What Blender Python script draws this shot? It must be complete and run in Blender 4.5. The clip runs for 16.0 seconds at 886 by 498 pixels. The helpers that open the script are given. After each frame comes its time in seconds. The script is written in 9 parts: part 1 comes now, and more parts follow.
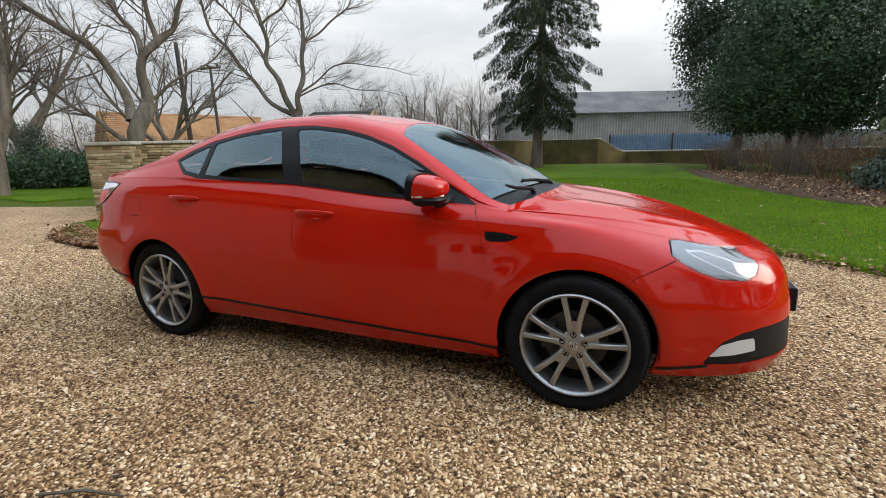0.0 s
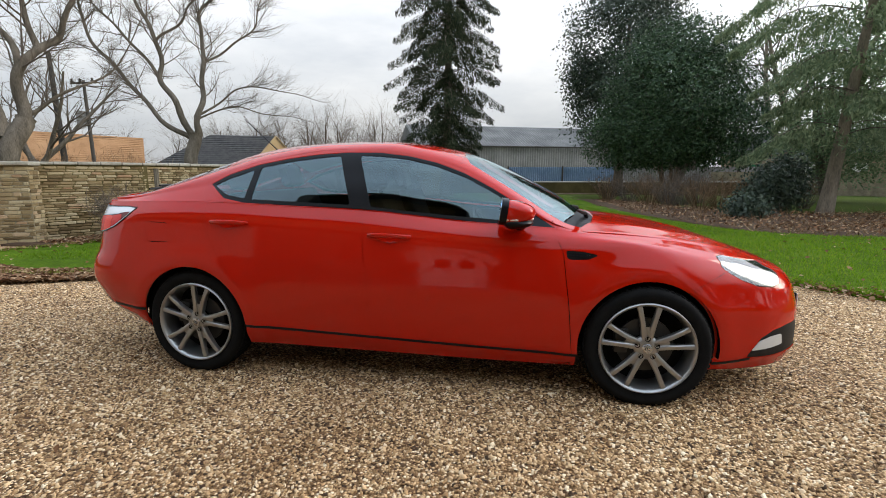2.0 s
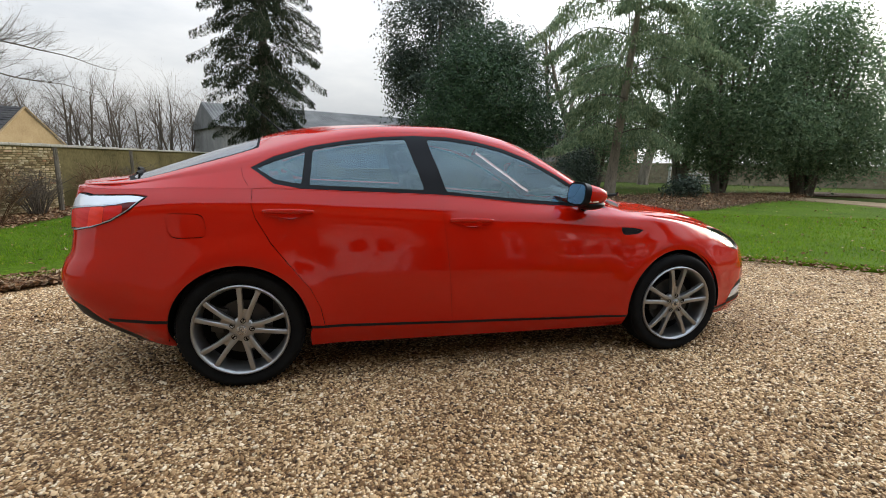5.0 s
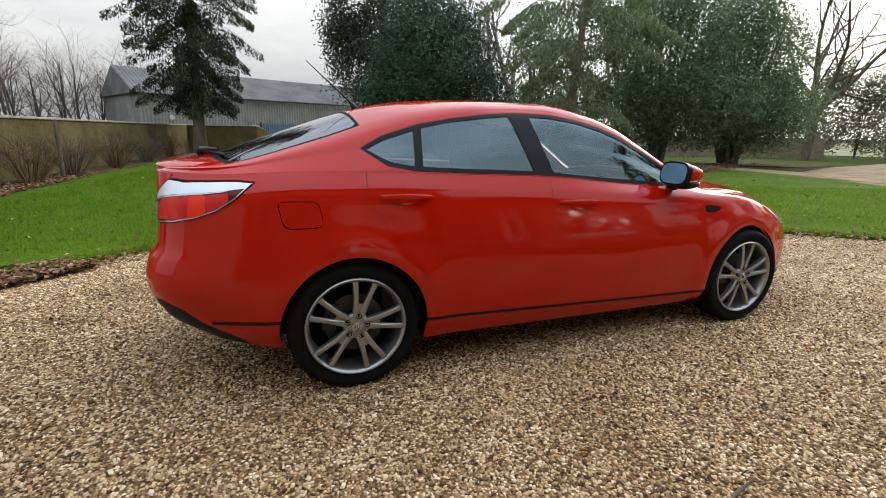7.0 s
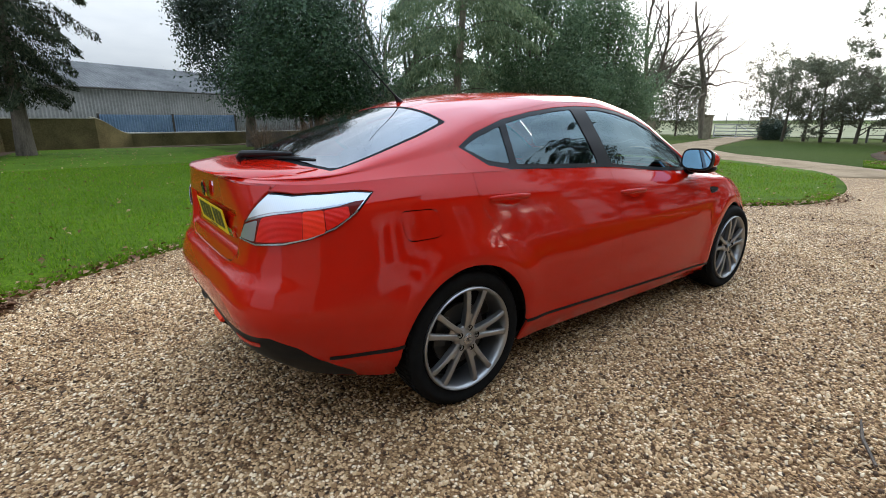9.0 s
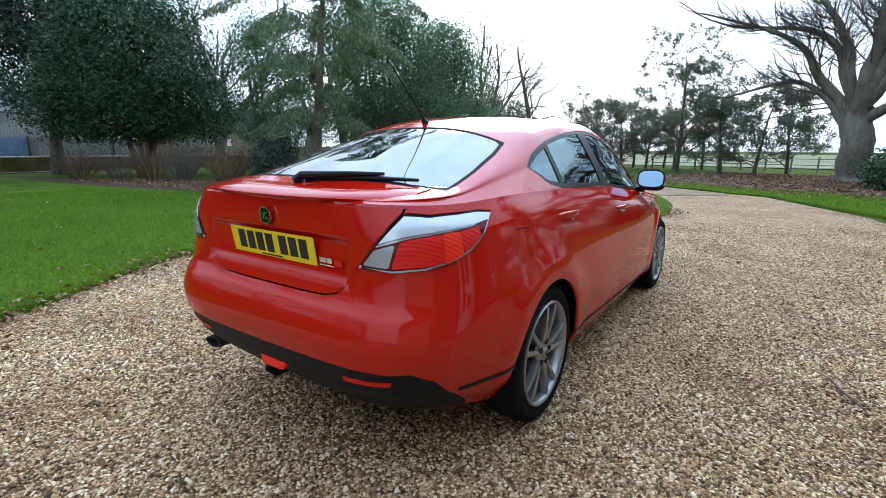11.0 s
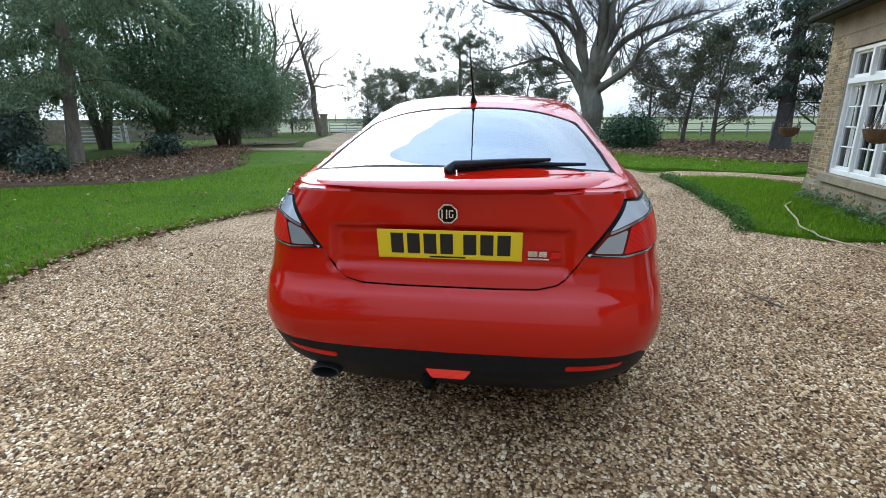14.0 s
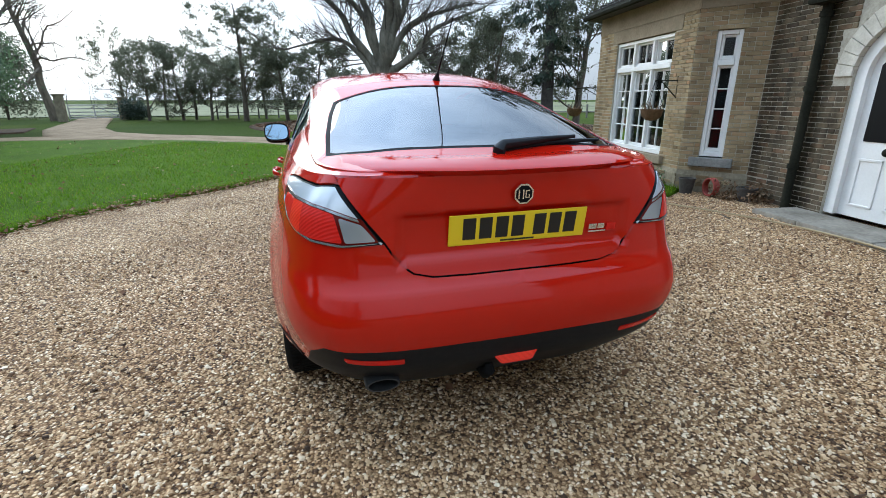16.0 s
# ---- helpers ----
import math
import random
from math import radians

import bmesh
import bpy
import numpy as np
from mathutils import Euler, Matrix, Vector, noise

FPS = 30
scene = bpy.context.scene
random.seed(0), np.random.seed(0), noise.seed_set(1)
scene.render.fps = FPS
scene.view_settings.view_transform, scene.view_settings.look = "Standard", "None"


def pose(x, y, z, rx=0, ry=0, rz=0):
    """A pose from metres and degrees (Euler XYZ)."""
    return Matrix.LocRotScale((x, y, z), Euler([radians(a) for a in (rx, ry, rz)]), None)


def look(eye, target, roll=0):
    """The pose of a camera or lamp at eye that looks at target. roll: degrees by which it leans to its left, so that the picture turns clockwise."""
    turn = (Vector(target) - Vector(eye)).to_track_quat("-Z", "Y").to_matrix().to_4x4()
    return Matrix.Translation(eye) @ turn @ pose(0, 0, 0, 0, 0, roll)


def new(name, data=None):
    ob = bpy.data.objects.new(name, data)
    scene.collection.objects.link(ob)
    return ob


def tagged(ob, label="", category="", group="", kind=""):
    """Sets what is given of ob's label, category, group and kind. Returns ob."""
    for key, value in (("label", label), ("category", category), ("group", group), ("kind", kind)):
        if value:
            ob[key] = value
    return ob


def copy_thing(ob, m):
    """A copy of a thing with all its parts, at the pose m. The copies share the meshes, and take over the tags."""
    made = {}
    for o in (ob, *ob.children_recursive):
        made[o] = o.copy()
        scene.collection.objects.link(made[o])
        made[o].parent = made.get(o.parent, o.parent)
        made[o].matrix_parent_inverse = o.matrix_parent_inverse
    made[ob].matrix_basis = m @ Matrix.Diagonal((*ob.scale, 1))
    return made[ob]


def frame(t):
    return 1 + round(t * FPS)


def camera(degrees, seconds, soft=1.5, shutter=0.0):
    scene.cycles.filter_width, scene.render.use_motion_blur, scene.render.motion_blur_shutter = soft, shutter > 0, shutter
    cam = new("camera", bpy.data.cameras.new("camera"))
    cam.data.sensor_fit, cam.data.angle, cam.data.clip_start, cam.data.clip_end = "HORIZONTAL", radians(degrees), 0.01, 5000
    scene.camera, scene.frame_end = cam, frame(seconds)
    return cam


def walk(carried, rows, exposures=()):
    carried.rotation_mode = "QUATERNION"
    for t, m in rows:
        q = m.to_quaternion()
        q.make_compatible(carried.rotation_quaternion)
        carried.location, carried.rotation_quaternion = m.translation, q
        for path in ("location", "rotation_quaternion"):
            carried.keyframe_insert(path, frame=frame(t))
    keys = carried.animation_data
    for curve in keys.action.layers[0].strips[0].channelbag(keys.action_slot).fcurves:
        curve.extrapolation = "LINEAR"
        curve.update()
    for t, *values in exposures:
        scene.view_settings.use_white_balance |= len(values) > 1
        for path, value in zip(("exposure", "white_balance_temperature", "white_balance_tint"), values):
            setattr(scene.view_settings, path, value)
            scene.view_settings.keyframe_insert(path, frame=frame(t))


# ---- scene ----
cam = camera(86.2, 16.0, 0.65)
PATH = [
    (0, (1.605, -2.96, 1.251), (0.843, -1.161, 0.823), -1.3),
    (0.5, (1.379, -3.147, 1.255), (0.769, -1.277, 0.896), -0.6),
    (1, (1.161, -3.285, 1.258), (0.583, -1.405, 0.897), -0.8),
    (1.5, (0.915, -3.337, 1.261), (0.425, -1.428, 0.925), -1.6),
    (2, (0.709, -3.408, 1.258), (0.357, -1.465, 0.94), -0.1),
    (2.5, (0.442, -3.503, 1.266), (0.174, -1.552, 0.921), 0.2),
    (3, (0.219, -3.509, 1.243), (0.067, -1.548, 0.883), 0.6),
    (3.5, (-0.014, -3.469, 1.252), (-0.03, -1.51, 0.852), 0.4),
    (4, (-0.29, -3.481, 1.252), (-0.159, -1.517, 0.9), 0.4),
    (4.2, (-0.412, -3.48, 1.261), (-0.217, -1.523, 0.896), 0.7),
    (6.5, (-1.544, -3.177, 1.184), (-0.821, -1.347, 0.823), -0.3),
    (7, (-1.759, -3.03, 1.272), (-1.051, -1.222, 0.793), 1.0),
    (7.5, (-2.009, -2.882, 1.237), (-1.083, -1.161, 0.812), 0.5),
    (8, (-2.203, -2.696, 1.27), (-1.231, -1.019, 0.781), 0.7),
    (8.5, (-2.401, -2.535, 1.259), (-1.37, -0.9, 0.748), 2.3),
    (9, (-2.657, -2.376, 1.306), (-1.495, -0.834, 0.781), -0.1),
    (9.2, (-2.75, -2.309, 1.318), (-1.56, -0.79, 0.794), -0.2),
    (11.3, (-3.418, -1.472, 1.268), (-1.762, -0.448, 0.808), -0.1),
    (11.5, (-3.453, -1.375, 1.281), (-1.784, -0.394, 0.778), -0.5),
    (12, (-3.593, -1.129, 1.27), (-1.842, -0.268, 0.831), 0.4),
    (12.5, (-3.707, -0.894, 1.319), (-1.911, -0.17, 0.819), -0.0),
    (13, (-3.748, -0.648, 1.313), (-1.902, -0.062, 0.815), -1.1),
    (13.5, (-3.757, -0.473, 1.351), (-1.897, 0.037, 0.821), -0.7),
    (14, (-3.829, -0.213, 1.329), (-1.922, 0.062, 0.794), -0.3),
    (14.5, (-3.798, -0.001, 1.341), (-1.883, 0.069, 0.769), 0.2),
    (15, (-3.75, 0.211, 1.347), (-1.847, 0.142, 0.736), 0.4),
    (15.5, (-3.732, 0.48, 1.336), (-1.856, 0.127, 0.74), -0.4),
    (16, (-3.663, 0.72, 1.311), (-1.838, 0.166, 0.709), 0.0),
]
EXPO = [(0.0, 0.06, 6900, 9.5), (3.5, 0.09, 6900, 9.5), (7.0, 0.06, 7050, 9.5), (9.0, 0.12, 6350, 7.5), (11.5, 0.12, 5620, 4.5), (13.0, 0.09, 5690, 4.4), (16.0, 0.02, 5790, 4.4)]
walk(cam, [(t, look(eye, target, roll)) for t, eye, target, roll in PATH], EXPO)

# ---- world, sun, exposure ----
world = bpy.data.worlds.new("overcast_sky")
scene.world = world
world.use_nodes = True
wn, wl = world.node_tree.nodes, world.node_tree.links
SUN_AZ, SUN_EL = 22.0, 22.0          # degrees: from +x towards +y, and above the horizon
sky = wn.new("ShaderNodeTexSky")
sky.sky_type, sky.sun_disc = "NISHITA", False
sky.sun_elevation, sky.sun_rotation = radians(SUN_EL), radians(90 - SUN_AZ)
sky.air_density, sky.dust_density, sky.ozone_density = 1.0, 4.0, 1.5
# a broken sheet of cloud over the sky, brighter towards the sun
wc = wn.new("ShaderNodeTexCoord")
wm = wn.new("ShaderNodeMapping")
wm.inputs["Scale"].default_value = (1.0, 1.0, 3.2)
wl.new(wc.outputs["Generated"], wm.inputs["Vector"])
cl = wn.new("ShaderNodeTexNoise")
cl.inputs["Scale"].default_value, cl.inputs["Detail"].default_value, cl.inputs["Roughness"].default_value = 2.3, 7.0, 0.55
wl.new(wm.outputs["Vector"], cl.inputs["Vector"])
cr = wn.new("ShaderNodeValToRGB")
cr.color_ramp.elements[0].position, cr.color_ramp.elements[0].color = 0.35, (6.1, 6.65, 7.5, 1)
cr.color_ramp.elements[1].position, cr.color_ramp.elements[1].color = 0.66, (8.9, 9.25, 9.8, 1)
wl.new(cl.outputs["Fac"], cr.inputs["Fac"])
dotn = wn.new("ShaderNodeVectorMath")
dotn.operation = "DOT_PRODUCT"
sdir = (math.cos(radians(SUN_EL)) * math.cos(radians(SUN_AZ)), math.cos(radians(SUN_EL)) * math.sin(radians(SUN_AZ)), math.sin(radians(SUN_EL)))
dotn.inputs[1].default_value = sdir
nrm = wn.new("ShaderNodeVectorMath")
nrm.operation = "NORMALIZE"
wl.new(wc.outputs["Generated"], nrm.inputs[0])
wl.new(nrm.outputs["Vector"], dotn.inputs[0])
gl = wn.new("ShaderNodeMapRange")
gl.inputs["From Min"].default_value, gl.inputs["From Max"].default_value = 0.55, 1.0
gl.inputs["To Min"].default_value, gl.inputs["To Max"].default_value = 1.0, 2.3
gl.interpolation_type = "SMOOTHERSTEP"
wl.new(dotn.outputs["Value"], gl.inputs["Value"])
glow = wn.new("ShaderNodeVectorMath")
glow.operation = "SCALE"
wl.new(cr.outputs["Color"], glow.inputs[0])
wl.new(gl.outputs["Result"], glow.inputs["Scale"])
# an overcast sky is about three times as bright overhead as at the horizon
sepz = wn.new("ShaderNodeSeparateXYZ")
wl.new(nrm.outputs["Vector"], sepz.inputs["Vector"])
grad = wn.new("ShaderNodeMapRange")
grad.inputs["From Min"].default_value, grad.inputs["From Max"].default_value = 0.0, 1.0
grad.inputs["To Min"].default_value, grad.inputs["To Max"].default_value = 0.64, 2.38
wl.new(sepz.outputs["Z"], grad.inputs["Value"])
over = wn.new("ShaderNodeVectorMath")
over.operation = "SCALE"
wl.new(glow.outputs["Vector"], over.inputs[0])
wl.new(grad.outputs["Result"], over.inputs["Scale"])
# thinner cloud and blue air higher up
high = wn.new("ShaderNodeMapRange")
high.inputs["From Min"].default_value, high.inputs["From Max"].default_value = 0.30, 0.75
high.inputs["To Min"].default_value, high.inputs["To Max"].default_value = 0.0, 1.0
wl.new(sepz.outputs["Z"], high.inputs["Value"])
bluer = wn.new("ShaderNodeMix")
bluer.data_type, bluer.blend_type = "RGBA", "MULTIPLY"
bluer.inputs["B"].default_value = (0.88, 1.02, 1.20, 1)
wl.new(high.outputs["Result"], bluer.inputs["Factor"])
wl.new(over.outputs["Vector"], bluer.inputs["A"])
mixs = wn.new("ShaderNodeMix")
mixs.data_type = "RGBA"
mixs.inputs["Factor"].default_value = 0.85
wl.new(sky.outputs["Color"], mixs.inputs["A"])
wl.new(bluer.outputs["Result"], mixs.inputs["B"])
bgn = wn["Background"]
bgn.inputs["Strength"].default_value = 0.12
wl.new(mixs.outputs["Result"], bgn.inputs["Color"])

sun = new("sun", bpy.data.lights.new("sun", "SUN"))
sun.data.energy, sun.data.angle, sun.data.color = 1.5, radians(32), (1.0, 0.92, 0.80)
sun.matrix_world = look((60 * sdir[0], 60 * sdir[1], 60 * sdir[2]), (0, 0, 0))
scene.view_settings.exposure = 0.0


# ---- materials ----
def mat(name, base=(0.5, 0.5, 0.5), rough=0.5, metal=0.0, spec=0.5, coat=0.0, emit=None):
    m = bpy.data.materials.new(name)
    m.use_nodes = True
    b = m.node_tree.nodes["Principled BSDF"]
    b.inputs["Base Color"].default_value = (*base, 1)
    b.inputs["Roughness"].default_value, b.inputs["Metallic"].default_value = rough, metal
    b.inputs["Specular IOR Level"].default_value = spec
    b.inputs["Coat Weight"].default_value = coat
    b.inputs["Coat Roughness"].default_value = 0.03
    return m


class Nodes:
    """Short ways to add nodes to a material."""

    def __init__(self, m):
        self.m, self.n, self.l = m, m.node_tree.nodes, m.node_tree.links
        self.b = self.n["Principled BSDF"]

    def coords(self, kind="Object", scale=(1, 1, 1)):
        c, mp = self.n.new("ShaderNodeTexCoord"), self.n.new("ShaderNodeMapping")
        mp.inputs["Scale"].default_value = scale
        self.l.new(c.outputs[kind], mp.inputs["Vector"])
        return mp.outputs["Vector"]

    def noise(self, vec, scale, detail=4.0, rough=0.55, kind="Fac"):
        t = self.n.new("ShaderNodeTexNoise")
        t.inputs["Scale"].default_value, t.inputs["Detail"].default_value, t.inputs["Roughness"].default_value = scale, detail, rough
        self.l.new(vec, t.inputs["Vector"])
        return t.outputs[kind]

    def voronoi(self, vec, scale, out="Distance", feature="F1"):
        t = self.n.new("ShaderNodeTexVoronoi")
        t.feature = feature
        t.inputs["Scale"].default_value = scale
        self.l.new(vec, t.inputs["Vector"])
        return t.outputs[out]

    def ramp(self, fac, stops):
        r = self.n.new("ShaderNodeValToRGB")
        el = r.color_ramp.elements
        while len(el) < len(stops):
            el.new(0.5)
        for e, (p, c) in zip(el, stops):
            e.position, e.color = p, (*c, 1) if len(c) == 3 else c
        self.l.new(fac, r.inputs["Fac"])
        return r.outputs["Color"]

    def mix(self, fac, a, b, blend="MIX"):
        x = self.n.new("ShaderNodeMix")
        x.data_type, x.blend_type = "RGBA", blend
        for key, v in (("Factor", fac), ("A", a), ("B", b)):
            if hasattr(v, "is_linked"):
                self.l.new(v, x.inputs[key])
            elif key == "Factor":
                x.inputs[key].default_value = v
            else:
                x.inputs[key].default_value = (*v, 1)
        return x.outputs["Result"]

    def math(self, op, a, b=0.0):
        x = self.n.new("ShaderNodeMath")
        x.operation = op
        for i, v in enumerate((a, b)):
            if hasattr(v, "is_linked"):
                self.l.new(v, x.inputs[i])
            else:
                x.inputs[i].default_value = v
        return x.outputs["Value"]

    def color(self, v):
        self.l.new(v, self.b.inputs["Base Color"])

    def rough(self, v):
        self.l.new(v, self.b.inputs["Roughness"])

    def bump(self, height, strength=0.5, distance=0.01):
        x = self.n.new("ShaderNodeBump")
        x.inputs["Strength"].default_value, x.inputs["Distance"].default_value = strength, distance
        self.l.new(height, x.inputs["Height"])
        self.l.new(x.outputs["Normal"], self.b.inputs["Normal"])

    def random(self):
        o = self.n.new("ShaderNodeObjectInfo")
        return o.outputs["Random"]

    def island(self):
        g = self.n.new("ShaderNodeNewGeometry")
        return g.outputs["Random Per Island"]


def grainy(name, a, b, scale=8.0, rough=0.8, bump=0.3, dist=0.01, fine=60.0, kind="Object", spec=0.3, stretch=(1, 1, 1), metal=0.0):
    """Two-scale noise colour with fine relief."""
    m = mat(name, a, rough, metal, spec)
    k = Nodes(m)
    v = k.coords(kind, stretch)
    big, small = k.noise(v, scale, 5), k.noise(v, fine, 3)
    f = k.math("MULTIPLY_ADD", big, 0.7)
    k.n[-1].inputs[2].default_value = 0.0
    s = k.math("ADD", k.math("MULTIPLY", big, 0.6), k.math("MULTIPLY", small, 0.4))
    k.color(k.ramp(s, [(0.33, a), (0.67, b)]))
    k.bump(s, bump, dist)
    return m


def by_island(name, stops, rough=0.7, scale=30.0, spec=0.3, bump=0.2, random=False):
    """Colour that differs from piece to piece, with grain."""
    m = mat(name, stops[0][1], rough, 0, spec)
    k = Nodes(m)
    v = k.coords("Object")
    c = k.ramp(k.random() if random else k.island(), stops)
    n = k.noise(v, scale, 4)
    k.color(k.mix(0.35, c, k.ramp(n, [(0.3, (0.25, 0.25, 0.25)), (0.7, (1, 1, 1))]), "MULTIPLY"))
    k.bump(n, bump, 0.004)
    return m


def leaf_mat(name, stops, rough=0.45, through_light=0.25, spec=0.5):
    m = mat(name, stops[0][1], rough, 0, spec)
    k = Nodes(m)
    c = k.ramp(k.island(), stops)
    k.color(c)
    tr = k.n.new("ShaderNodeBsdfTranslucent")
    k.l.new(c, tr.inputs["Color"])
    ms = k.n.new("ShaderNodeMixShader")
    ms.inputs["Fac"].default_value = through_light
    k.l.new(k.b.outputs["BSDF"], ms.inputs[1])
    k.l.new(tr.outputs["BSDF"], ms.inputs[2])
    k.l.new(ms.outputs["Shader"], k.n["Material Output"].inputs["Surface"])
    return m


def glass_mat(name, tint, rough=0.0, gloss=(1.0, 1.0, 1.0), ior=2.0):
    """Thin sheet glass: a tinted clear sheet with a Fresnel sheen."""
    m = bpy.data.materials.new(name)
    m.use_nodes = True
    n, l = m.node_tree.nodes, m.node_tree.links
    n.remove(n["Principled BSDF"])
    t, g, f, x = (n.new("ShaderNode" + s) for s in ("BsdfTransparent", "BsdfGlossy", "Fresnel", "MixShader"))
    t.inputs["Color"].default_value = (*tint, 1)
    g.inputs["Color"].default_value = (*gloss, 1)
    g.inputs["Roughness"].default_value = rough
    f.inputs["IOR"].default_value = ior
    l.new(f.outputs["Fac"], x.inputs["Fac"])
    l.new(t.outputs["BSDF"], x.inputs[1])
    l.new(g.outputs["BSDF"], x.inputs[2])
    l.new(x.outputs["Shader"], n["Material Output"].inputs["Surface"])
    return m


# car
M_PAINT = mat("red_car_paint", (0.36, 0.004, 0.003), 0.5, 0.0, 0.0, 1.0)
k = Nodes(M_PAINT)
v = k.coords()
k.color(k.mix(k.noise(v, 900, 1), (0.41, 0.0068, 0.0014), (0.47, 0.0094, 0.0025)))
k.b.inputs["Coat IOR"].default_value = 1.43
k.b.inputs["Coat Roughness"].default_value = 0.06
M_BLACK = grainy("black_plastic", (0.007, 0.007, 0.008), (0.015, 0.015, 0.016), 40, 0.5, 0.15, 0.002, 300, spec=0.16)
M_GLOSSBLACK = mat("gloss_black_trim", (0.004, 0.004, 0.005), 0.35, 0, 0.18, 0.0)
M_SEAL = mat("matt_black_border", (0.006, 0.006, 0.007), 0.6, 0, 0.04)
M_RUBBER = grainy("tyre_rubber", (0.005, 0.005, 0.005), (0.011, 0.0105, 0.010), 14, 0.85, 0.3, 0.002, 160, spec=0.08)
M_ALLOY = mat("grey_alloy", (0.33, 0.325, 0.318), 0.34, 0.85, 0.4)
k = Nodes(M_ALLOY)
k.rough(k.ramp(k.noise(k.coords(), 30, 4), [(0.3, (0.28,) * 3), (0.7, (0.42,) * 3)]))
M_DARKMETAL = mat("dark_brake_metal", (0.05, 0.048, 0.046), 0.5, 0.6)
M_CHROME = mat("chrome", (0.75, 0.76, 0.78), 0.08, 1.0)
M_SILVER = mat("silver_plastic", (0.42, 0.43, 0.45), 0.22, 0.85)
M_GLASS = glass_mat("side_glass", (0.46, 0.56, 0.60), 0.0, (0.74, 0.95, 1.0), 1.95)
M_SCREEN = glass_mat("screen_glass", (0.40, 0.50, 0.54), 0.0, (0.78, 0.96, 1.0), 2.1)
M_REARGLASS = glass_mat("rear_glass", (0.16, 0.20, 0.22), 0.0, (0.95, 0.97, 1.0), 2.1)
M_LENS = glass_mat("lamp_lens", (0.96, 0.97, 0.98), 0.0, (1.0, 1.0, 1.0), 2.0)
M_LAMPBACK = mat("lamp_housing", (0.60, 0.61, 0.62), 0.30, 0.25, 0.5)
M_SMOKE = mat("smoked_lamp_lens", (0.11, 0.005, 0.004), 0.16, 0, 0.25, 0.15)
M_REDLENS = mat("red_lamp_lens", (0.66, 0.012, 0.007), 0.22, 0, 0.2, 0.15)
M_REDLIT = mat("bright_red_lamp", (0.86, 0.030, 0.008), 0.25, 0, 0.2, 0.15)
for m_ in (M_REDLENS, M_REDLIT):
    k = Nodes(m_)
    rib = k.n.new("ShaderNodeTexWave")
    rib.bands_direction = "Z"
    rib.inputs["Scale"].default_value = 75
    k.l.new(k.coords(), rib.inputs["Vector"])
    lit, deep = tuple(k.b.inputs["Base Color"].default_value)[:3], tuple(0.8 * c_ for c_ in tuple(k.b.inputs["Base Color"].default_value)[:3])
    k.color(k.mix(rib.outputs["Fac"], deep, lit))
    k.bump(rib.outputs["Fac"], 0.25, 0.002)
M_CLEARLAMP = mat("clear_lamp_lens", (0.66, 0.69, 0.72), 0.16, 0.3, 0.6, 1.0)
M_REVLAMP = mat("ribbed_clear_lens", (0.40, 0.41, 0.43), 0.25, 0.5, 0.5, 0.6)
k = Nodes(M_CLEARLAMP)
wv = k.n.new("ShaderNodeTexWave")
wv.inputs["Scale"].default_value = 55
k.l.new(k.coords(), wv.inputs["Vector"])
k.bump(wv.outputs["Fac"], 0.07, 0.002)
M_PLATE = mat("yellow_plate", (0.78, 0.55, 0.01), 0.3, 0, 0.5)
M_WHITEPLATE = mat("white_plate", (0.8, 0.8, 0.78), 0.3)
M_INK = mat("black_ink", (0.01, 0.01, 0.01), 0.4)
M_SEAT = grainy("dark_seat_cloth", (0.018, 0.018, 0.02), (0.04, 0.04, 0.043), 30, 0.85, 0.3, 0.003, 400)
M_DASH = grainy("dash_plastic", (0.015, 0.015, 0.016), (0.03, 0.03, 0.03), 20, 0.6, 0.2, 0.002, 300)
M_LINER = mat("dark_liner", (0.006, 0.006, 0.006), 0.9, 0, 0.1)
M_CARPET = mat("roof_lining", (0.25, 0.25, 0.24), 0.95)
M_MIRROR = mat("mirror_glass", (0.40, 0.58, 0.78), 0.02, 1.0)
M_AMBER = mat("indicator_lens", (0.75, 0.6, 0.5), 0.1, 0.2, 0.5, 1.0)

# ---- mesh helpers ----
def mesh_ob(name, verts, faces, material, parent=None, label="", smooth=True, normals=None):
    me = bpy.data.meshes.new(name)
    me.from_pydata([tuple(p) for p in verts], [], [tuple(f) for f in faces])
    me.materials.append(material)
    me.update()
    if smooth:
        me.polygons.foreach_set("use_smooth", [True] * len(me.polygons))
    if normals is not None:
        me.normals_split_custom_set_from_vertices([tuple(n) for n in normals])
    ob = new(name, me)
    if parent is not None:
        ob.parent = parent
    if label:
        ob["label"] = label
    return ob


def part(name, bm, material, parent, label="", smooth=False, sharp=35):
    me = bpy.data.meshes.new(name)
    bmesh.ops.recalc_face_normals(bm, faces=bm.faces)
    if smooth:
        for f in bm.faces:
            f.smooth = True
        for e in bm.edges:
            e.smooth = len(e.link_faces) == 2 and e.calc_face_angle(0) < radians(sharp)
    bm.to_mesh(me)
    bm.free()
    me.materials.append(material)
    ob = new(name, me)
    if parent is not None:
        ob.parent = parent
    if label:
        ob["label"] = label
    return ob


def empty(name, label, category, group="", kind="", at=(0, 0, 0)):
    e = new(name)
    e.location = at
    e.empty_display_size = 0.2
    return tagged(e, label, category, group, kind)


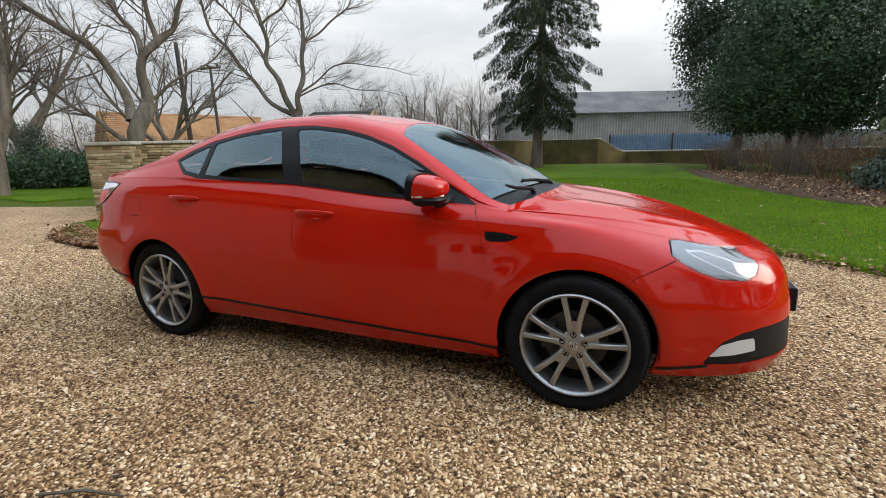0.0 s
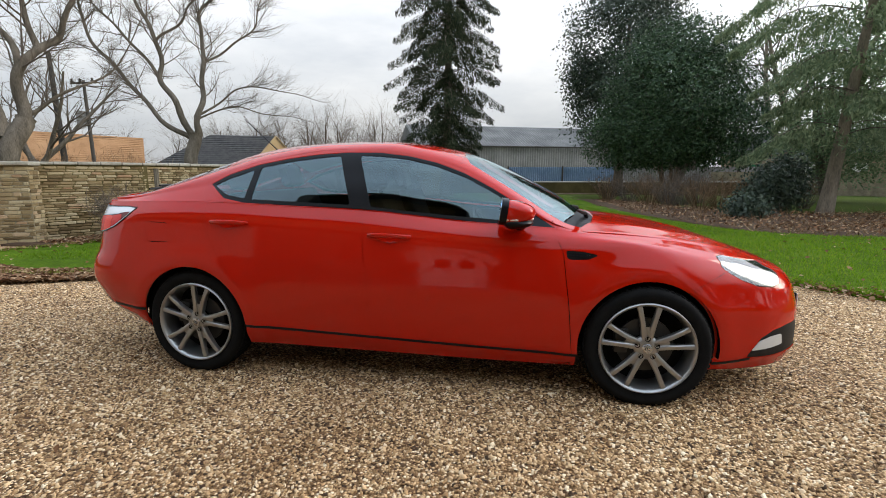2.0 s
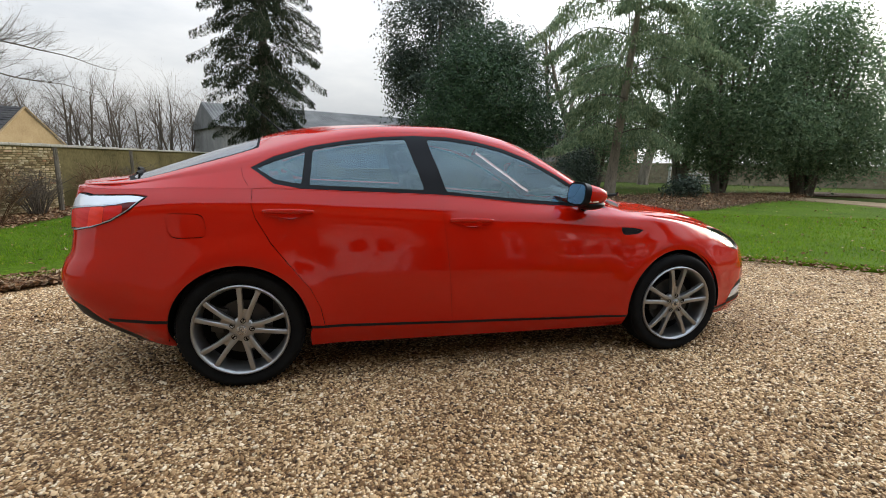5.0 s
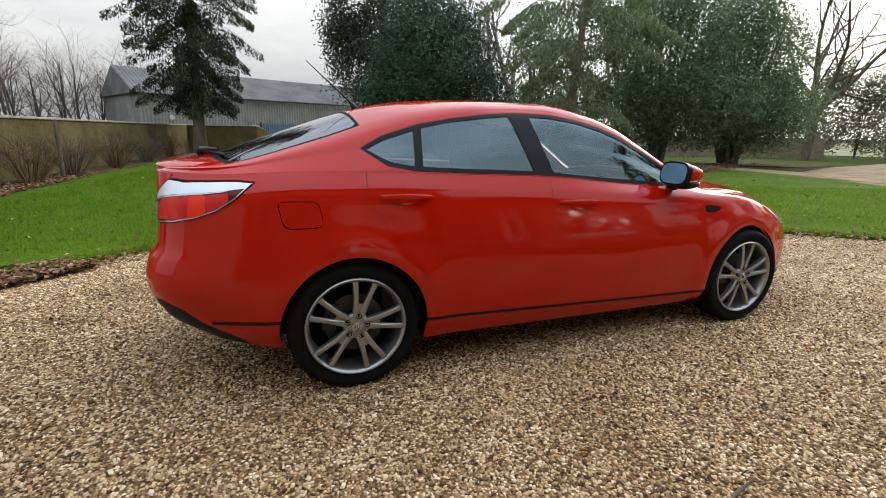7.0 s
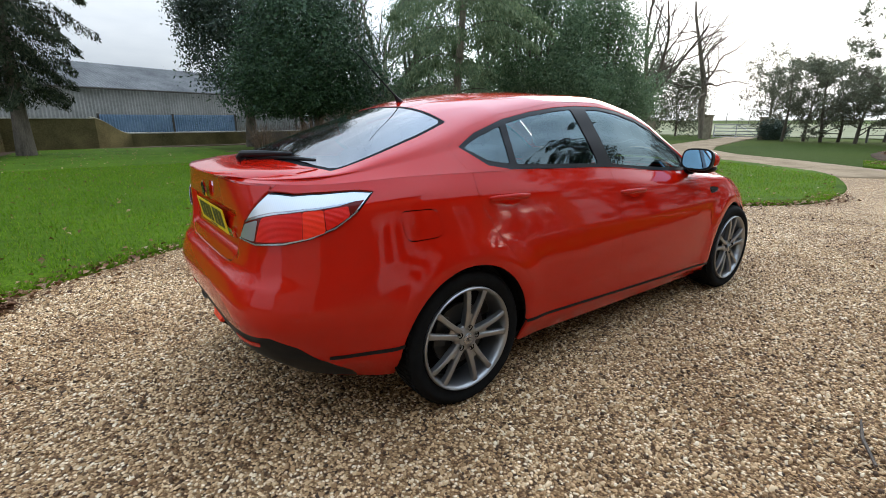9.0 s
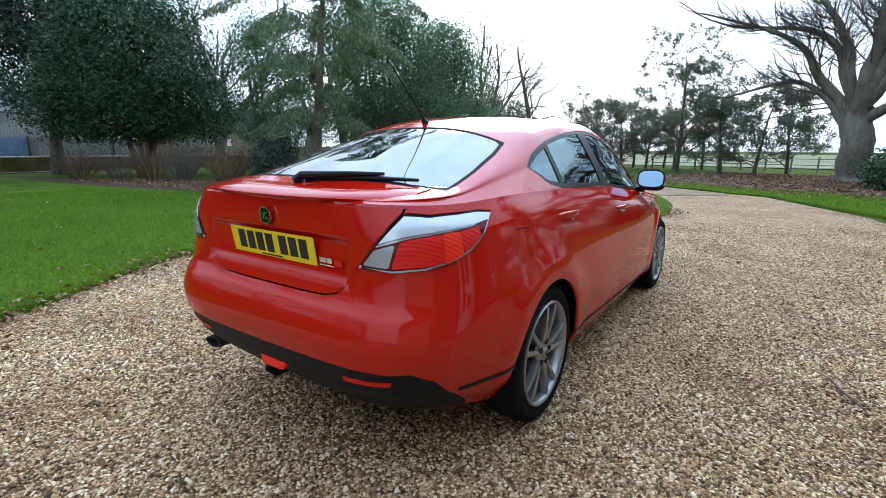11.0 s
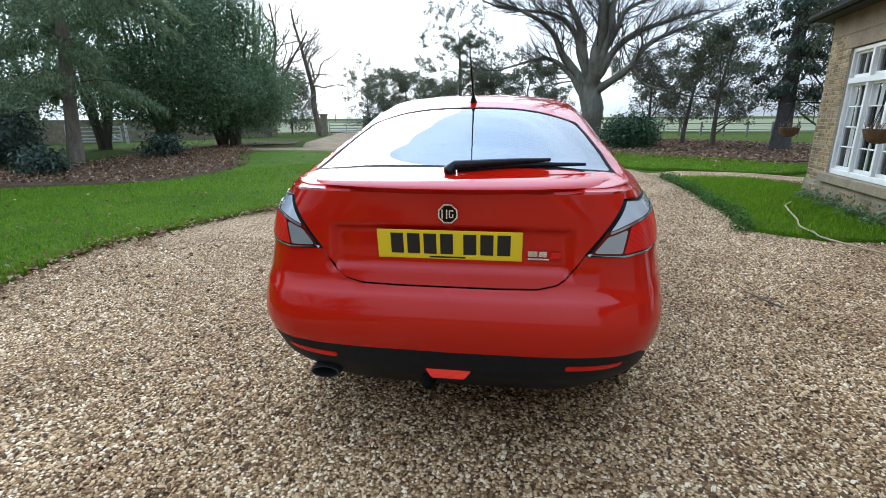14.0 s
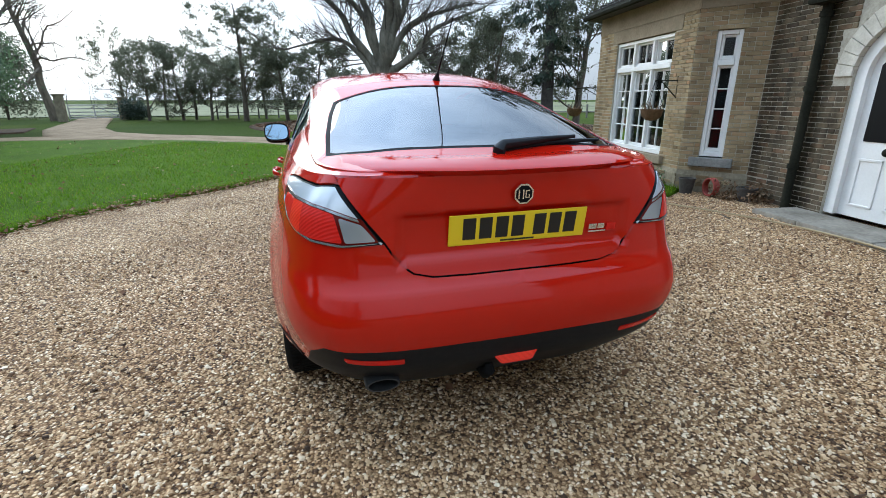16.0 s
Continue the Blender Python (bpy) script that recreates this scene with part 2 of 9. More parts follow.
def box(bm, lo, hi, bevel=0.0, m=None, seg=2):
    r = bmesh.ops.create_cube(bm, size=1.0)
    c, s = [(a + b) / 2 for a, b in zip(lo, hi)], [b - a for a, b in zip(lo, hi)]
    vs = r["verts"]
    bmesh.ops.transform(bm, matrix=Matrix.Translation(c) @ Matrix.Diagonal((*s, 1)), verts=vs)
    if bevel:
        es = list({e for v in vs for e in v.link_edges})
        out = bmesh.ops.bevel(bm, geom=es, offset=bevel, segments=seg, affect="EDGES", profile=0.6)
        vs = list({v for f in out["faces"] for v in f.verts} | {v for v in vs if v.is_valid})
    if m is not None:
        bmesh.ops.transform(bm, matrix=m, verts=[v for v in vs if v.is_valid])
    return vs


def tube(bm, pts, radii, sides=8, caps=True):
    """A tapered tube along points."""
    pts = [Vector(p) for p in pts]
    if not hasattr(radii, "__len__"):
        radii = [radii] * len(pts)
    rings, ref = [], None
    for i, p in enumerate(pts):
        d = (pts[min(i + 1, len(pts) - 1)] - pts[max(i - 1, 0)]).normalized()
        if ref is None:
            ref = d.orthogonal().normalized()
        ref = (ref - d * ref.dot(d)).normalized()
        side = d.cross(ref)
        rings.append([bm.verts.new(p + radii[i] * (math.cos(2 * math.pi * j / sides) * ref + math.sin(2 * math.pi * j / sides) * side)) for j in range(sides)])
    for a, b in zip(rings, rings[1:]):
        for j in range(sides):
            bm.faces.new((a[j], a[(j + 1) % sides], b[(j + 1) % sides], b[j]))
    if caps:
        bm.faces.new(rings[0][::-1])
        bm.faces.new(rings[-1])
    return rings


def lathe(bm, profile, axis="Y", steps=48, centre=(0, 0, 0), closed=False):
    """Turns (r, d) points round an axis."""
    rings = []
    for r, d in profile:
        ring = []
        for j in range(steps):
            a = 2 * math.pi * j / steps
            c, s = r * math.cos(a), r * math.sin(a)
            p = {"Y": (c, d, s), "Z": (c, s, d), "X": (d, c, s)}[axis]
            ring.append(bm.verts.new(Vector(p) + Vector(centre)))
        rings.append(ring)
    pairs = list(zip(rings, rings[1:])) + ([(rings[-1], rings[0])] if closed else [])
    for a, b in pairs:
        for j in range(steps):
            bm.faces.new((a[j], a[(j + 1) % steps], b[(j + 1) % steps], b[j]))
    return rings


def prism(bm, outline, depth, m):
    """A flat outline of (u, v) points, given thickness along w, moved by m."""
    a = [bm.verts.new(m @ Vector((u, v, 0))) for u, v in outline]
    b = [bm.verts.new(m @ Vector((u, v, depth))) for u, v in outline]
    bm.faces.new(a[::-1])
    bm.faces.new(b)
    n = len(outline)
    for i in range(n):
        bm.faces.new((a[i], a[(i + 1) % n], b[(i + 1) % n], b[i]))


# ---- smooth curves and surfaces ----
def hermite(xk, yk, x):
    """Monotone cubic through knots; yk may hold one column per point of x."""
    xk, yk, x = np.asarray(xk, float), np.asarray(yk, float), np.asarray(x, float)
    if yk.ndim == 1:
        yk = np.repeat(yk[:, None], x.size, 1)
    h = np.diff(xk)[:, None]
    d = np.diff(yk, axis=0) / h
    m = np.zeros_like(yk)
    w1, w2 = 2 * h[1:] + h[:-1], h[1:] + 2 * h[:-1]
    ok = d[:-1] * d[1:] > 0
    with np.errstate(divide="ignore", invalid="ignore"):
        m[1:-1] = np.where(ok, (w1 + w2) / (w1 / d[:-1] + w2 / d[1:]), 0)
    m[0], m[-1] = d[0], d[-1]
    i = np.clip(np.searchsorted(xk, x, side="right") - 1, 0, len(xk) - 2)
    j = np.arange(x.size)
    hh = (xk[i + 1] - xk[i])
    t = np.clip((x - xk[i]) / hh, 0, 1)
    return (yk[i, j] * (2 * t**3 - 3 * t**2 + 1) + yk[i + 1, j] * (3 * t**2 - 2 * t**3)
            + hh * (m[i, j] * (t**3 - 2 * t**2 + t) + m[i + 1, j] * (t**3 - t**2)))


def curve(keys):
    xs, ys = [p[0] for p in keys], [p[1] for p in keys]
    return lambda x: hermite(xs, ys, np.atleast_1d(np.asarray(x, float)))


def sstep(a, b, x):
    t = np.clip((x - a) / (b - a), 0, 1)
    return t * t * (3 - 2 * t)


# Levels of the lower body, from the bottom edge to the waist:
# height at nose, side (and its slope), tail; reach of nose and tail; half width; squareness of the corners at nose and tail
LV = np.array([
    [0.170, 0.195, -0.010, 0.260, 2.300, 2.090, 0.800, 3.3, 5.0],
    [0.270, 0.310, -0.020, 0.420, 2.335, 2.245, 0.852, 3.3, 6.2],
    [0.460, 0.580, 0.000, 0.600, 2.325, 2.292, 0.868, 3.3, 7.2],
    [0.590, 0.740, 0.000, 0.706, 2.300, 2.264, 0.857, 3.2, 7.2],
    [0.615, 0.785, -0.005, 0.742, 2.290, 2.236, 0.849, 3.2, 7.4],
    [0.680, 0.935, -0.035, 0.920, 2.250, 2.214, 0.808, 3.1, 7.6],
    [0.740, 1.000, 0.000, 1.085, 2.140, 2.215, 0.760, 3.0, 6.0],
])
HK = np.array([0.0, 0.115, 0.385, 0.545, 0.590, 0.740, 0.850])
HTOP = HK[-1]
BELT = curve([(-2.215, 1.085), (-1.95, 1.075), (-1.6, 1.085), (-1.2, 1.080), (-0.76, 1.062), (-0.26, 1.042), (0.34, 0.985), (0.85, 0.950),
              (1.06, 0.922), (1.46, 0.872), (1.69, 0.825), (1.95, 0.768), (2.14, 0.738)])
TOPZ = curve([(-2.215, 1.095), (-1.97, 1.145), (-1.74, 1.225), (-1.55, 1.292), (-1.35, 1.357), (-1.09, 1.425), (-0.87, 1.455), (-0.45, 1.472),
              (-0.20, 1.468), (0.01, 1.448), (0.24, 1.405), (0.40, 1.355), (0.58, 1.275), (0.77, 1.180), (0.92, 1.095), (1.05, 1.010),
              (1.18, 0.972), (1.33, 0.950), (1.53, 0.915), (1.72, 0.872), (1.90, 0.822), (2.04, 0.776), (2.14, 0.742)])
RAILY = curve([(-2.215, 0.010), (-2.15, 0.50), (-1.9, 0.632), (-1.6, 0.624), (-1.2, 0.586), (-0.6, 0.560), (0.0, 0.565), (0.4, 0.600), (0.7, 0.655), (0.92, 0.700),
               (1.1, 0.665), (1.3, 0.620), (1.6, 0.525), (1.9, 0.350), (2.1, 0.120), (2.14, 0.005)])
RAILZ = curve([(-2.215, 1.092), (-1.9, 1.112), (-1.6, 1.180), (-1.35, 1.247), (-1.17, 1.298), (-0.97, 1.350), (-0.57, 1.408), (-0.18, 1.414),
               (0.17, 1.357), (0.34, 1.297), (0.50, 1.212), (0.70, 1.092), (0.87, 0.985), (1.0, 0.945), (1.2, 0.930), (1.5, 0.897), (1.8, 0.838), (2.14, 0.741)])


def flat_arc(a, L, W, n):
    return np.clip(1 - (np.abs(a) / L) ** n, 0, 1) ** (1 / n) * W


PSI = np.linspace(0, math.pi, 4001)


def _plan(psi, L, W, n):
    c, s = np.cos(psi), np.sin(psi)
    return ((np.abs(c) / L) ** n + (np.abs(s) / W) ** n) ** (-1 / n)


_r = _plan(PSI, np.where(PSI < math.pi / 2, 2.325, 2.32), 0.866, np.where(PSI < math.pi / 2, 3.3, 6.4))
_s = np.r_[0, np.cumsum(np.hypot(np.diff(_r * np.cos(PSI)), np.diff(_r * np.sin(PSI))))]
SMAX = _s[-1]


def low(P):
    """The lower body, right half: (way round from nose to tail, height) to places."""
    P = np.atleast_2d(P)
    psi, h = np.interp(P[:, 0], _s, PSI), np.clip(P[:, 1], 0, HTOP)
    q = [hermite(HK, LV[:, i], h) for i in range(4, 9)]
    front = psi < math.pi / 2
    L, n = np.where(front, q[0], q[1]), np.where(front, q[3], q[4])
    r = _plan(psi, L, q[2], n)
    x, y = r * np.cos(psi), r * np.sin(psi)
    rows = []
    for i, row in enumerate(LV):
        if i == len(LV) - 1:
            rows.append(BELT(np.clip(x, -2.215, 2.14)))
            continue
        uf, ur = sstep(1.15, row[4], x), sstep(-1.5, -row[5], x)
        rows.append((row[1] + row[2] * x) * (1 - uf - ur) + row[0] * uf + row[3] * ur)
    z = hermite(HK, np.array(rows), h)
    # flared arches
    for wx in (-1.352, 1.352):
        d = np.hypot(x - wx, z - 0.33)
        y = y + 0.016 * np.exp(-(((d - 0.40) / 0.085) ** 2)) * (z > 0.2) * sstep(0.3, 0.7, y)
    # shallow recess for the number plate
    x = x + 0.020 * (1 - sstep(0.40, 0.45, np.abs(y))) * sstep(0.785, 0.805, z) * (1 - sstep(0.945, 0.962, z)) * (x < -1.9)
    return np.stack([x, -y, z], 1)


TK = np.array([0.0, 0.22, 0.45, 0.70, 1.0])


def up(P):
    """The upper body, right half: (x, way from waist to centre line) to places."""
    P = np.atleast_2d(P)
    x, t = np.clip(P[:, 0], -2.213, 2.138), np.clip(P[:, 1], 0, 1)
    y4 = np.where(x > 0, flat_arc(x, 2.14, 0.76, 3.0), flat_arc(x, 2.215, 0.76, 6.0))
    z4, y6, z6, z8 = BELT(x), np.minimum(RAILY(x), 0.93 * y4), RAILZ(x), TOPZ(x)
    house = np.clip((z6 - z4) / 0.33, 0, 1)
    y5 = y4 + (y6 - y4) * (0.5 - 0.10 * house)
    z5 = z4 + (z6 - z4) * (0.5 + 0.0 * house)
    y7, z7 = 0.55 * y6, z6 + (z8 - z6) * 0.80
    Y = np.array([y4, y5, y6, y7, 0 * y4])
    Z = np.array([z4, z5, z6, z7, z8])

    def spline(V):
        m = np.zeros_like(V)
        m[1:-1] = (V[2:] - V[:-2]) / (TK[2:] - TK[:-2])[:, None]
        m[0] = (V[1] - V[0]) / (TK[1] - TK[0])
        m[-1] = 0 if V is Z else (V[-1] - V[-2]) / (TK[-1] - TK[-2])
        i = np.clip(np.searchsorted(TK, t, side="right") - 1, 0, 3)
        j = np.arange(len(t))
        hh = TK[i + 1] - TK[i]
        a = (t - TK[i]) / hh
        return (V[i, j] * (2 * a**3 - 3 * a**2 + 1) + V[i + 1, j] * (3 * a**2 - 2 * a**3)
                + hh * (m[i, j] * (a**3 - 2 * a**2 + a) + m[i + 1, j] * (a**3 - a**2)))

    z = spline(Z)
    # two soft ridges along the bonnet
    ridge = sstep(1.0, 1.3, x) * (1 - sstep(1.7, 2.1, x))
    z = z + 0.012 * ridge * np.exp(-(((t - 0.62) / 0.09) ** 2))
    return np.stack([x, -spline(Y), z], 1)


def normals_of(surf, P):
    e = 2e-3
    a = surf(P + [e, 0]) - surf(P - [e, 0])
    b = surf(P + [0, e]) - surf(P - [0, e])
    n = np.cross(a, b)
    ln = np.linalg.norm(n, axis=1, keepdims=True)
    n = np.where(ln > 1e-12, n / np.maximum(ln, 1e-12), [0, -1, 0])
    # outwards: away from the car's spine
    p = surf(P)
    out = p - np.stack([np.clip(p[:, 0], -1.3, 1.3), 0 * p[:, 0], np.full(len(p), 0.6)], 1)
    flip = (n * out).sum(1) < 0
    n[flip] *= -1
    return n


_ls, _lh = np.meshgrid(np.linspace(0, SMAX, 700), np.linspace(0, HTOP, 90), indexing="ij")
LOWGRID = np.stack([_ls.ravel(), _lh.ravel()], 1)
LOWPTS = low(LOWGRID)
_ux, _ut = np.meshgrid(np.linspace(-2.21, 2.135, 700), np.linspace(0, 1, 90), indexing="ij")
UPGRID = np.stack([_ux.ravel(), _ut.ravel()], 1)
UPPTS = up(UPGRID)


def where_on(surf, targets, axes, zone=None):
    """Parameters of the surface's points that show at the targets in the given axes."""
    grid, pts = (LOWGRID, LOWPTS) if surf is low else (UPGRID, UPPTS)
    if zone is not None:
        keep = zone(pts)
        grid, pts = grid[keep], pts[keep]
    g = np.asarray(targets, float)
    p = np.array([grid[np.argmin(((pts[:, axes] - q) ** 2).sum(1))] for q in g])
    lo, hi, e = grid.min(0), grid.max(0), 1e-3
    for _ in range(8):
        f = surf(p)[:, axes] - g
        J = np.stack([(surf(p + d)[:, axes] - surf(p - d)[:, axes]) / (2 * e) for d in ([e, 0], [0, e])], 2)
        A = np.einsum("nij,nik->njk", J, J) + 1e-6 * np.eye(2)
        step = np.linalg.solve(A, -np.einsum("nij,ni->nj", J, f)[..., None])[..., 0]
        p = np.clip(p + np.clip(step, -0.05, 0.05), lo, hi)
    return p


def dense(pts, step=0.025, closed=True):
    pts = np.asarray(pts, float)
    q = np.vstack([pts, pts[:1]]) if closed else pts
    out = []
    for a, b in zip(q, q[1:]):
        k = max(1, int(np.ceil(np.linalg.norm(b - a) / step)))
        out += [a + (b - a) * i / k for i in range(k)]
    if not closed:
        out.append(q[-1])
    return np.array(out)


def rounded(pts, r=0.02, steps=4):
    """Rounds a polygon's corners."""
    pts = [np.asarray(p, float) for p in pts]
    out = []
    for i, p in enumerate(pts):
        a, b = pts[i - 1], pts[(i + 1) % len(pts)]
        la, lb = np.linalg.norm(a - p), np.linalg.norm(b - p)
        k = min(r, 0.45 * la, 0.45 * lb)
        pa, pb = p + (a - p) * k / la, p + (b - p) * k / lb
        out += [(1 - t) ** 2 * pa + 2 * t * (1 - t) * p + t * t * pb for t in np.linspace(0, 1, steps)]
    return np.array(out)


def inside(poly, P):
    x, y = P[:, 0], P[:, 1]
    r = np.zeros(len(P), bool)
    n = len(poly)
    j = n - 1
    for i in range(n):
        xi, yi, xj, yj = poly[i][0], poly[i][1], poly[j][0], poly[j][1]
        if yi != yj:
            r ^= ((yi > y) != (yj > y)) & (x < (xj - xi) * (y - yi) / (yj - yi) + xi)
        j = i
    return r


def inset(poly, d, free=None):
    """Moves a loop inwards by d; vertices for which free is true stay."""
    p = np.asarray(poly, float)
    a, b = np.roll(p, 1, 0), np.roll(p, -1, 0)
    area = 0.5 * (p[:, 0] * b[:, 1] - b[:, 0] * p[:, 1]).sum()
    t = b - a
    n = np.stack([-t[:, 1], t[:, 0]], 1) * np.sign(area)
    n /= np.maximum(np.linalg.norm(n, axis=1, keepdims=True), 1e-9)
    q = p + n * d
    if free is not None:
        q[free] = p[free]
    return q


from mathutils.geometry import delaunay_2d_cdt


def sheet(surf, outer, holes=(), step=0.03, gap=0.0022, lift=0.0, flange=0.014, both=False, scale=(1, 1)):
    """Vertices, faces and normals of a panel cut from a surface; both: closed over the centre line by its mirror image."""
    sc = np.asarray(scale, float)
    centre = (lambda P: np.abs(surf(P)[:, 1]) < 2e-3) if both else (lambda P: np.zeros(len(P), bool))
    loops = []
    for i, lp in enumerate([outer, *holes]):
        lp = dense(np.asarray(lp, float) * sc, step)
        free = centre(lp / sc)
        q = inset(lp, gap if i == 0 else -gap, free)
        # ends on the centre line move along it with their neighbours
        ax = 1 if surf is low else 0
        for j in np.nonzero(free)[0]:
            for o in (j - 1, (j + 1) % len(lp)):
                if not free[o]:
                    q[j, ax] = q[o, ax]
        loops.append(q)
    pts, edges = [], []
    for lp in loops:
        o = len(pts)
        pts += [tuple(p) for p in lp]
        edges += [(o + i, o + (i + 1) % len(lp)) for i in range(len(lp))]
    lo, hi = loops[0].min(0), loops[0].max(0)
    gx, gy = np.meshgrid(np.arange(lo[0] + step / 2, hi[0], step), np.arange(lo[1] + step / 2, hi[1], step), indexing="ij")
    grid = np.stack([gx.ravel(), gy.ravel()], 1)
    ok = inside(loops[0], grid)
    for lp in loops[1:]:
        ok &= ~inside(lp, grid)
    grid = grid[ok]
    rim = np.array(pts)
    if len(grid):
        far = np.array([((rim - g) ** 2).sum(1).min() for g in grid]) > (0.45 * step) ** 2
        grid = grid[far]
    pts += [tuple(g) for g in grid]
    v2, _, faces, _, _, _ = delaunay_2d_cdt([Vector(p) for p in pts], edges, [], 0, 1e-7)
    V = np.array([tuple(v) for v in v2])
    tri = np.array([f for f in faces if len(f) == 3])
    mid = V[tri].mean(1)
    ok = inside(loops[0], mid)
    for lp in loops[1:]:
        ok &= ~inside(lp, mid)
    tri = tri[ok]
    P = V / sc
    p3, n3 = surf(P), normals_of(surf, P)
    if both:
        mids = np.abs(p3[:, 1]) < 2e-3
        p3[mids, 1] = 0
        n3[mids, 1] = 0
        n3 /= np.linalg.norm(n3, axis=1, keepdims=True)
    p3 = p3 + n3 * lift
    # face the triangles outwards
    fn = np.cross(p3[tri[:, 1]] - p3[tri[:, 0]], p3[tri[:, 2]] - p3[tri[:, 0]])
    flip = (fn * n3[tri].mean(1)).sum(1) < 0
    tri[flip] = tri[flip][:, ::-1]
    verts, norms, fs = list(p3), list(n3), [tuple(t) for t in tri]
    if flange:
        count = {}
        for t in fs:
            for a, b in zip(t, (*t[1:], t[0])):
                key = (min(a, b), max(a, b))
                count[key] = None if key in count else (a, b)
        twin = {}
        for ab in [c for c in count.values() if c]:
            if both and abs(p3[ab[0]][1]) < 2e-3 and abs(p3[ab[1]][1]) < 2e-3:
                continue
            ids = []
            for i in ab:
                if i not in twin:
                    twin[i] = (len(verts), len(verts) + 1)
                    verts += [p3[i], p3[i] - n3[i] * flange]
                    norms += [n3[i], n3[i]]
                ids.append(twin[i])
            fs.append((ids[1][0], ids[0][0], ids[0][1], ids[1][1]))
    V3, N3 = np.array(verts), np.array(norms)
    if both:
        k = len(V3)
        W, WN = V3 * [1, -1, 1], N3 * [1, -1, 1]
        mirror = [i if abs(V3[i][1]) < 1e-6 and i < len(p3) else i + k for i in range(k)]
        fs = fs + [tuple(mirror[i] for i in f[::-1]) for f in fs]
        V3, N3 = np.vstack([V3, W]), np.vstack([N3, WN])
    return V3, fs, N3


def cut(name, surf, outer, material, parent, holes=(), label="", side=-1, **kw):
    """A panel as an object: side -1 right, 1 left, 0 across the centre line."""
    V, F, N = sheet(surf, outer, holes, both=side == 0, **kw)
    if side == 1:
        V, N, F = V * [1, -1, 1], N * [1, -1, 1], [f[::-1] for f in F]
    return mesh_ob(name, V, F, material, parent, label, True, N)


# ---- the car ----
car = empty("car", "shiny red five-door fastback car parked on gravel", "car")
SIDE = lambda p: (p[:, 0] > -2.12) & (p[:, 0] < 2.0) & (p[:, 1] < -0.45)


def on_side(pts, step=0.04, closed=False):
    return where_on(low, dense(pts, step, closed), [0, 2], SIDE)


def on_low(pts, step=0.04):
    return where_on(low, dense(pts, step, False), [0, 1, 2])


def on_up(pts, axes=(0, 1), step=0.04):
    return where_on(up, dense(pts, step, False), list(axes))


def join(*runs):
    """One loop out of runs of parameters, without doubled points."""
    out = []
    for r in runs:
        for p in np.atleast_2d(r):
            if not out or np.linalg.norm(p - out[-1]) > 4e-3:
                out.append(p)
    if np.linalg.norm(out[0] - out[-1]) < 4e-3:
        out.pop()
    return np.array(out)


def belt_run(a, b):
    """Parameters on the lower body along the waist between two x."""
    k = max(2, int(abs(b - a) / 0.05))
    xs = np.linspace(a, b, k)
    return where_on(low, np.stack([xs, BELT(xs)], 1), [0, 2], lambda p: p[:, 2] > 0.6)


def belt_top(run):
    run = np.array(run)
    run[:, 1] = HTOP
    return run


ARCH_R, WX, WZ = 0.362, 1.352, 0.325


def arch(side, a, b):
    """The wheel opening's edge from angle a to b (degrees from +x, upwards)."""
    return [(side * WX + ARCH_R * math.cos(radians(t)), WZ + ARCH_R * math.sin(radians(t))) for t in np.linspace(a, b, max(3, int(abs(b - a) / 6)))]


stripe_z = lambda x: 0.303 - 0.032 * x
FD = [(0.842, 0.953), (0.868, 0.90), (0.90, 0.83), (0.935, 0.55), (0.960, 0.272)]
BD = [(-0.245, 1.045), (-0.235, 0.90), (-0.205, 0.60), (-0.185, 0.309)]
RD = [(-1.270, 1.085), (-1.275, 1.00), (-1.255, 0.93), (-1.18, 0.80), (-1.07, 0.66), (-0.985, 0.55), (-0.935, 0.44), (-0.915, 0.333)]

head_top = belt_run(1.765, 2.01) - [0, 0.004]
head_low = on_low([(2.06, -0.455, 0.742), (2.10, -0.44, 0.712), (2.118, -0.46, 0.682), (2.105, -0.53, 0.650), (2.055, -0.585, 0.633), (1.945, -0.641, 0.645), (1.852, -0.675, 0.682), (1.78, -0.70, 0.738)])
head_tip = np.vstack([on_low([(1.78, -0.70, 0.738), (1.756, -0.705, 0.775), (1.758, -0.70, 0.800)]), [(0.892, 0.795), (0.846, 0.830)]])
fender_seam = on_side([(1.775, 0.735), (1.70, 0.70), (1.60, 0.655), (1.565, 0.617)])

tail_tip = (-1.765, -0.735, 1.030)
tail_top = on_low([tail_tip, (-1.84, -0.735, 1.052), (-1.95, -0.72, 1.058), (-2.06, -0.68, 1.056), (-2.12, -0.605, 1.052)])
tail_in = on_low([(-2.12, -0.605, 1.052), (-2.165, -0.545, 0.96), (-2.19, -0.475, 0.862)])
tail_low_a = on_low([(-2.19, -0.475, 0.862), (-2.17, -0.60, 0.856), (-2.11, -0.69, 0.866), (-2.03, -0.74, 0.885)])
tail_low_b = on_low([(-2.03, -0.74, 0.885), (-1.94, -0.76, 0.915), (-1.84, -0.755, 0.97), tail_tip])
hatch_low = on_low([(-2.22, 0.0, 0.731), (-2.22, -0.20, 0.732), (-2.22, -0.32, 0.738), (-2.215, -0.385, 0.754), (-2.21, -0.428, 0.788), (-2.20, -0.455, 0.828), (-2.19, -0.475, 0.862)])
hatch_low[0, 0] = SMAX
centre_tail = lambda z0, z1: np.array([[SMAX, h] for h in where_on(low, [(0, z0), (0, z1)], [1, 2], lambda p: p[:, 0] < -1.9)[:, 1]])
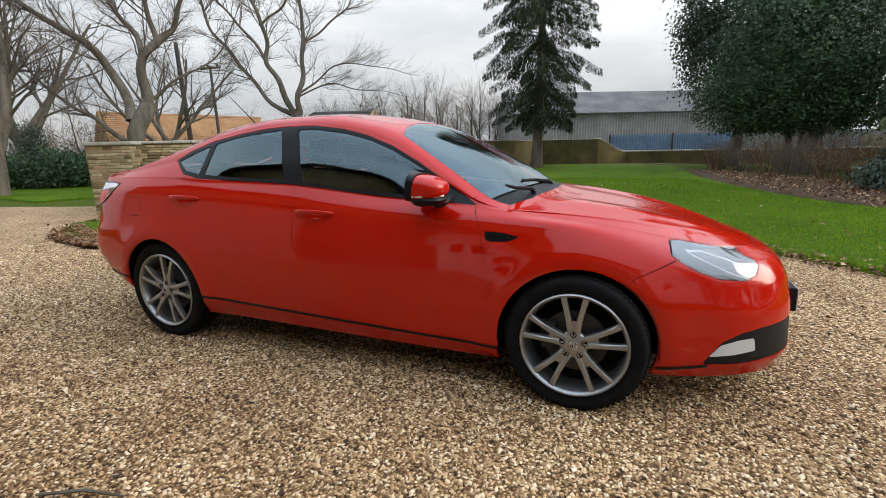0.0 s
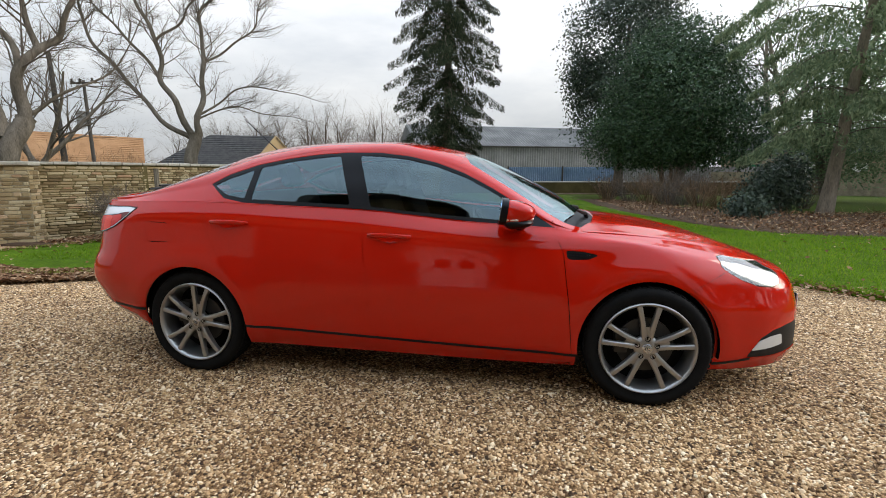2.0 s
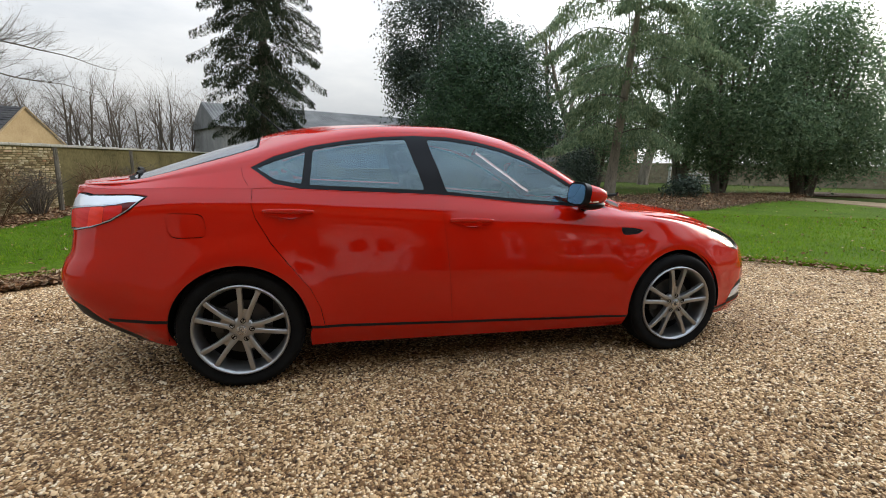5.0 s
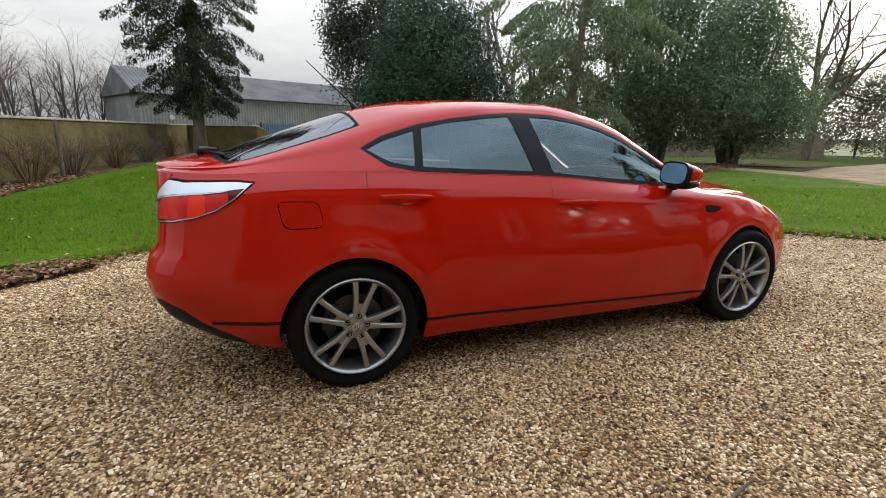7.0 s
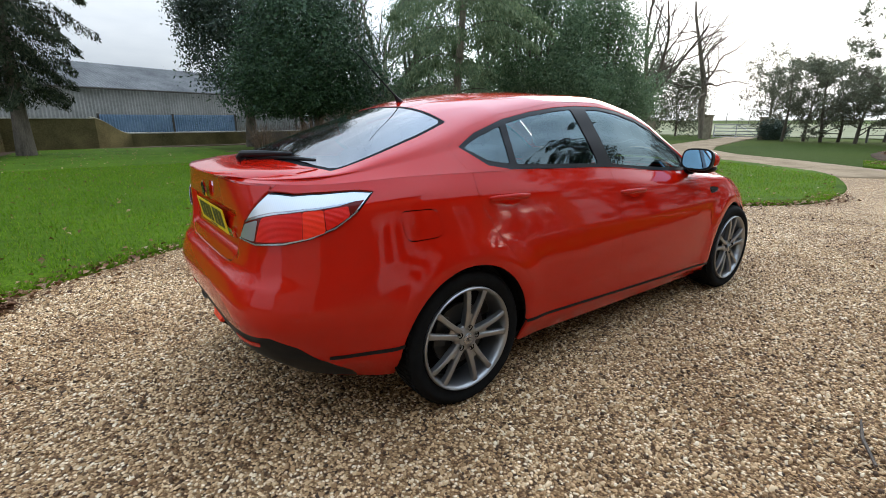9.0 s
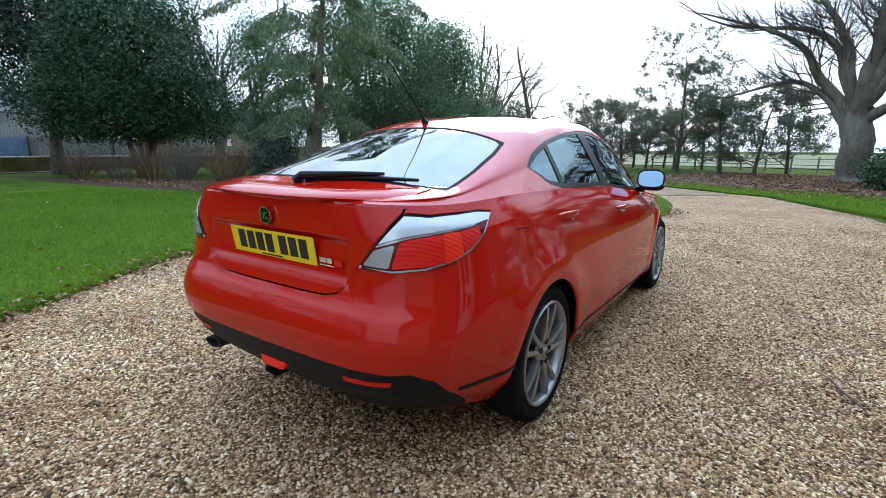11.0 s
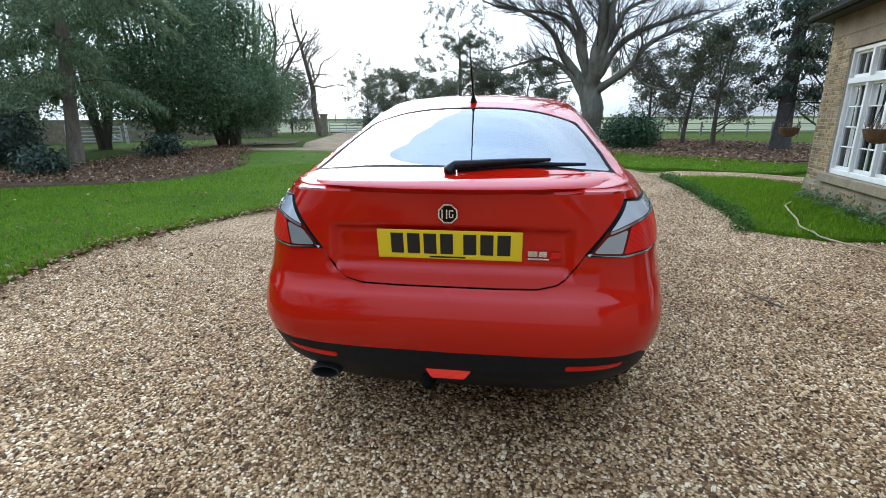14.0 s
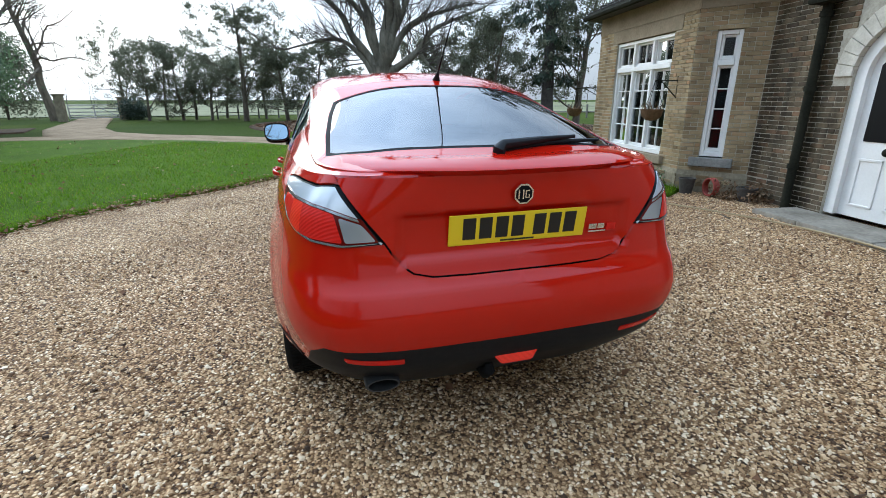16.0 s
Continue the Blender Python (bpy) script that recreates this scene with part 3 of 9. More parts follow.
val_top = on_low([(-2.30, 0.0, 0.49), (-2.30, -0.25, 0.493), (-2.28, -0.55, 0.505), (-2.21, -0.70, 0.515), (-2.13, -0.76, 0.46), (-2.02, -0.79, 0.35), (-1.92, -0.78, 0.24), (-1.90, -0.78, 0.10)])
val_top[0, 0], val_top[-1, 1] = SMAX, 0.0
grille_top = on_low([(2.33, 0.0, 0.425), (2.31, -0.25, 0.425), (2.22, -0.47, 0.424), (2.143, -0.56, 0.418), (2.05, -0.62, 0.400), (1.978, -0.663, 0.362), (1.915, -0.69, 0.272)])
grille_low = on_low([(1.915, -0.69, 0.250), (2.04, -0.62, 0.248), (2.17, -0.53, 0.260), (2.25, -0.43, 0.266), (2.33, -0.2, 0.268), (2.34, 0.0, 0.268)])
grille_top[0, 0] = grille_low[-1, 0] = 0.0
s_at = lambda x, z: on_side([(x, z), (x + 1e-4, z)])[0]


def bottom_run(a, b):
    p = on_side([(a, 0.19), (b, 0.19)])
    p[:, 1] = 0
    return p


def sides(name, outline, material, holes=(), label="", parent=None, **kw):
    """The same panel on the right and on the left."""
    return [cut(name, low, outline, material, parent or car, holes, label, s, **kw) for s in (-1, 1)]


vent_hole = on_side(rounded([(0.915, 0.842), (1.0, 0.838), (1.082, 0.822), (1.03, 0.800), (0.945, 0.797), (0.922, 0.803)], 0.012), closed=True)
flap_hole = on_side(rounded([(-1.690, 0.958), (-1.505, 0.953), (-1.487, 0.835), (-1.665, 0.832)], 0.04, 6), closed=True)

fender = join(on_side(FD), s_at(0.99, stripe_z(0.99)), on_side(arch(1, 188, 53)), fender_seam[::-1], head_tip,
              belt_top(belt_run(1.765, 0.842)))
sides("front_wing", fender, M_PAINT, [vent_hole])
front_bumper = join(on_side(arch(1, 53, -22)), bottom_run(1.72, 1.95), np.array([[s, 0] for s in np.linspace(s_at(1.95, 0.2)[0], 0, 22)]), grille_low[::-1], grille_top[::-1],
                    np.array([[0.0, HTOP]]), belt_top(belt_run(2.135, 2.03)), head_low, fender_seam)
cut("front_bumper", low, front_bumper, M_PAINT, car, side=0)
cut("lower_grille", low, join(grille_top, grille_low), M_BLACK, car, side=0, lift=-0.004, gap=0.0)
front_door = join(on_side(FD)[::-1], belt_top(belt_run(0.84, -0.245)), on_side(BD), on_side([(-0.185, 0.309), (0.96, 0.272)]))
rear_door = join(on_side(BD)[::-1], belt_top(belt_run(-0.245, -1.27)), on_side(RD), on_side([(-0.915, 0.333), (-0.185, 0.309)]))
f_doors = sides("front_door", front_door, M_PAINT)
r_doors = sides("rear_door", rear_door, M_PAINT)
sides("fuel_flap", flap_hole, M_PAINT, label="red square fuel flap")
rear_body = join(on_side(RD)[::-1], belt_top(belt_run(-1.27, -2.10)), tail_top[::-1], tail_low_b[::-1], tail_low_a[::-1], hatch_low[::-1], centre_tail(0.731, 0.49), val_top, bottom_run(-1.90, -1.72),
                 on_side(arch(-1, 202, 2)), s_at(-0.99, stripe_z(-0.99)))
cut("rear_quarter_shell", low, rear_body, M_PAINT, car, [flap_hole], side=0, gap=0.0012)
valance = join(val_top, np.array([[s, 0] for s in np.linspace(val_top[-1, 0], SMAX, 24)]))
cut("rear_valance", low, valance, M_BLACK, car, side=0, label="black plastic lower bumper")
hatch = join(hatch_low, tail_in[::-1], belt_top(belt_run(-2.11, -2.2149)), np.array([[SMAX, HTOP]]))
tailgate = cut("tailgate", low, hatch, M_PAINT, car, side=0, gap=0.0055, flange=0.03, step=0.016)
sill = join(on_side([(0.985, 0.262), (-0.985, 0.324)]), bottom_run(-0.985, 0.985))
sides("sill", sill, M_PAINT)
# dark rubbing strip along the sills and round the bumpers
for a, b in ((0.985, -0.985),):
    sides("sill_strip", join(on_side([(x, stripe_z(x) + 0.002) for x in np.linspace(a, b, 30)]), on_side([(x, stripe_z(x) - 0.012) for x in np.linspace(b, a, 30)])), M_BLACK, lift=0.003, gap=0.0, flange=0.006, step=0.02)
sides("bumper_strip", join(on_side([(-1.70, 0.405), (-1.85, 0.408), (-2.0, 0.412)]), on_side([(-2.0, 0.396), (-1.85, 0.392), (-1.705, 0.389)])), M_BLACK, lift=0.003, gap=0.0, flange=0.006, step=0.014)
sides("bumper_strip", join(on_side([(1.705, 0.240), (1.85, 0.244), (1.925, 0.252)]), on_side([(1.925, 0.238), (1.85, 0.230), (1.71, 0.225)])), M_BLACK, lift=0.003, gap=0.0, flange=0.006, step=0.014)

# upper body
dlo_xz = [(-1.285, 1.190), (-1.17, 1.250), (-0.97, 1.312), (-0.77, 1.348), (-0.57, 1.372), (-0.38, 1.383), (-0.18, 1.380), (0.01, 1.356), (0.17, 1.318), (0.34, 1.255),
          (0.50, 1.172), (0.66, 1.075), (0.855, 0.957), (0.60, 0.972), (0.34, 0.992), (0.0, 1.022), (-0.26, 1.049), (-0.76, 1.070), (-1.03, 1.082), (-1.16, 1.105)]


def on_dlo(pts, step=0.03, closed=True):
    return where_on(up, dense(pts, step, closed), [0, 2], lambda p: (p[:, 1] < -0.52))


dlo = on_dlo(dlo_xz)
door_ring = on_dlo([(-1.335, 1.195), (-1.20, 1.272), (-0.97, 1.335), (-0.57, 1.395), (-0.38, 1.403), (-0.18, 1.400), (0.17, 1.339), (0.34, 1.277), (0.50, 1.195), (0.68, 1.085), (0.862, 0.966), (0.9, 0.954)][:11]
                   + [(0.858, 0.954)] + [(x, float(BELT(x)[0]) + 0.006) for x in np.linspace(0.8, -1.2, 24)] + [(-1.29, 1.095), (-1.32, 1.14)])
ws_side = on_up([(0.905, -0.662), (0.75, -0.632), (0.55, -0.592), (0.36, -0.545)])
ws_top = on_up([(0.36, -0.545), (0.31, -0.40), (0.285, -0.2), (0.28, -0.002)])
ws_base = on_up([(1.035, -0.002), (1.02, -0.25), (0.98, -0.48), (0.905, -0.662)])
bon_rear = on_up([(1.125, -0.002), (1.115, -0.25), (1.075, -0.50), (1.00, -0.655)])
for r, i in ((ws_top, -1), (ws_base, 0), (bon_rear, 0)):
    r[i, 1] = 1.0
wing_corner = np.array([[1.00, 0.30], [1.03, 0.12], [1.06, 0.0]])
rg_low = on_up([(-1.985, -0.002), (-1.975, -0.25), (-1.945, -0.48), (-1.885, -0.622)])
rg_side = on_up([(-1.885, -0.622), (-1.65, -0.604), (-1.42, -0.572), (-1.255, -0.535)])
rg_top = on_up([(-1.255, -0.535), (-1.27, -0.30), (-1.275, -0.002)])
rg_low[0, 1] = rg_top[-1, 1] = 1.0
hatch_edge = np.vstack([np.array([[-2.10, 0.0]]), on_up([(-2.0, -0.655), (-1.94, -0.650), (-1.885, -0.622)])])
USC = (1.0, 0.85)
shell = join(np.array([[x, 0.0] for x in np.linspace(-2.10, 1.06, 90)]), wing_corner[::-1], bon_rear[-1:], ws_side, ws_top, rg_top[::-1], rg_side[::-1], hatch_edge[::-1])
cut("roof_panel", up, shell, M_PAINT, car, [door_ring], side=0, scale=USC, gap=0.0015)
cut("bonnet", up, join(bon_rear, wing_corner, np.array([[x, 0.0] for x in np.linspace(1.06, 2.136, 40)]), np.array([[2.136, 1.0]])), M_PAINT, car, side=0, scale=USC)
cut("windscreen", up, join(ws_base, ws_side, ws_top), M_SCREEN, car, side=0, scale=USC, flange=0, lift=-0.002)
cowl = join(ws_base, bon_rear[-1:], bon_rear[::-1])
cut("scuttle", up, cowl, M_BLACK, car, side=0, scale=USC, lift=-0.010, gap=0.0, label="black plastic scuttle below the windscreen")
rear_glass = cut("rear_window", up, join(rg_low, rg_side, rg_top), M_REARGLASS, tailgate, side=0, scale=USC, flange=0, lift=-0.003)
# dark printed band round the rear glass
band_side = rg_side + [0, 0.017]
band_side = band_side[(band_side[:, 0] > -1.85) & (band_side[:, 0] < -1.285)]
band_low = rg_low[rg_low[:, 1] > rg_side[0, 1] + 0.03] + [0.026, 0]
band_top = rg_top[rg_top[:, 1] > rg_side[-1, 1] + 0.03] - [0.014, 0]
cut("window_band", up, join(rg_low, rg_side, rg_top, band_top[::-1], band_side[::-1], band_low[::-1]), M_SEAL, rear_glass, side=0, scale=USC, flange=0, lift=-0.0012, gap=0.0, label="black printed glass border")
cut("tailgate_lip", up, join(hatch_edge, rg_low[::-1], np.array([[-2.2125, 1.0]]), np.array([[x, 0.0] for x in np.linspace(-2.2125, -2.10, 8)])), M_PAINT, tailgate, side=0, scale=USC)
for s, doors in ((-1, 0), (1, 1)):
    fd, rd = f_doors[doors], r_doors[doors]
    cut("door_frame", up, door_ring, M_PAINT, rd, [dlo], side=s, scale=USC, gap=0.0012, step=0.025)
    glass_a = on_dlo(rounded([(-0.205, 1.065), (-0.305, 1.362), (-0.18, 1.360), (0.01, 1.335), (0.17, 1.297), (0.34, 1.234), (0.50, 1.151), (0.655, 1.058), (0.655, 0.990), (0.34, 1.013), (0.0, 1.043)], 0.012, 3))
    glass_b = on_dlo(rounded([(-0.335, 1.074), (-0.435, 1.364), (-0.57, 1.352), (-0.77, 1.328), (-0.955, 1.293), (-0.975, 1.102), (-0.76, 1.092)], 0.012, 3))
    glass_c = on_dlo(rounded([(-1.02, 1.106), (-1.0, 1.280), (-1.16, 1.228), (-1.255, 1.187), (-1.15, 1.128)], 0.012, 3))
    cut("window_surround", up, dlo, M_GLOSSBLACK, fd, [glass_a, glass_b, glass_c], side=s, scale=USC, gap=0.0015, lift=-0.002, label="gloss black window surround and pillar")
    for nm, g, own in (("front_side_window", glass_a, fd), ("rear_side_window", glass_b, rd), ("quarter_window", glass_c, rd)):
        cut(nm, up, g, M_GLASS, own, side=s, scale=USC, gap=-0.004, lift=-0.006, flange=0)

# dark inner skin behind the gaps, with the wheel openings left out
lin_x = [join(bottom_run(2.0, 1.73), on_side(arch(1, -20, 200)), bottom_run(0.98, -0.98), on_side(arch(-1, -20, 200)), bottom_run(-1.73, -2.0),
              np.array([[s, 0] for s in np.linspace(s_at(-2.0, 0.2)[0], SMAX, 12)]), np.array([[SMAX, HTOP]]), np.array([[s, HTOP] for s in np.linspace(SMAX, 0, 60)]), np.array([[0.0, 0.0]]))]
cut("inner_shell", low, lin_x[0], M_LINER, car, side=0, lift=-0.022, flange=0, step=0.07, gap=0.0)
bm = bmesh.new()
box(bm, (-0.98, -0.74, 0.185), (0.98, 0.74, 0.215), 0.01)
box(bm, (-1.80, -0.52, 0.20), (1.86, 0.52, 0.23), 0.01)
for wx in (-WX, WX):
    for s in (-1, 1):
        ring_a, ring_b = [], []
        for t in np.linspace(-8, 188, 24):
            c, z = math.cos(radians(t)), math.sin(radians(t))
            ring_a.append(bm.verts.new((wx + 0.372 * c, s * 0.80, WZ + 0.372 * z)))
            ring_b.append(bm.verts.new((wx + 0.372 * c, s * 0.50, WZ + 0.372 * z)))
        for i in range(len(ring_a) - 1):
            bm.faces.new((ring_a[i], ring_a[i + 1], ring_b[i + 1], ring_b[i]))
        bm.faces.new(ring_b)
part("underbody", bm, M_LINER, car)


def oval_plate(bm, hw, hh, x0, x1):
    """A plate with a rounded outline across x."""
    rings = []
    for x in (x0, x1):
        ring = []
        for i in range(32):
            c, d = math.cos(2 * math.pi * i / 32), math.sin(2 * math.pi * i / 32)
            ring.append(bm.verts.new((x, hw * math.copysign(abs(c) ** 0.62, c), hh * math.copysign(abs(d) ** 0.62, d))))
        rings.append(ring)
    for i in range(32):
        bm.faces.new((rings[0][i - 1], rings[0][i], rings[1][i], rings[1][i - 1]))
    bm.faces.new(rings[0])
    bm.faces.new(rings[1][::-1])
    bmesh.ops.recalc_face_normals(bm, faces=bm.faces)


# lamps and trim
def overlay(name, pts, material, parent, s, lift, axes=3, step=0.015, flange=0.004, rad=0.008, surf=low, scale=(1, 1)):
    pts = rounded(pts, rad, 3) if rad else np.array(pts)
    loop = where_on(low, dense(pts, 0.02), [0, 1, 2]) if axes == 3 else on_side(pts, 0.02, True)
    return cut(name, low, loop, material, parent, side=s, lift=lift, gap=0.0, step=step, flange=flange)


for s in (-1, 1):
    lens_loop = join(head_tip[1:], head_top, head_low)
    lamp = cut("headlamp", low, lens_loop, M_LAMPBACK, car, side=s, lift=-0.042, gap=0.004, step=0.02, flange=0, label="clear headlamp with silver housing")
    cut("lens", low, lens_loop, M_LENS, lamp, side=s, lift=-0.001, gap=0.004, step=0.02, flange=0)
    cut("bezel", low, lens_loop, M_GLOSSBLACK, lamp, [inset(dense(lens_loop, 0.015), 0.007)], side=s, lift=-0.0035, gap=0.001, step=0.015, flange=0.02)
    s0_, h0_ = lens_loop.min(0)
    ds_, dh_ = np.ptp(lens_loop, axis=0)
    in_lamp = lambda uv: rounded([(s0_ + u_ * ds_, h0_ + v_ * dh_) for u_, v_ in uv], 0.015, 4)
    almond = in_lamp([(0.66, 0.80), (0.46, 0.88), (0.26, 0.74), (0.12, 0.44), (0.13, 0.18), (0.27, 0.14), (0.44, 0.36), (0.57, 0.60)])
    cut("projector", low, almond, M_CHROME, lamp, side=s, lift=-0.026, gap=0.0, step=0.012, flange=0.014)
    cut("light_guide", low, inset(dense(almond, 0.01), -0.010), M_WHITEPLATE, lamp, [dense(almond, 0.01)], side=s, lift=-0.020, gap=0.0, step=0.008, flange=0.01)
    cut("reflector", low, in_lamp([(0.90, 0.88), (0.72, 0.90), (0.70, 0.62), (0.84, 0.52)]), M_CHROME, lamp, side=s, lift=-0.026, gap=0.0, step=0.012, flange=0.012)
    # tail lamp: smoked body, white upper band, red lower lenses, clear corner
    loop = join(tail_top, tail_in, tail_low_a, tail_low_b)
    tail = cut("tail_lamp", low, loop, M_GLOSSBLACK, car, side=s, lift=0.002, gap=0.004, step=0.02, flange=0.03, label="tail lamp with red and clear lenses")
    cut("lamp_housing", low, inset(dense(loop, 0.012), 0.008), M_CLEARLAMP, tail, side=s, lift=0.005, gap=0.0, step=0.015, flange=0.004)
    overlay("inner_lens", [(-1.815, -0.755, 1.008), (-1.92, -0.757, 1.008), (-2.0, -0.737, 1.001), (-2.09, -0.685, 0.988), (-2.138, -0.60, 0.964), (-2.166, -0.535, 0.945), (-2.184, -0.492, 0.872), (-2.165, -0.60, 0.864), (-2.11, -0.69, 0.874), (-2.03, -0.74, 0.893), (-1.94, -0.76, 0.924), (-1.86, -0.757, 0.968)], M_SMOKE, tail, s, 0.0064, rad=0.004)
    overlay("silver_line", [(-1.85, -0.76, 1.011), (-1.92, -0.757, 1.007), (-2.0, -0.737, 1.000), (-2.09, -0.685, 0.986), (-2.138, -0.60, 0.962), (-2.160, -0.545, 0.946), (-2.162, -0.543, 0.938), (-2.138, -0.60, 0.954), (-2.09, -0.685, 0.978), (-2.0, -0.740, 0.993), (-1.92, -0.759, 1.001)], M_SILVER, tail, s, 0.009, rad=0)
    overlay("red_lens", [(-1.885, -0.763, 0.996), (-1.976, -0.75, 0.991), (-1.976, -0.76, 0.912), (-1.93, -0.765, 0.932), (-1.885, -0.77, 0.958)], M_REDLENS, tail, s, 0.008)
    overlay("red_lens", [(-1.978, -0.748, 0.990), (-2.045, -0.715, 0.984), (-2.055, -0.73, 0.884), (-1.980, -0.76, 0.907)], M_REDLIT, tail, s, 0.0085)
    overlay("red_lens", [(-2.047, -0.715, 0.984), (-2.09, -0.685, 0.975), (-2.132, -0.605, 0.952), (-2.158, -0.595, 0.869), (-2.11, -0.69, 0.877), (-2.057, -0.73, 0.885)], M_REDLENS, tail, s, 0.008)
    overlay("clear_lens", [(-2.140, -0.594, 0.946), (-2.162, -0.537, 0.930), (-2.180, -0.500, 0.876), (-2.162, -0.588, 0.870)], M_REVLAMP, tail, s, 0.009)
    overlay("lamp_rim", [(-2.186, -0.490, 0.869), (-2.165, -0.60, 0.863), (-2.11, -0.69, 0.873), (-2.03, -0.74, 0.892), (-1.94, -0.76, 0.922), (-1.85, -0.757, 0.972), (-1.85, -0.757, 0.966), (-1.94, -0.76, 0.916), (-2.03, -0.74, 0.886), (-2.11, -0.69, 0.867), (-2.165, -0.60, 0.857)], M_SILVER, tail, s, 0.008, rad=0)
    # bumper reflector and fog lamp
    overlay("reflector", [(-2.22, -0.63, 0.482), (-2.26, -0.43, 0.464), (-2.26, -0.43, 0.440), (-2.22, -0.62, 0.460)], M_REDLENS, car, s, 0.004, rad=0.004)
    overlay("fog_lamp", [(1.930, -0.682, 0.293), (1.972, -0.667, 0.346), (2.04, -0.63, 0.366), (2.108, -0.588, 0.372), (2.122, -0.580, 0.312), (2.03, -0.635, 0.298)], M_CLEARLAMP, car, s, 0.002)
    # wing vent: dark recess and slats
    v = cut("wing_vent", low, vent_hole, M_BLACK, car, side=s, lift=-0.006, gap=-0.002, step=0.01, flange=0, label="black slatted wing vent")
    overlay("vent_slat", [(0.925, 0.832), (1.06, 0.822), (1.06, 0.817), (0.925, 0.824)], M_GLOSSBLACK, v, s, 0.003, axes=2, rad=0, step=0.01)
    overlay("vent_slat", [(0.93, 0.818), (1.04, 0.810), (1.04, 0.805), (0.93, 0.811)], M_GLOSSBLACK, v, s, 0.003, axes=2, rad=0, step=0.01)
    # door handles: scoop and bar
    for own, x0, x1, z in ((f_doors, -0.20, 0.055, 0.905), (r_doors, -1.215, -0.96, 0.965)):
        d = own[0 if s < 0 else 1]
        p0, p1 = low(s_at(x0, z)[None])[0], low(s_at(x1, z - 0.006)[None])[0]
        xs = np.linspace(0, 1, 9)
        bm = bmesh.new()
        base = [Vector(p0 + (p1 - p0) * q) + Vector((0, -0.006 - 0.026 * math.sin(math.pi * min(1, max(0, q))) ** 0.45, 0.004 * math.sin(math.pi * q))) for q in xs]
        rings = tube(bm, base, [0.008] + [0.0135] * 7 + [0.009], 10)
        for v_ in bm.verts:
            v_.co.y *= -s if s > 0 else 1
        for ring in rings:
            mid = sum((v_.co for v_ in ring), Vector()) / len(ring)
            for v_ in ring:
                v_.co.y = mid.y + (v_.co.y - mid.y) * 0.6
        part("door_handle", bm, M_PAINT, d, "red pull handle", True)
        bm = bmesh.new()
        cx, cz = (x0 + x1) / 2 + 0.005, z - 0.018
        grid_v = []
        for r_ in (0.0, 0.45, 0.8, 1.0):
            ring = []
            for a in np.linspace(0, 2 * math.pi, 25)[:-1]:
                dx, dz = 0.066 * r_ * math.cos(a), 0.021 * r_ * math.sin(a)
                sy = low(s_at(cx + dx, cz + dz)[None])[0][1]
                lean_ = -0.010 * (1 - r_ ** 2) * 0.4 - 0.0045 * (-dz / 0.021) * (1 - r_ ** 4) + 0.001
                ring.append(bm.verts.new((cx + dx, (sy - 0.0025 - lean_ * 0.8 - 0.004 * max(0, -dz / 0.021)) * (-s if s > 0 else 1), cz + dz)))
            grid_v.append(ring)
        for ra, rb in zip(grid_v, grid_v[1:]):
            for q_ in range(24):
                bm.faces.new((ra[q_], ra[(q_ + 1) % 24], rb[(q_ + 1) % 24], rb[q_]))
        bmesh.ops.remove_doubles(bm, verts=bm.verts, dist=1e-5)
        part("handle_scoop", bm, M_PAINT, d, smooth=True)

    # door mirror
    q = -s
    bm = bmesh.new()
    bmesh.ops.create_uvsphere(bm, u_segments=24, v_segments=14, radius=1.0)
    for v_ in bm.verts:
        x, y, z = v_.co
        x = x * (1.0 if x > 0 else 0.6)
        v_.co = (0.122 * x, 0.102 * math.copysign(abs(y) ** 0.7, y), 0.068 * math.copysign(abs(z) ** 0.72, z) * (1 - 0.25 * max(0, x)))
        if v_.co.x < -0.045:
            v_.co.x = -0.045
    mm = Matrix.Translation((0.625, s * 0.862, 1.048)) @ pose(0, 0, 0, 0, 0, 8 * s)
    bmesh.ops.transform(bm, matrix=mm, verts=bm.verts)
    mirror = part("door_mirror", bm, M_PAINT, car, "red door mirror with black base", True)
    bm = bmesh.new()
    bmesh.ops.create_uvsphere(bm, u_segments=20, v_segments=10, radius=1.0)
    for v_ in bm.verts:
        v_.co = (0.108 * v_.co.x if v_.co.x > 0 else 0.046 * v_.co.x, 0.095 * math.copysign(abs(v_.co.y) ** 0.7, v_.co.y), 0.034 * v_.co.z)
    bmesh.ops.transform(bm, matrix=mm @ Matrix.Translation((0.003, 0, -0.052)), verts=bm.verts)
    tube(bm, [(0.655, s * 0.80, 0.972), (0.675, s * 0.745, 0.965), (0.70, s * 0.70, 0.985)], [0.026, 0.024, 0.030], 10)
    part("mirror_base", bm, M_GLOSSBLACK, mirror, smooth=True)
    bm = bmesh.new()
    turned = mm @ pose(0, 0, 0, 0, 8, -13 * s)
    oval_plate(bm, 0.097, 0.070, -0.066, -0.030)
    bmesh.ops.transform(bm, matrix=turned, verts=bm.verts)
    part("mirror_rim", bm, M_GLOSSBLACK, mirror, smooth=True, sharp=40)
    bm = bmesh.new()
    oval_plate(bm, 0.087, 0.060, -0.069, -0.064)
    bmesh.ops.transform(bm, matrix=turned, verts=bm.verts)
    part("mirror_glass", bm, M_MIRROR, mirror, smooth=True, sharp=40)
    bm = bmesh.new()
    tube(bm, [mm @ Vector((-0.035, 0.090 * -q, -0.030)), mm @ Vector((0.035, 0.087 * -q, -0.030)), mm @ Vector((0.085, 0.05 * -q, -0.030)), mm @ Vector((0.105, 0.0, -0.030))], 0.009, 8)
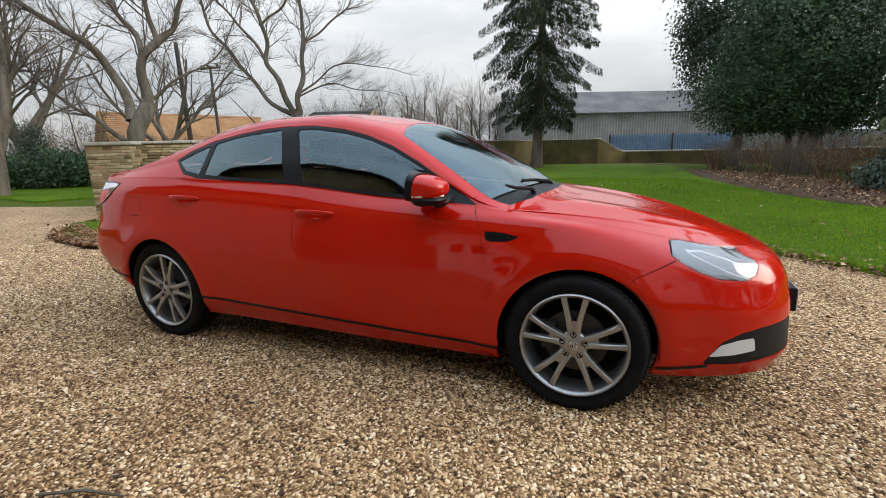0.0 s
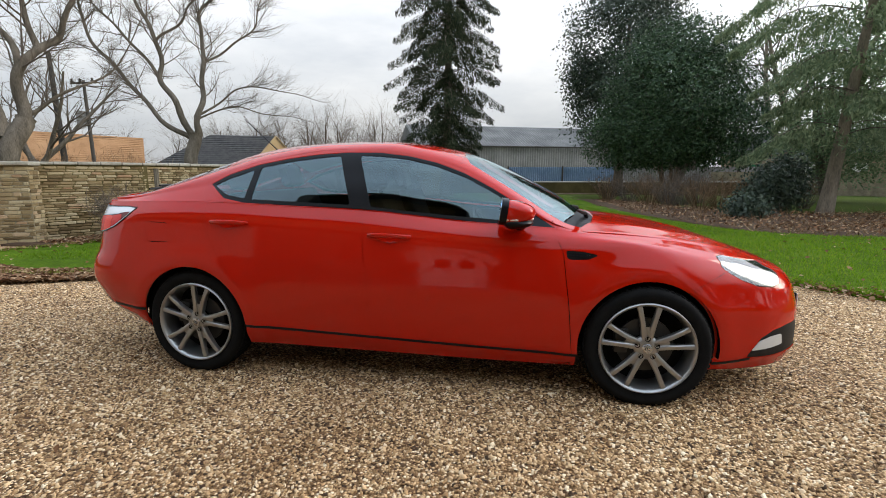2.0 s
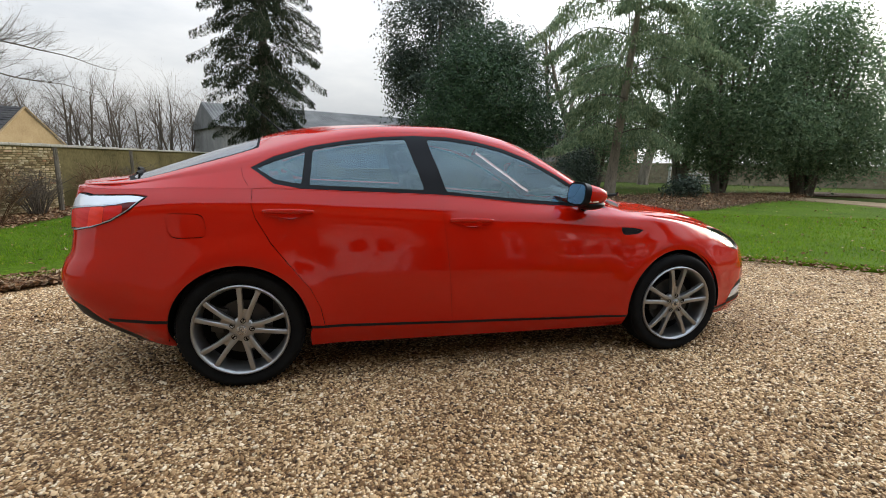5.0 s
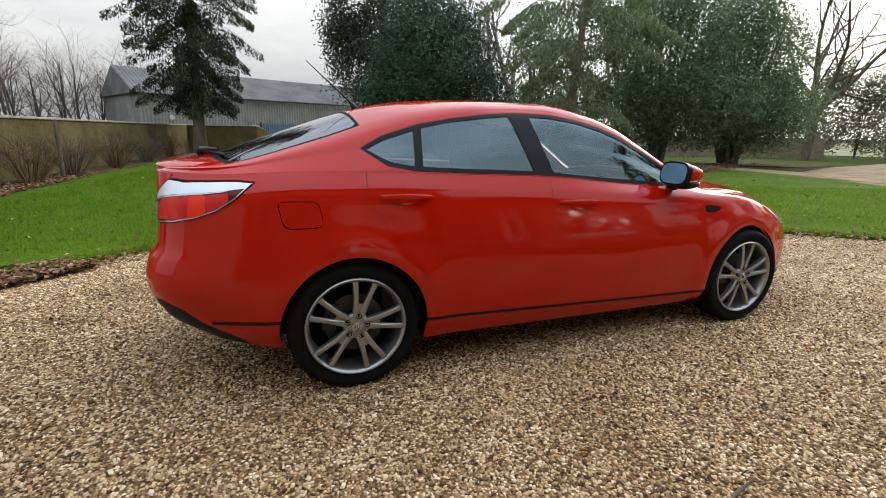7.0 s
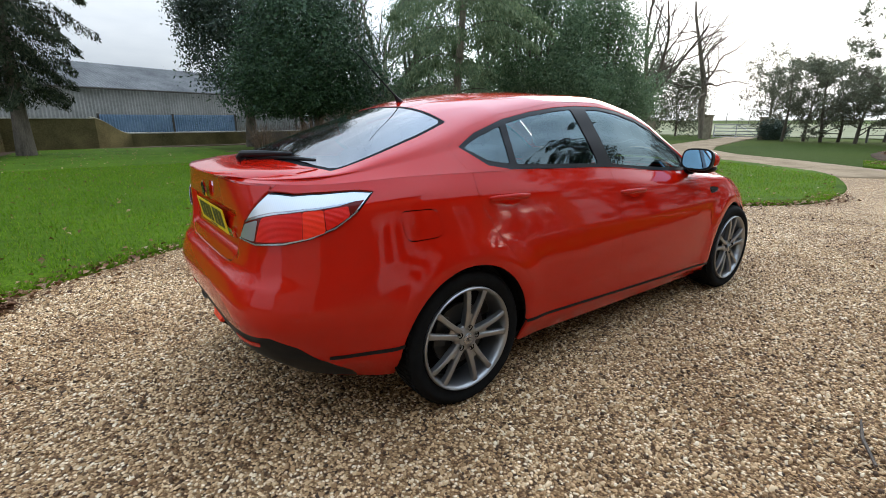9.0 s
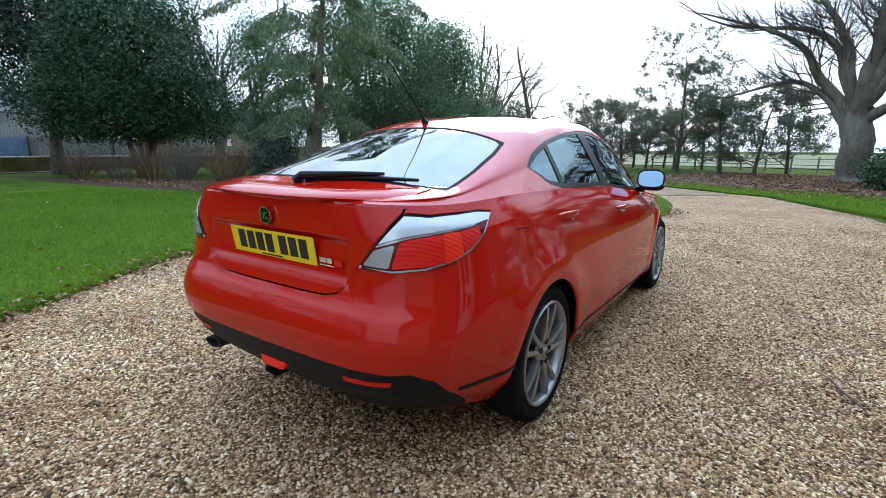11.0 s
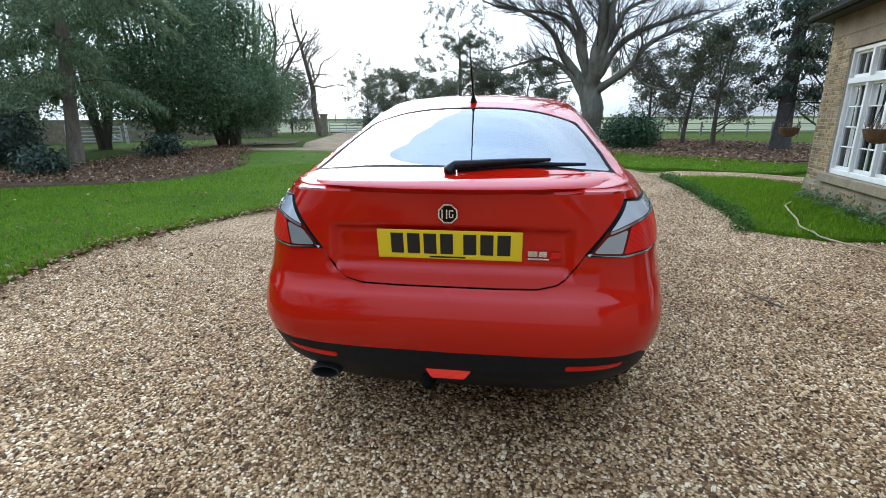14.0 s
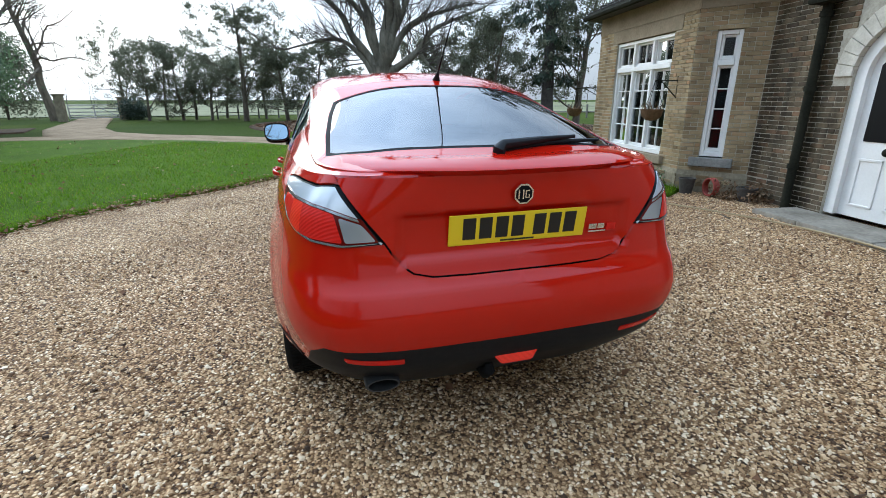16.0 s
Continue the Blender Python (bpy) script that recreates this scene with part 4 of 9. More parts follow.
    part("indicator", bm, M_AMBER, mirror, smooth=True)


# wheels
def make_wheel():
    w = new("wheel")
    w["label"] = "grey five-twin-spoke alloy wheel with black tyre"
    bm = bmesh.new()
    R = 0.330
    lathe(bm, [(0.243, -0.020), (0.250, -0.012), (0.262, -0.004), (0.290, 0.004), (0.308, 0.002), (0.320, -0.010), (0.328, -0.028), (R, -0.05), (R, -0.16), (0.322, -0.195), (0.30, -0.21), (0.25, -0.20)], "Y", 72)
    for v_ in bm.verts:
        v_.co.y *= -1
    # tread blocks along the shoulder
    for i in range(72):
        a = 2 * math.pi * i / 72
        m = Matrix.Rotation(a, 4, "Y")
        box(bm, (-0.009, 0.022, R - 0.006), (0.009, 0.052, R + 0.003), 0, m)
        box(bm, (-0.009, 0.064, R - 0.006), (0.009, 0.145, R + 0.003), 0, m)
    tyre = part("tyre", bm, M_RUBBER, w, smooth=True, sharp=40)
    bm = bmesh.new()
    lathe(bm, [(0.205, -0.19), (0.228, -0.15), (0.222, -0.05), (0.232, -0.012), (0.240, 0.003), (0.247, 0.006), (0.252, 0.001), (0.252, -0.02)], "Y", 72)
    for v_ in bm.verts:
        v_.co.y *= -1
    for kq in range(5):
        a = radians(90 + 72 * kq)
        for sg in (-1, 1):
            rings = []
            for r, off, wd, yy, dp in ((0.045, 0.014, 0.0150, 0.012, 0.034), (0.090, 0.0195, 0.0145, 0.007, 0.034), (0.140, 0.029, 0.0130, 0.002, 0.032), (0.195, 0.0420, 0.0135, 0.000, 0.028), (0.225, 0.0495, 0.0150, 0.002, 0.026), (0.242, 0.0540, 0.0200, 0.005, 0.024)):
                ring = []
                for u, d in ((-1, dp), (-0.95, 0.004), (-0.6, 0.0), (0.6, 0.0), (0.95, 0.004), (1, dp)):
                    t = sg * off + u * wd
                    p = Vector((r * math.cos(a) - t * math.sin(a), yy + d, r * math.sin(a) + t * math.cos(a)))
                    ring.append(bm.verts.new(p))
                rings.append(ring)
            for r0, r1 in zip(rings, rings[1:]):
                for i in range(5):
                    bm.faces.new((r0[i], r0[i + 1], r1[i + 1], r1[i]))
        # web between the two spokes of a pair
        rings = []
        for r, wd, yy in ((0.045, 0.02, 0.018), (0.085, 0.016, 0.014), (0.118, 0.016, 0.015)):
            rings.append([bm.verts.new((r * math.cos(a) - t * math.sin(a), yy, r * math.sin(a) + t * math.cos(a))) for t in (-wd, 0, wd)])
        for r0, r1 in zip(rings, rings[1:]):
            for i in range(2):
                bm.faces.new((r0[i], r0[i + 1], r1[i + 1], r1[i]))
    lathe(bm, [(0.0005, 0.010), (0.034, 0.010), (0.056, 0.014), (0.066, 0.024), (0.066, 0.05)], "Y", 40)
    rim = part("rim", bm, M_ALLOY, w, smooth=True, sharp=40)
    bm = bmesh.new()
    lathe(bm, [(0.0005, 0.003), (0.022, 0.003), (0.027, 0.006), (0.027, 0.014)], "Y", 28)
    cap = part("centre_cap", bm, M_SILVER, rim, smooth=True)
    bm = bmesh.new()
    for x0, x1, z0, z1 in ((-0.012, -0.009, -0.008, 0.008), (-0.002, 0.001, -0.008, 0.008), (0.006, 0.012, -0.008, -0.005), (0.006, 0.012, 0.005, 0.008)):
        box(bm, (x0, 0.001, z0), (x1, 0.004, z1))
    part("cap_mark", bm, M_INK, rim)
    for kq in range(5):
        a = radians(90 + 72 * kq)
        bm = bmesh.new()
        lathe(bm, [(0.0005, 0.013), (0.011, 0.012), (0.0125, 0.009), (0.0145, 0.0065)], "Y", 14, (0.053 * math.cos(a), 0, 0.053 * math.sin(a)))
        part("wheel_bolt", bm, M_LINER, rim, smooth=True)
    bm = bmesh.new()
    lathe(bm, [(0.06, 0.075), (0.150, 0.075), (0.150, 0.095), (0.06, 0.095)], "Y", 48)
    box(bm, (-0.16, 0.055, -0.05), (-0.09, 0.11, 0.09), 0.01)
    part("brake_disc", bm, M_DARKMETAL, w, smooth=True)
    bm = bmesh.new()
    lathe(bm, [(0.0005, 0.13), (0.225, 0.13)], "Y", 40)
    part("hub_back", bm, M_LINER, w)
    return w


wheel = make_wheel()
wheel.parent = car
wheel.matrix_basis = pose(WX, -0.846, 0.327)
for x, y, rz in ((-WX, -0.846, 0), (WX, 0.846, 180), (-WX, 0.846, 180)):
    copy_thing(wheel, pose(x, y, 0.327, 0, 12 if x < 0 else 0, rz))

# plates: written marks stand as plain bars
def plate(name, m, material):
    bm = bmesh.new()
    box(bm, (-0.260, -0.0555, -0.004), (0.260, 0.0555, 0.0), 0.003)
    bmesh.ops.transform(bm, matrix=m, verts=bm.verts)
    p = part(name, bm, material, car, "number plate with plain dark bars")
    for x in (-0.187, -0.127, -0.067, -0.007, 0.076, 0.136, 0.196):
        bm = bmesh.new()
        box(bm, (x - 0.023, -0.035, 0.0), (x + 0.023, 0.043, 0.0012))
        bmesh.ops.transform(bm, matrix=m, verts=bm.verts)
        part("plate_mark", bm, M_INK, p)
    bm = bmesh.new()
    box(bm, (-0.07, -0.050, 0.0), (0.06, -0.044, 0.001))
    bmesh.ops.transform(bm, matrix=m, verts=bm.verts)
    part("plate_mark", bm, M_INK, p)


plate("rear_plate", Matrix.Translation((-2.212, 0, 0.890)) @ pose(0, 0, 0, 90 + 9, 0, -90), M_PLATE)
bm = bmesh.new()
box(bm, (2.300, -0.255, 0.410), (2.336, 0.255, 0.530), 0.006)
part("plate_holder", bm, M_BLACK, car)
plate("front_plate", Matrix.Translation((2.341, 0, 0.470)) @ pose(0, 0, 0, 90, 0, 90), M_WHITEPLATE)
# octagonal badge and side mark on the tailgate
bm = bmesh.new()
mb = Matrix.Translation((-2.226, 0, 1.008)) @ pose(0, 0, 0, 90 + 4, 0, -90)
octo = lambda r: [(r * math.cos(radians(22.5 + 45 * i)), r * math.sin(radians(22.5 + 45 * i))) for i in range(8)]
prism(bm, octo(0.037), 0.007, mb)
badge = part("badge", bm, M_CHROME, tailgate, "chrome eight-sided badge")
bm = bmesh.new()
prism(bm, octo(0.031), 0.0085, mb)
part("badge_field", bm, M_LINER, badge)
bm = bmesh.new()
for x0, x1, y0, y1 in ((-0.022, -0.017, -0.016, 0.016), (-0.006, -0.001, -0.016, 0.016), (0.004, 0.008, -0.014, 0.014), (0.008, 0.020, 0.010, 0.014), (0.008, 0.020, -0.014, -0.010), (0.016, 0.020, -0.012, 0.0)):
    box(bm, (x0, y0, 0.008), (x1, y1, 0.010), 0, mb)
part("badge_mark", bm, M_CHROME, badge)
bm = bmesh.new()
mt = Matrix.Translation((-2.205, -0.325, 0.855)) @ pose(0, 0, 0, 90 + 6, 0, -90)
for x0, x1, y0, y1 in ((-0.045, -0.012, 0.002, 0.022), (-0.008, 0.020, 0.002, 0.022), (-0.045, 0.028, -0.010, -0.004)):
    box(bm, (x0, y0, 0), (x1, y1, 0.004), 0.001, mt)
part("model_mark", bm, M_CHROME, tailgate)
bm = bmesh.new()
box(bm, (0.030, -0.006, 0), (0.070, 0.020, 0.004), 0.004, mt)
part("model_mark", bm, M_REDLENS, tailgate)

# spoiler lip along the tailgate
bm = bmesh.new()
rings = []
for q in np.linspace(-1, 1, 41):
    y = 0.575 * q
    x0, z0 = -1.99 + 0.075 * abs(q) ** 2.2, 1.128 - 0.004 * abs(q) ** 3
    tip = -2.246 + 0.17 * abs(q) ** 3.6
    zt = 1.098 + 0.010 * abs(q) ** 2 - 0.022 * abs(q) ** 6
    rings.append([bm.verts.new(p) for p in ((x0, y, z0), ((x0 + tip) / 2, y, (z0 + zt) / 2 + 0.008), (tip + 0.01, y, zt + 0.004), (tip, y, zt - 0.004), (tip + 0.012, y, zt - 0.014), (-2.19 + 0.12 * abs(q) ** 5, y, zt - 0.040), (-2.12 + 0.12 * abs(q) ** 5, y, zt - 0.055))])
for a, b in zip(rings, rings[1:]):
    for i in range(6):
        bm.faces.new((a[i], a[i + 1], b[i + 1], b[i]))
bm.faces.new(rings[0])
bm.faces.new(rings[-1][::-1])
part("spoiler", bm, M_PAINT, tailgate, "low red spoiler lip", True, 50)

# rear wiper
bm = bmesh.new()
tube(bm, [(-2.04, 0.015, 1.118), (-2.05, 0.015, 1.142), (-2.045, 0.0, 1.156), (-1.985, -0.20, 1.166), (-1.935, -0.36, 1.170)], [0.024, 0.025, 0.018, 0.012, 0.007], 10)
wip = part("rear_wiper", bm, M_BLACK, tailgate, "black rear wiper", True)
bm = bmesh.new()
tube(bm, [(-2.03, -0.01, 1.134), (-1.965, -0.24, 1.152), (-1.895, -0.50, 1.150)], [0.008, 0.012, 0.006], 8)
part("wiper_blade", bm, M_BLACK, wip, smooth=True)
# front wipers
for y0 in (0.15, -0.38):
    bm = bmesh.new()
    tube(bm, [(1.06, y0, 0.985), (1.05, y0 - 0.02, 1.012), (1.005, y0 - 0.22, 1.035), (0.975, y0 - 0.27 if y0 < 0 else y0 - 0.45, 1.05)], [0.014, 0.012, 0.009, 0.006], 8)
    part("front_wiper", bm, M_BLACK, car, smooth=True)
# roof aerial
bm = bmesh.new()
tube(bm, [(-1.16, 0, 1.392), (-1.185, 0, 1.42), (-1.20, 0, 1.44)], [0.026, 0.014, 0.006], 12)
aer = part("aerial", bm, M_BLACK, car, "black whip aerial on the roof", True)
bm = bmesh.new()
tube(bm, [(-1.195, 0, 1.435), (-1.30, 0, 1.53), (-1.45, 0, 1.665)], [0.0045, 0.0035, 0.0025], 8)
part("whip", bm, M_BLACK, aer, smooth=True)
# exhaust, tow eye, rear fog lamp
bm = bmesh.new()
r = lathe(bm, [(0.030, 0.0), (0.034, 0.0), (0.036, 0.01), (0.036, 0.16), (0.030, 0.16)], "X", 24, closed=True)
bmesh.ops.transform(bm, matrix=Matrix.Translation((-2.215, 0.50, 0.348)) @ Matrix.Diagonal((1, 1.75, 0.72, 1)), verts=bm.verts)
part("exhaust_tip", bm, M_DARKMETAL, car, "oval exhaust tip", True)
bm = bmesh.new()
prism(bm, [(-0.108, 0.028), (0.108, 0.028), (0.062, -0.030), (-0.062, -0.030)], 0.02, Matrix.Translation((-2.221, 0, 0.399)) @ pose(0, 0, 0, 90 - 18, 0, -90))
bmesh.ops.bevel(bm, geom=bm.edges[:], offset=0.004, segments=2, affect="EDGES")
part("rear_fog_lamp", bm, M_REDLIT, car, "red rear fog lamp")
bm = bmesh.new()
tube(bm, [(-2.06, 0.09, 0.30), (-2.165, 0.09, 0.30), (-2.195, 0.09, 0.325), (-2.185, 0.09, 0.35)], [0.028, 0.028, 0.022, 0.018], 12)
part("tow_bar", bm, M_LINER, car, smooth=True)
# cabin
def seat(x, y, w):
    st = new("seat")
    st.parent = car
    bm = bmesh.new()
    box(bm, (x - 0.05, y - w, 0.48), (x + 0.46, y + w, 0.62), 0.05, seg=3)
    part("cushion", bm, M_SEAT, st, smooth=True)
    bm = bmesh.new()
    m = Matrix.Translation((x - 0.02, y, 0.58)) @ pose(0, 0, 0, 0, -20, 0)
    box(bm, (-0.13, -w, 0.0), (0.0, w, 0.60), 0.05, m, 3)
    part("backrest", bm, M_SEAT, st, smooth=True)
    hw = 0.13
    for yy in ((0,) if w < 0.4 else (-0.36, 0.36)):
        bm = bmesh.new()
        box(bm, (-0.11, yy - hw, 0.63), (-0.02, yy + hw, 0.80), 0.04, m, 3)
        tube(bm, [m @ Vector((-0.06, yy - 0.05, 0.56)), m @ Vector((-0.06, yy - 0.05, 0.68))], 0.006, 6)
        tube(bm, [m @ Vector((-0.06, yy + 0.05, 0.56)), m @ Vector((-0.06, yy + 0.05, 0.68))], 0.006, 6)
        part("headrest", bm, M_SEAT, st, smooth=True)
    return st


seat(0.02, -0.36, 0.25)
seat(0.02, 0.36, 0.25)
seat(-0.95, 0.0, 0.62)
bm = bmesh.new()
vs = box(bm, (0.55, -0.68, 0.62), (1.02, 0.68, 0.93), 0.06, seg=3)
box(bm, (0.50, -0.12, 0.42), (0.85, 0.12, 0.80), 0.03)
part("dashboard", bm, M_DASH, car, smooth=True)
bm = bmesh.new()
mw = Matrix.Translation((0.44, -0.36, 0.86)) @ pose(0, 0, 0, 0, 65, 0)
pts = [mw @ Vector((0.185 * math.cos(a), 0.185 * math.sin(a), 0)) for a in np.linspace(0, 2 * math.pi, 33)]
tube(bm, pts, 0.015, 8, False)
for a in (90, 210, 330):
    tube(bm, [mw @ Vector((0, 0, -0.02)), mw @ Vector((0.18 * math.cos(radians(a)), 0.18 * math.sin(radians(a)), 0))], 0.014, 6)
box(bm, (-0.06, -0.06, -0.03), (0.06, 0.06, 0.01), 0.02, mw)
part("steering_wheel", bm, M_DASH, car, smooth=True)
bm = bmesh.new()
box(bm, (-1.75, -0.70, 0.30), (1.0, 0.70, 0.34))
box(bm, (-1.80, -0.62, 0.34), (-1.25, 0.62, 0.86), 0.02)
part("cabin_floor", bm, M_SEAT, car)
for y in (-1, 1):
    bm = bmesh.new()
    box(bm, (-1.2, y * 0.715 - 0.02, 0.36), (0.80, y * 0.715 + 0.02, 0.955), 0.02)
    part("door_lining", bm, M_DASH, car)
cut("headlining", up, np.array([[0.26, 1.0], [0.33, 0.46], [0.0, 0.42], [-0.6, 0.40], [-1.2, 0.45], [-1.24, 0.52], [-1.24, 1.0]]), M_CARPET, car, side=0, lift=-0.03, scale=USC, step=0.08, flange=0)


# ---- materials of the place ----
GRAVEL_STOPS = [(0.0, (0.050, 0.028, 0.015)), (0.18, (0.21, 0.115, 0.052)), (0.5, (0.48, 0.298, 0.146)), (0.8, (0.71, 0.490, 0.272)), (1.0, (0.92, 0.77, 0.55))]
M_GRAVEL = mat("gravel", (0.3, 0.22, 0.15), 0.85, 0, 0.25)
k = Nodes(M_GRAVEL)
v = k.coords("Object")
cell = k.n.new("ShaderNodeTexVoronoi")
cell.inputs["Scale"].default_value = 74
k.l.new(v, cell.inputs["Vector"])
sep = k.n.new("ShaderNodeSeparateColor")
k.l.new(cell.outputs["Color"], sep.inputs["Color"])
stone = k.ramp(sep.outputs["Red"], GRAVEL_STOPS)
patchy = k.ramp(k.noise(v, 0.9, 5), [(0.30, (0.76, 0.70, 0.64)), (0.60, (1.15, 1.15, 1.15))])
stone = k.mix(1.0, stone, patchy, "MULTIPLY")
# shade between the stones, put into the colour towards each cell's edge
gap_shade = k.ramp(cell.outputs["Distance"], [(0.34, (1, 1, 1)), (0.66, (0.34, 0.28, 0.22))])
k.color(k.mix(1.0, stone, gap_shade, "MULTIPLY"))
k.bump(k.math("SUBTRACT", 1.0, cell.outputs["Distance"]), 0.9, 0.012)
M_STONES = mat("gravel_stones", (0.4, 0.28, 0.16), 0.8, 0, 0.25)
k = Nodes(M_STONES)
v = k.coords("Object")
c = k.mix(0.35, k.ramp(k.island(), GRAVEL_STOPS), k.ramp(k.noise(v, 60, 4), [(0.3, (0.3, 0.3, 0.3)), (0.7, (1, 1, 1))]), "MULTIPLY")
k.color(k.mix(1.0, c, k.ramp(k.noise(v, 0.9, 5), [(0.30, (0.76, 0.70, 0.64)), (0.60, (1.12, 1.12, 1.12))]), "MULTIPLY"))

M_DRIVE = grainy("beige_drive", (0.17, 0.115, 0.066), (0.36, 0.262, 0.165), 1.1, 0.95, 0.9, 0.03, 30, spec=0.08)
M_LAWN = mat("mown_grass", (0.05, 0.13, 0.015), 0.9, 0, 0.06)
k = Nodes(M_LAWN)
v = k.coords("Object")
s1, s2 = k.noise(v, 0.7, 5), k.noise(v, 26, 5, 0.7)
c = k.ramp(s2, [(0.3, (0.030, 0.056, 0.003)), (0.52, (0.064, 0.116, 0.006)), (0.75, (0.110, 0.175, 0.011))])
k.color(k.mix(1.0, c, k.ramp(k.math("ADD", k.math("MULTIPLY", s1, 0.6), k.math("MULTIPLY", k.noise(v, 5.0, 4), 0.4)), [(0.36, (0.62, 0.66, 0.5)), (0.64, (1.2, 1.14, 0.9))]), "MULTIPLY"))
k.bump(s2, 0.8, 0.03)
M_BLADE = leaf_mat("grass_blade", [(0.0, (0.058, 0.125, 0.006)), (0.5, (0.112, 0.215, 0.010)), (0.85, (0.17, 0.28, 0.018)), (1.0, (0.24, 0.22, 0.04))], 0.7, 0.78, 0.08)
M_ROUGHGRASS = mat("rough_grass", (0.06, 0.1, 0.02), 0.95, 0, 0.02)
k = Nodes(M_ROUGHGRASS)
v = k.coords("Object")
c = k.ramp(k.noise(v, 14, 6, 0.7), [(0.3, (0.026, 0.044, 0.009)), (0.55, (0.054, 0.080, 0.017)), (0.8, (0.11, 0.105, 0.042))])
far = k.ramp(k.noise(v, 0.035, 4), [(0.4, (0.8, 0.8, 0.8)), (0.62, (1.3, 1.15, 0.9))])
k.color(k.mix(1.0, c, far, "MULTIPLY"))
k.bump(k.noise(v, 20, 4), 0.6, 0.04)
M_SOIL = grainy("leafy_soil", (0.028, 0.017, 0.010), (0.105, 0.062, 0.036), 6, 0.95, 0.8, 0.03, 45, spec=0.15)
M_DRYLEAF = leaf_mat("fallen_leaf", [(0.0, (0.07, 0.030, 0.014)), (0.4, (0.17, 0.080, 0.036)), (0.75, (0.27, 0.155, 0.08)), (1.0, (0.40, 0.29, 0.18))], 0.7, 0.1, 0.2)
M_BARK = grainy("bark", (0.060, 0.050, 0.038), (0.18, 0.15, 0.115), 5, 0.95, 0.9, 0.03, 40, spec=0.15, stretch=(1, 1, 0.25))
M_OAKBARK = grainy("oak_bark", (0.11, 0.105, 0.085), (0.30, 0.275, 0.215), 5, 0.95, 0.9, 0.03, 40, spec=0.15, stretch=(1, 1, 0.25))
M_PALEBARK = grainy("pale_bark", (0.10, 0.083, 0.064), (0.29, 0.24, 0.18), 4, 0.9, 0.7, 0.03, 30, spec=0.15, stretch=(1, 1, 0.3))
M_TWIG = grainy("twig", (0.060, 0.050, 0.040), (0.155, 0.125, 0.10), 9, 0.95, 0.3, 0.01, 50, spec=0.1)
# twig colour paled to stand in for haze over distant crowns
M_HAZYTWIG = grainy("hazed_twig", (0.085, 0.072, 0.062), (0.17, 0.145, 0.125), 4, 0.95, 0.2, 0.01, 30, spec=0.1)
M_HOLLY = leaf_mat("holly_leaf", [(0.0, (0.016, 0.036, 0.015)), (0.5, (0.036, 0.074, 0.030)), (0.85, (0.062, 0.110, 0.046)), (1.0, (0.10, 0.14, 0.07))], 0.5, 0.2, 0.25)
M_DARKLEAF = leaf_mat("dark_evergreen", [(0.0, (0.020, 0.034, 0.022)), (0.6, (0.045, 0.068, 0.042)), (1.0, (0.085, 0.110, 0.070))], 0.45, 0.3, 0.4)
# distance haze is put into these leaves as a paler colour
M_HAZYLEAF = leaf_mat("hazed_evergreen", [(0.0, (0.085, 0.094, 0.062)), (0.6, (0.155, 0.162, 0.108)), (1.0, (0.23, 0.23, 0.16))], 0.6, 0.78, 0.2)
M_NEEDLE = leaf_mat("spruce_needle", [(0.0, (0.018, 0.024, 0.014)), (0.6, (0.036, 0.046, 0.025)), (1.0, (0.075, 0.082, 0.045))], 0.8, 0.06, 0.05)
# cedar needles lightened: haze and flare are put into the colour
M_CEDAR = leaf_mat("cedar_needle", [(0.0, (0.11, 0.155, 0.080)), (0.6, (0.19, 0.245, 0.130)), (1.0, (0.30, 0.35, 0.20))], 0.6, 0.6, 0.2)
M_BOX = leaf_mat("box_leaf", [(0.0, (0.035, 0.075, 0.014)), (0.6, (0.075, 0.15, 0.028)), (1.0, (0.13, 0.21, 0.05))], 0.6, 0.35, 0.15)
# yew needles likewise raised in tone for the haze over them
M_YEW = leaf_mat("yew_needle", [(0.0, (0.066, 0.112, 0.056)), (0.6, (0.135, 0.200, 0.098)), (1.0, (0.22, 0.285, 0.155))], 0.5, 0.55, 0.3)
M_BRACKEN = leaf_mat("dead_bracken", [(0.0, (0.06, 0.032, 0.016)), (0.5, (0.15, 0.090, 0.048)), (1.0, (0.29, 0.20, 0.125))], 0.85, 0.15, 0.1)
WALL_STOPS = [(0.0, (0.13, 0.090, 0.045)), (0.3, (0.27, 0.195, 0.102)), (0.65, (0.38, 0.295, 0.168)), (0.92, (0.48, 0.395, 0.25)), (1.0, (0.36, 0.19, 0.105))]
M_RUBBLE = by_island("wall_stone", WALL_STOPS, 0.92, 14, 0.15, 0.6)
M_RUBBLE_PIECE = by_island("wall_stone_piece", WALL_STOPS, 0.92, 14, 0.15, 0.6, random=True)
M_MORTAR = grainy("old_mortar", (0.15, 0.125, 0.085), (0.33, 0.28, 0.19), 3, 0.95, 0.6, 0.02, 30, spec=0.1)
M_LIME = grainy("lime_mortar", (0.30, 0.27, 0.21), (0.50, 0.46, 0.37), 5, 0.95, 0.4, 0.01, 40, spec=0.1)
M_MOSSWALL = grainy("mossy_render", (0.055, 0.045, 0.018), (0.17, 0.135, 0.06), 0.9, 0.95, 0.6, 0.03, 14, spec=0.1)
M_COPING = grainy("pale_coping", (0.22, 0.20, 0.16), (0.40, 0.37, 0.30), 4, 0.9, 0.4, 0.01, 30, spec=0.2)
M_SLATE = grainy("dark_slate", (0.028, 0.027, 0.027), (0.075, 0.070, 0.066), 3, 0.8, 0.4, 0.01, 18, spec=0.3)
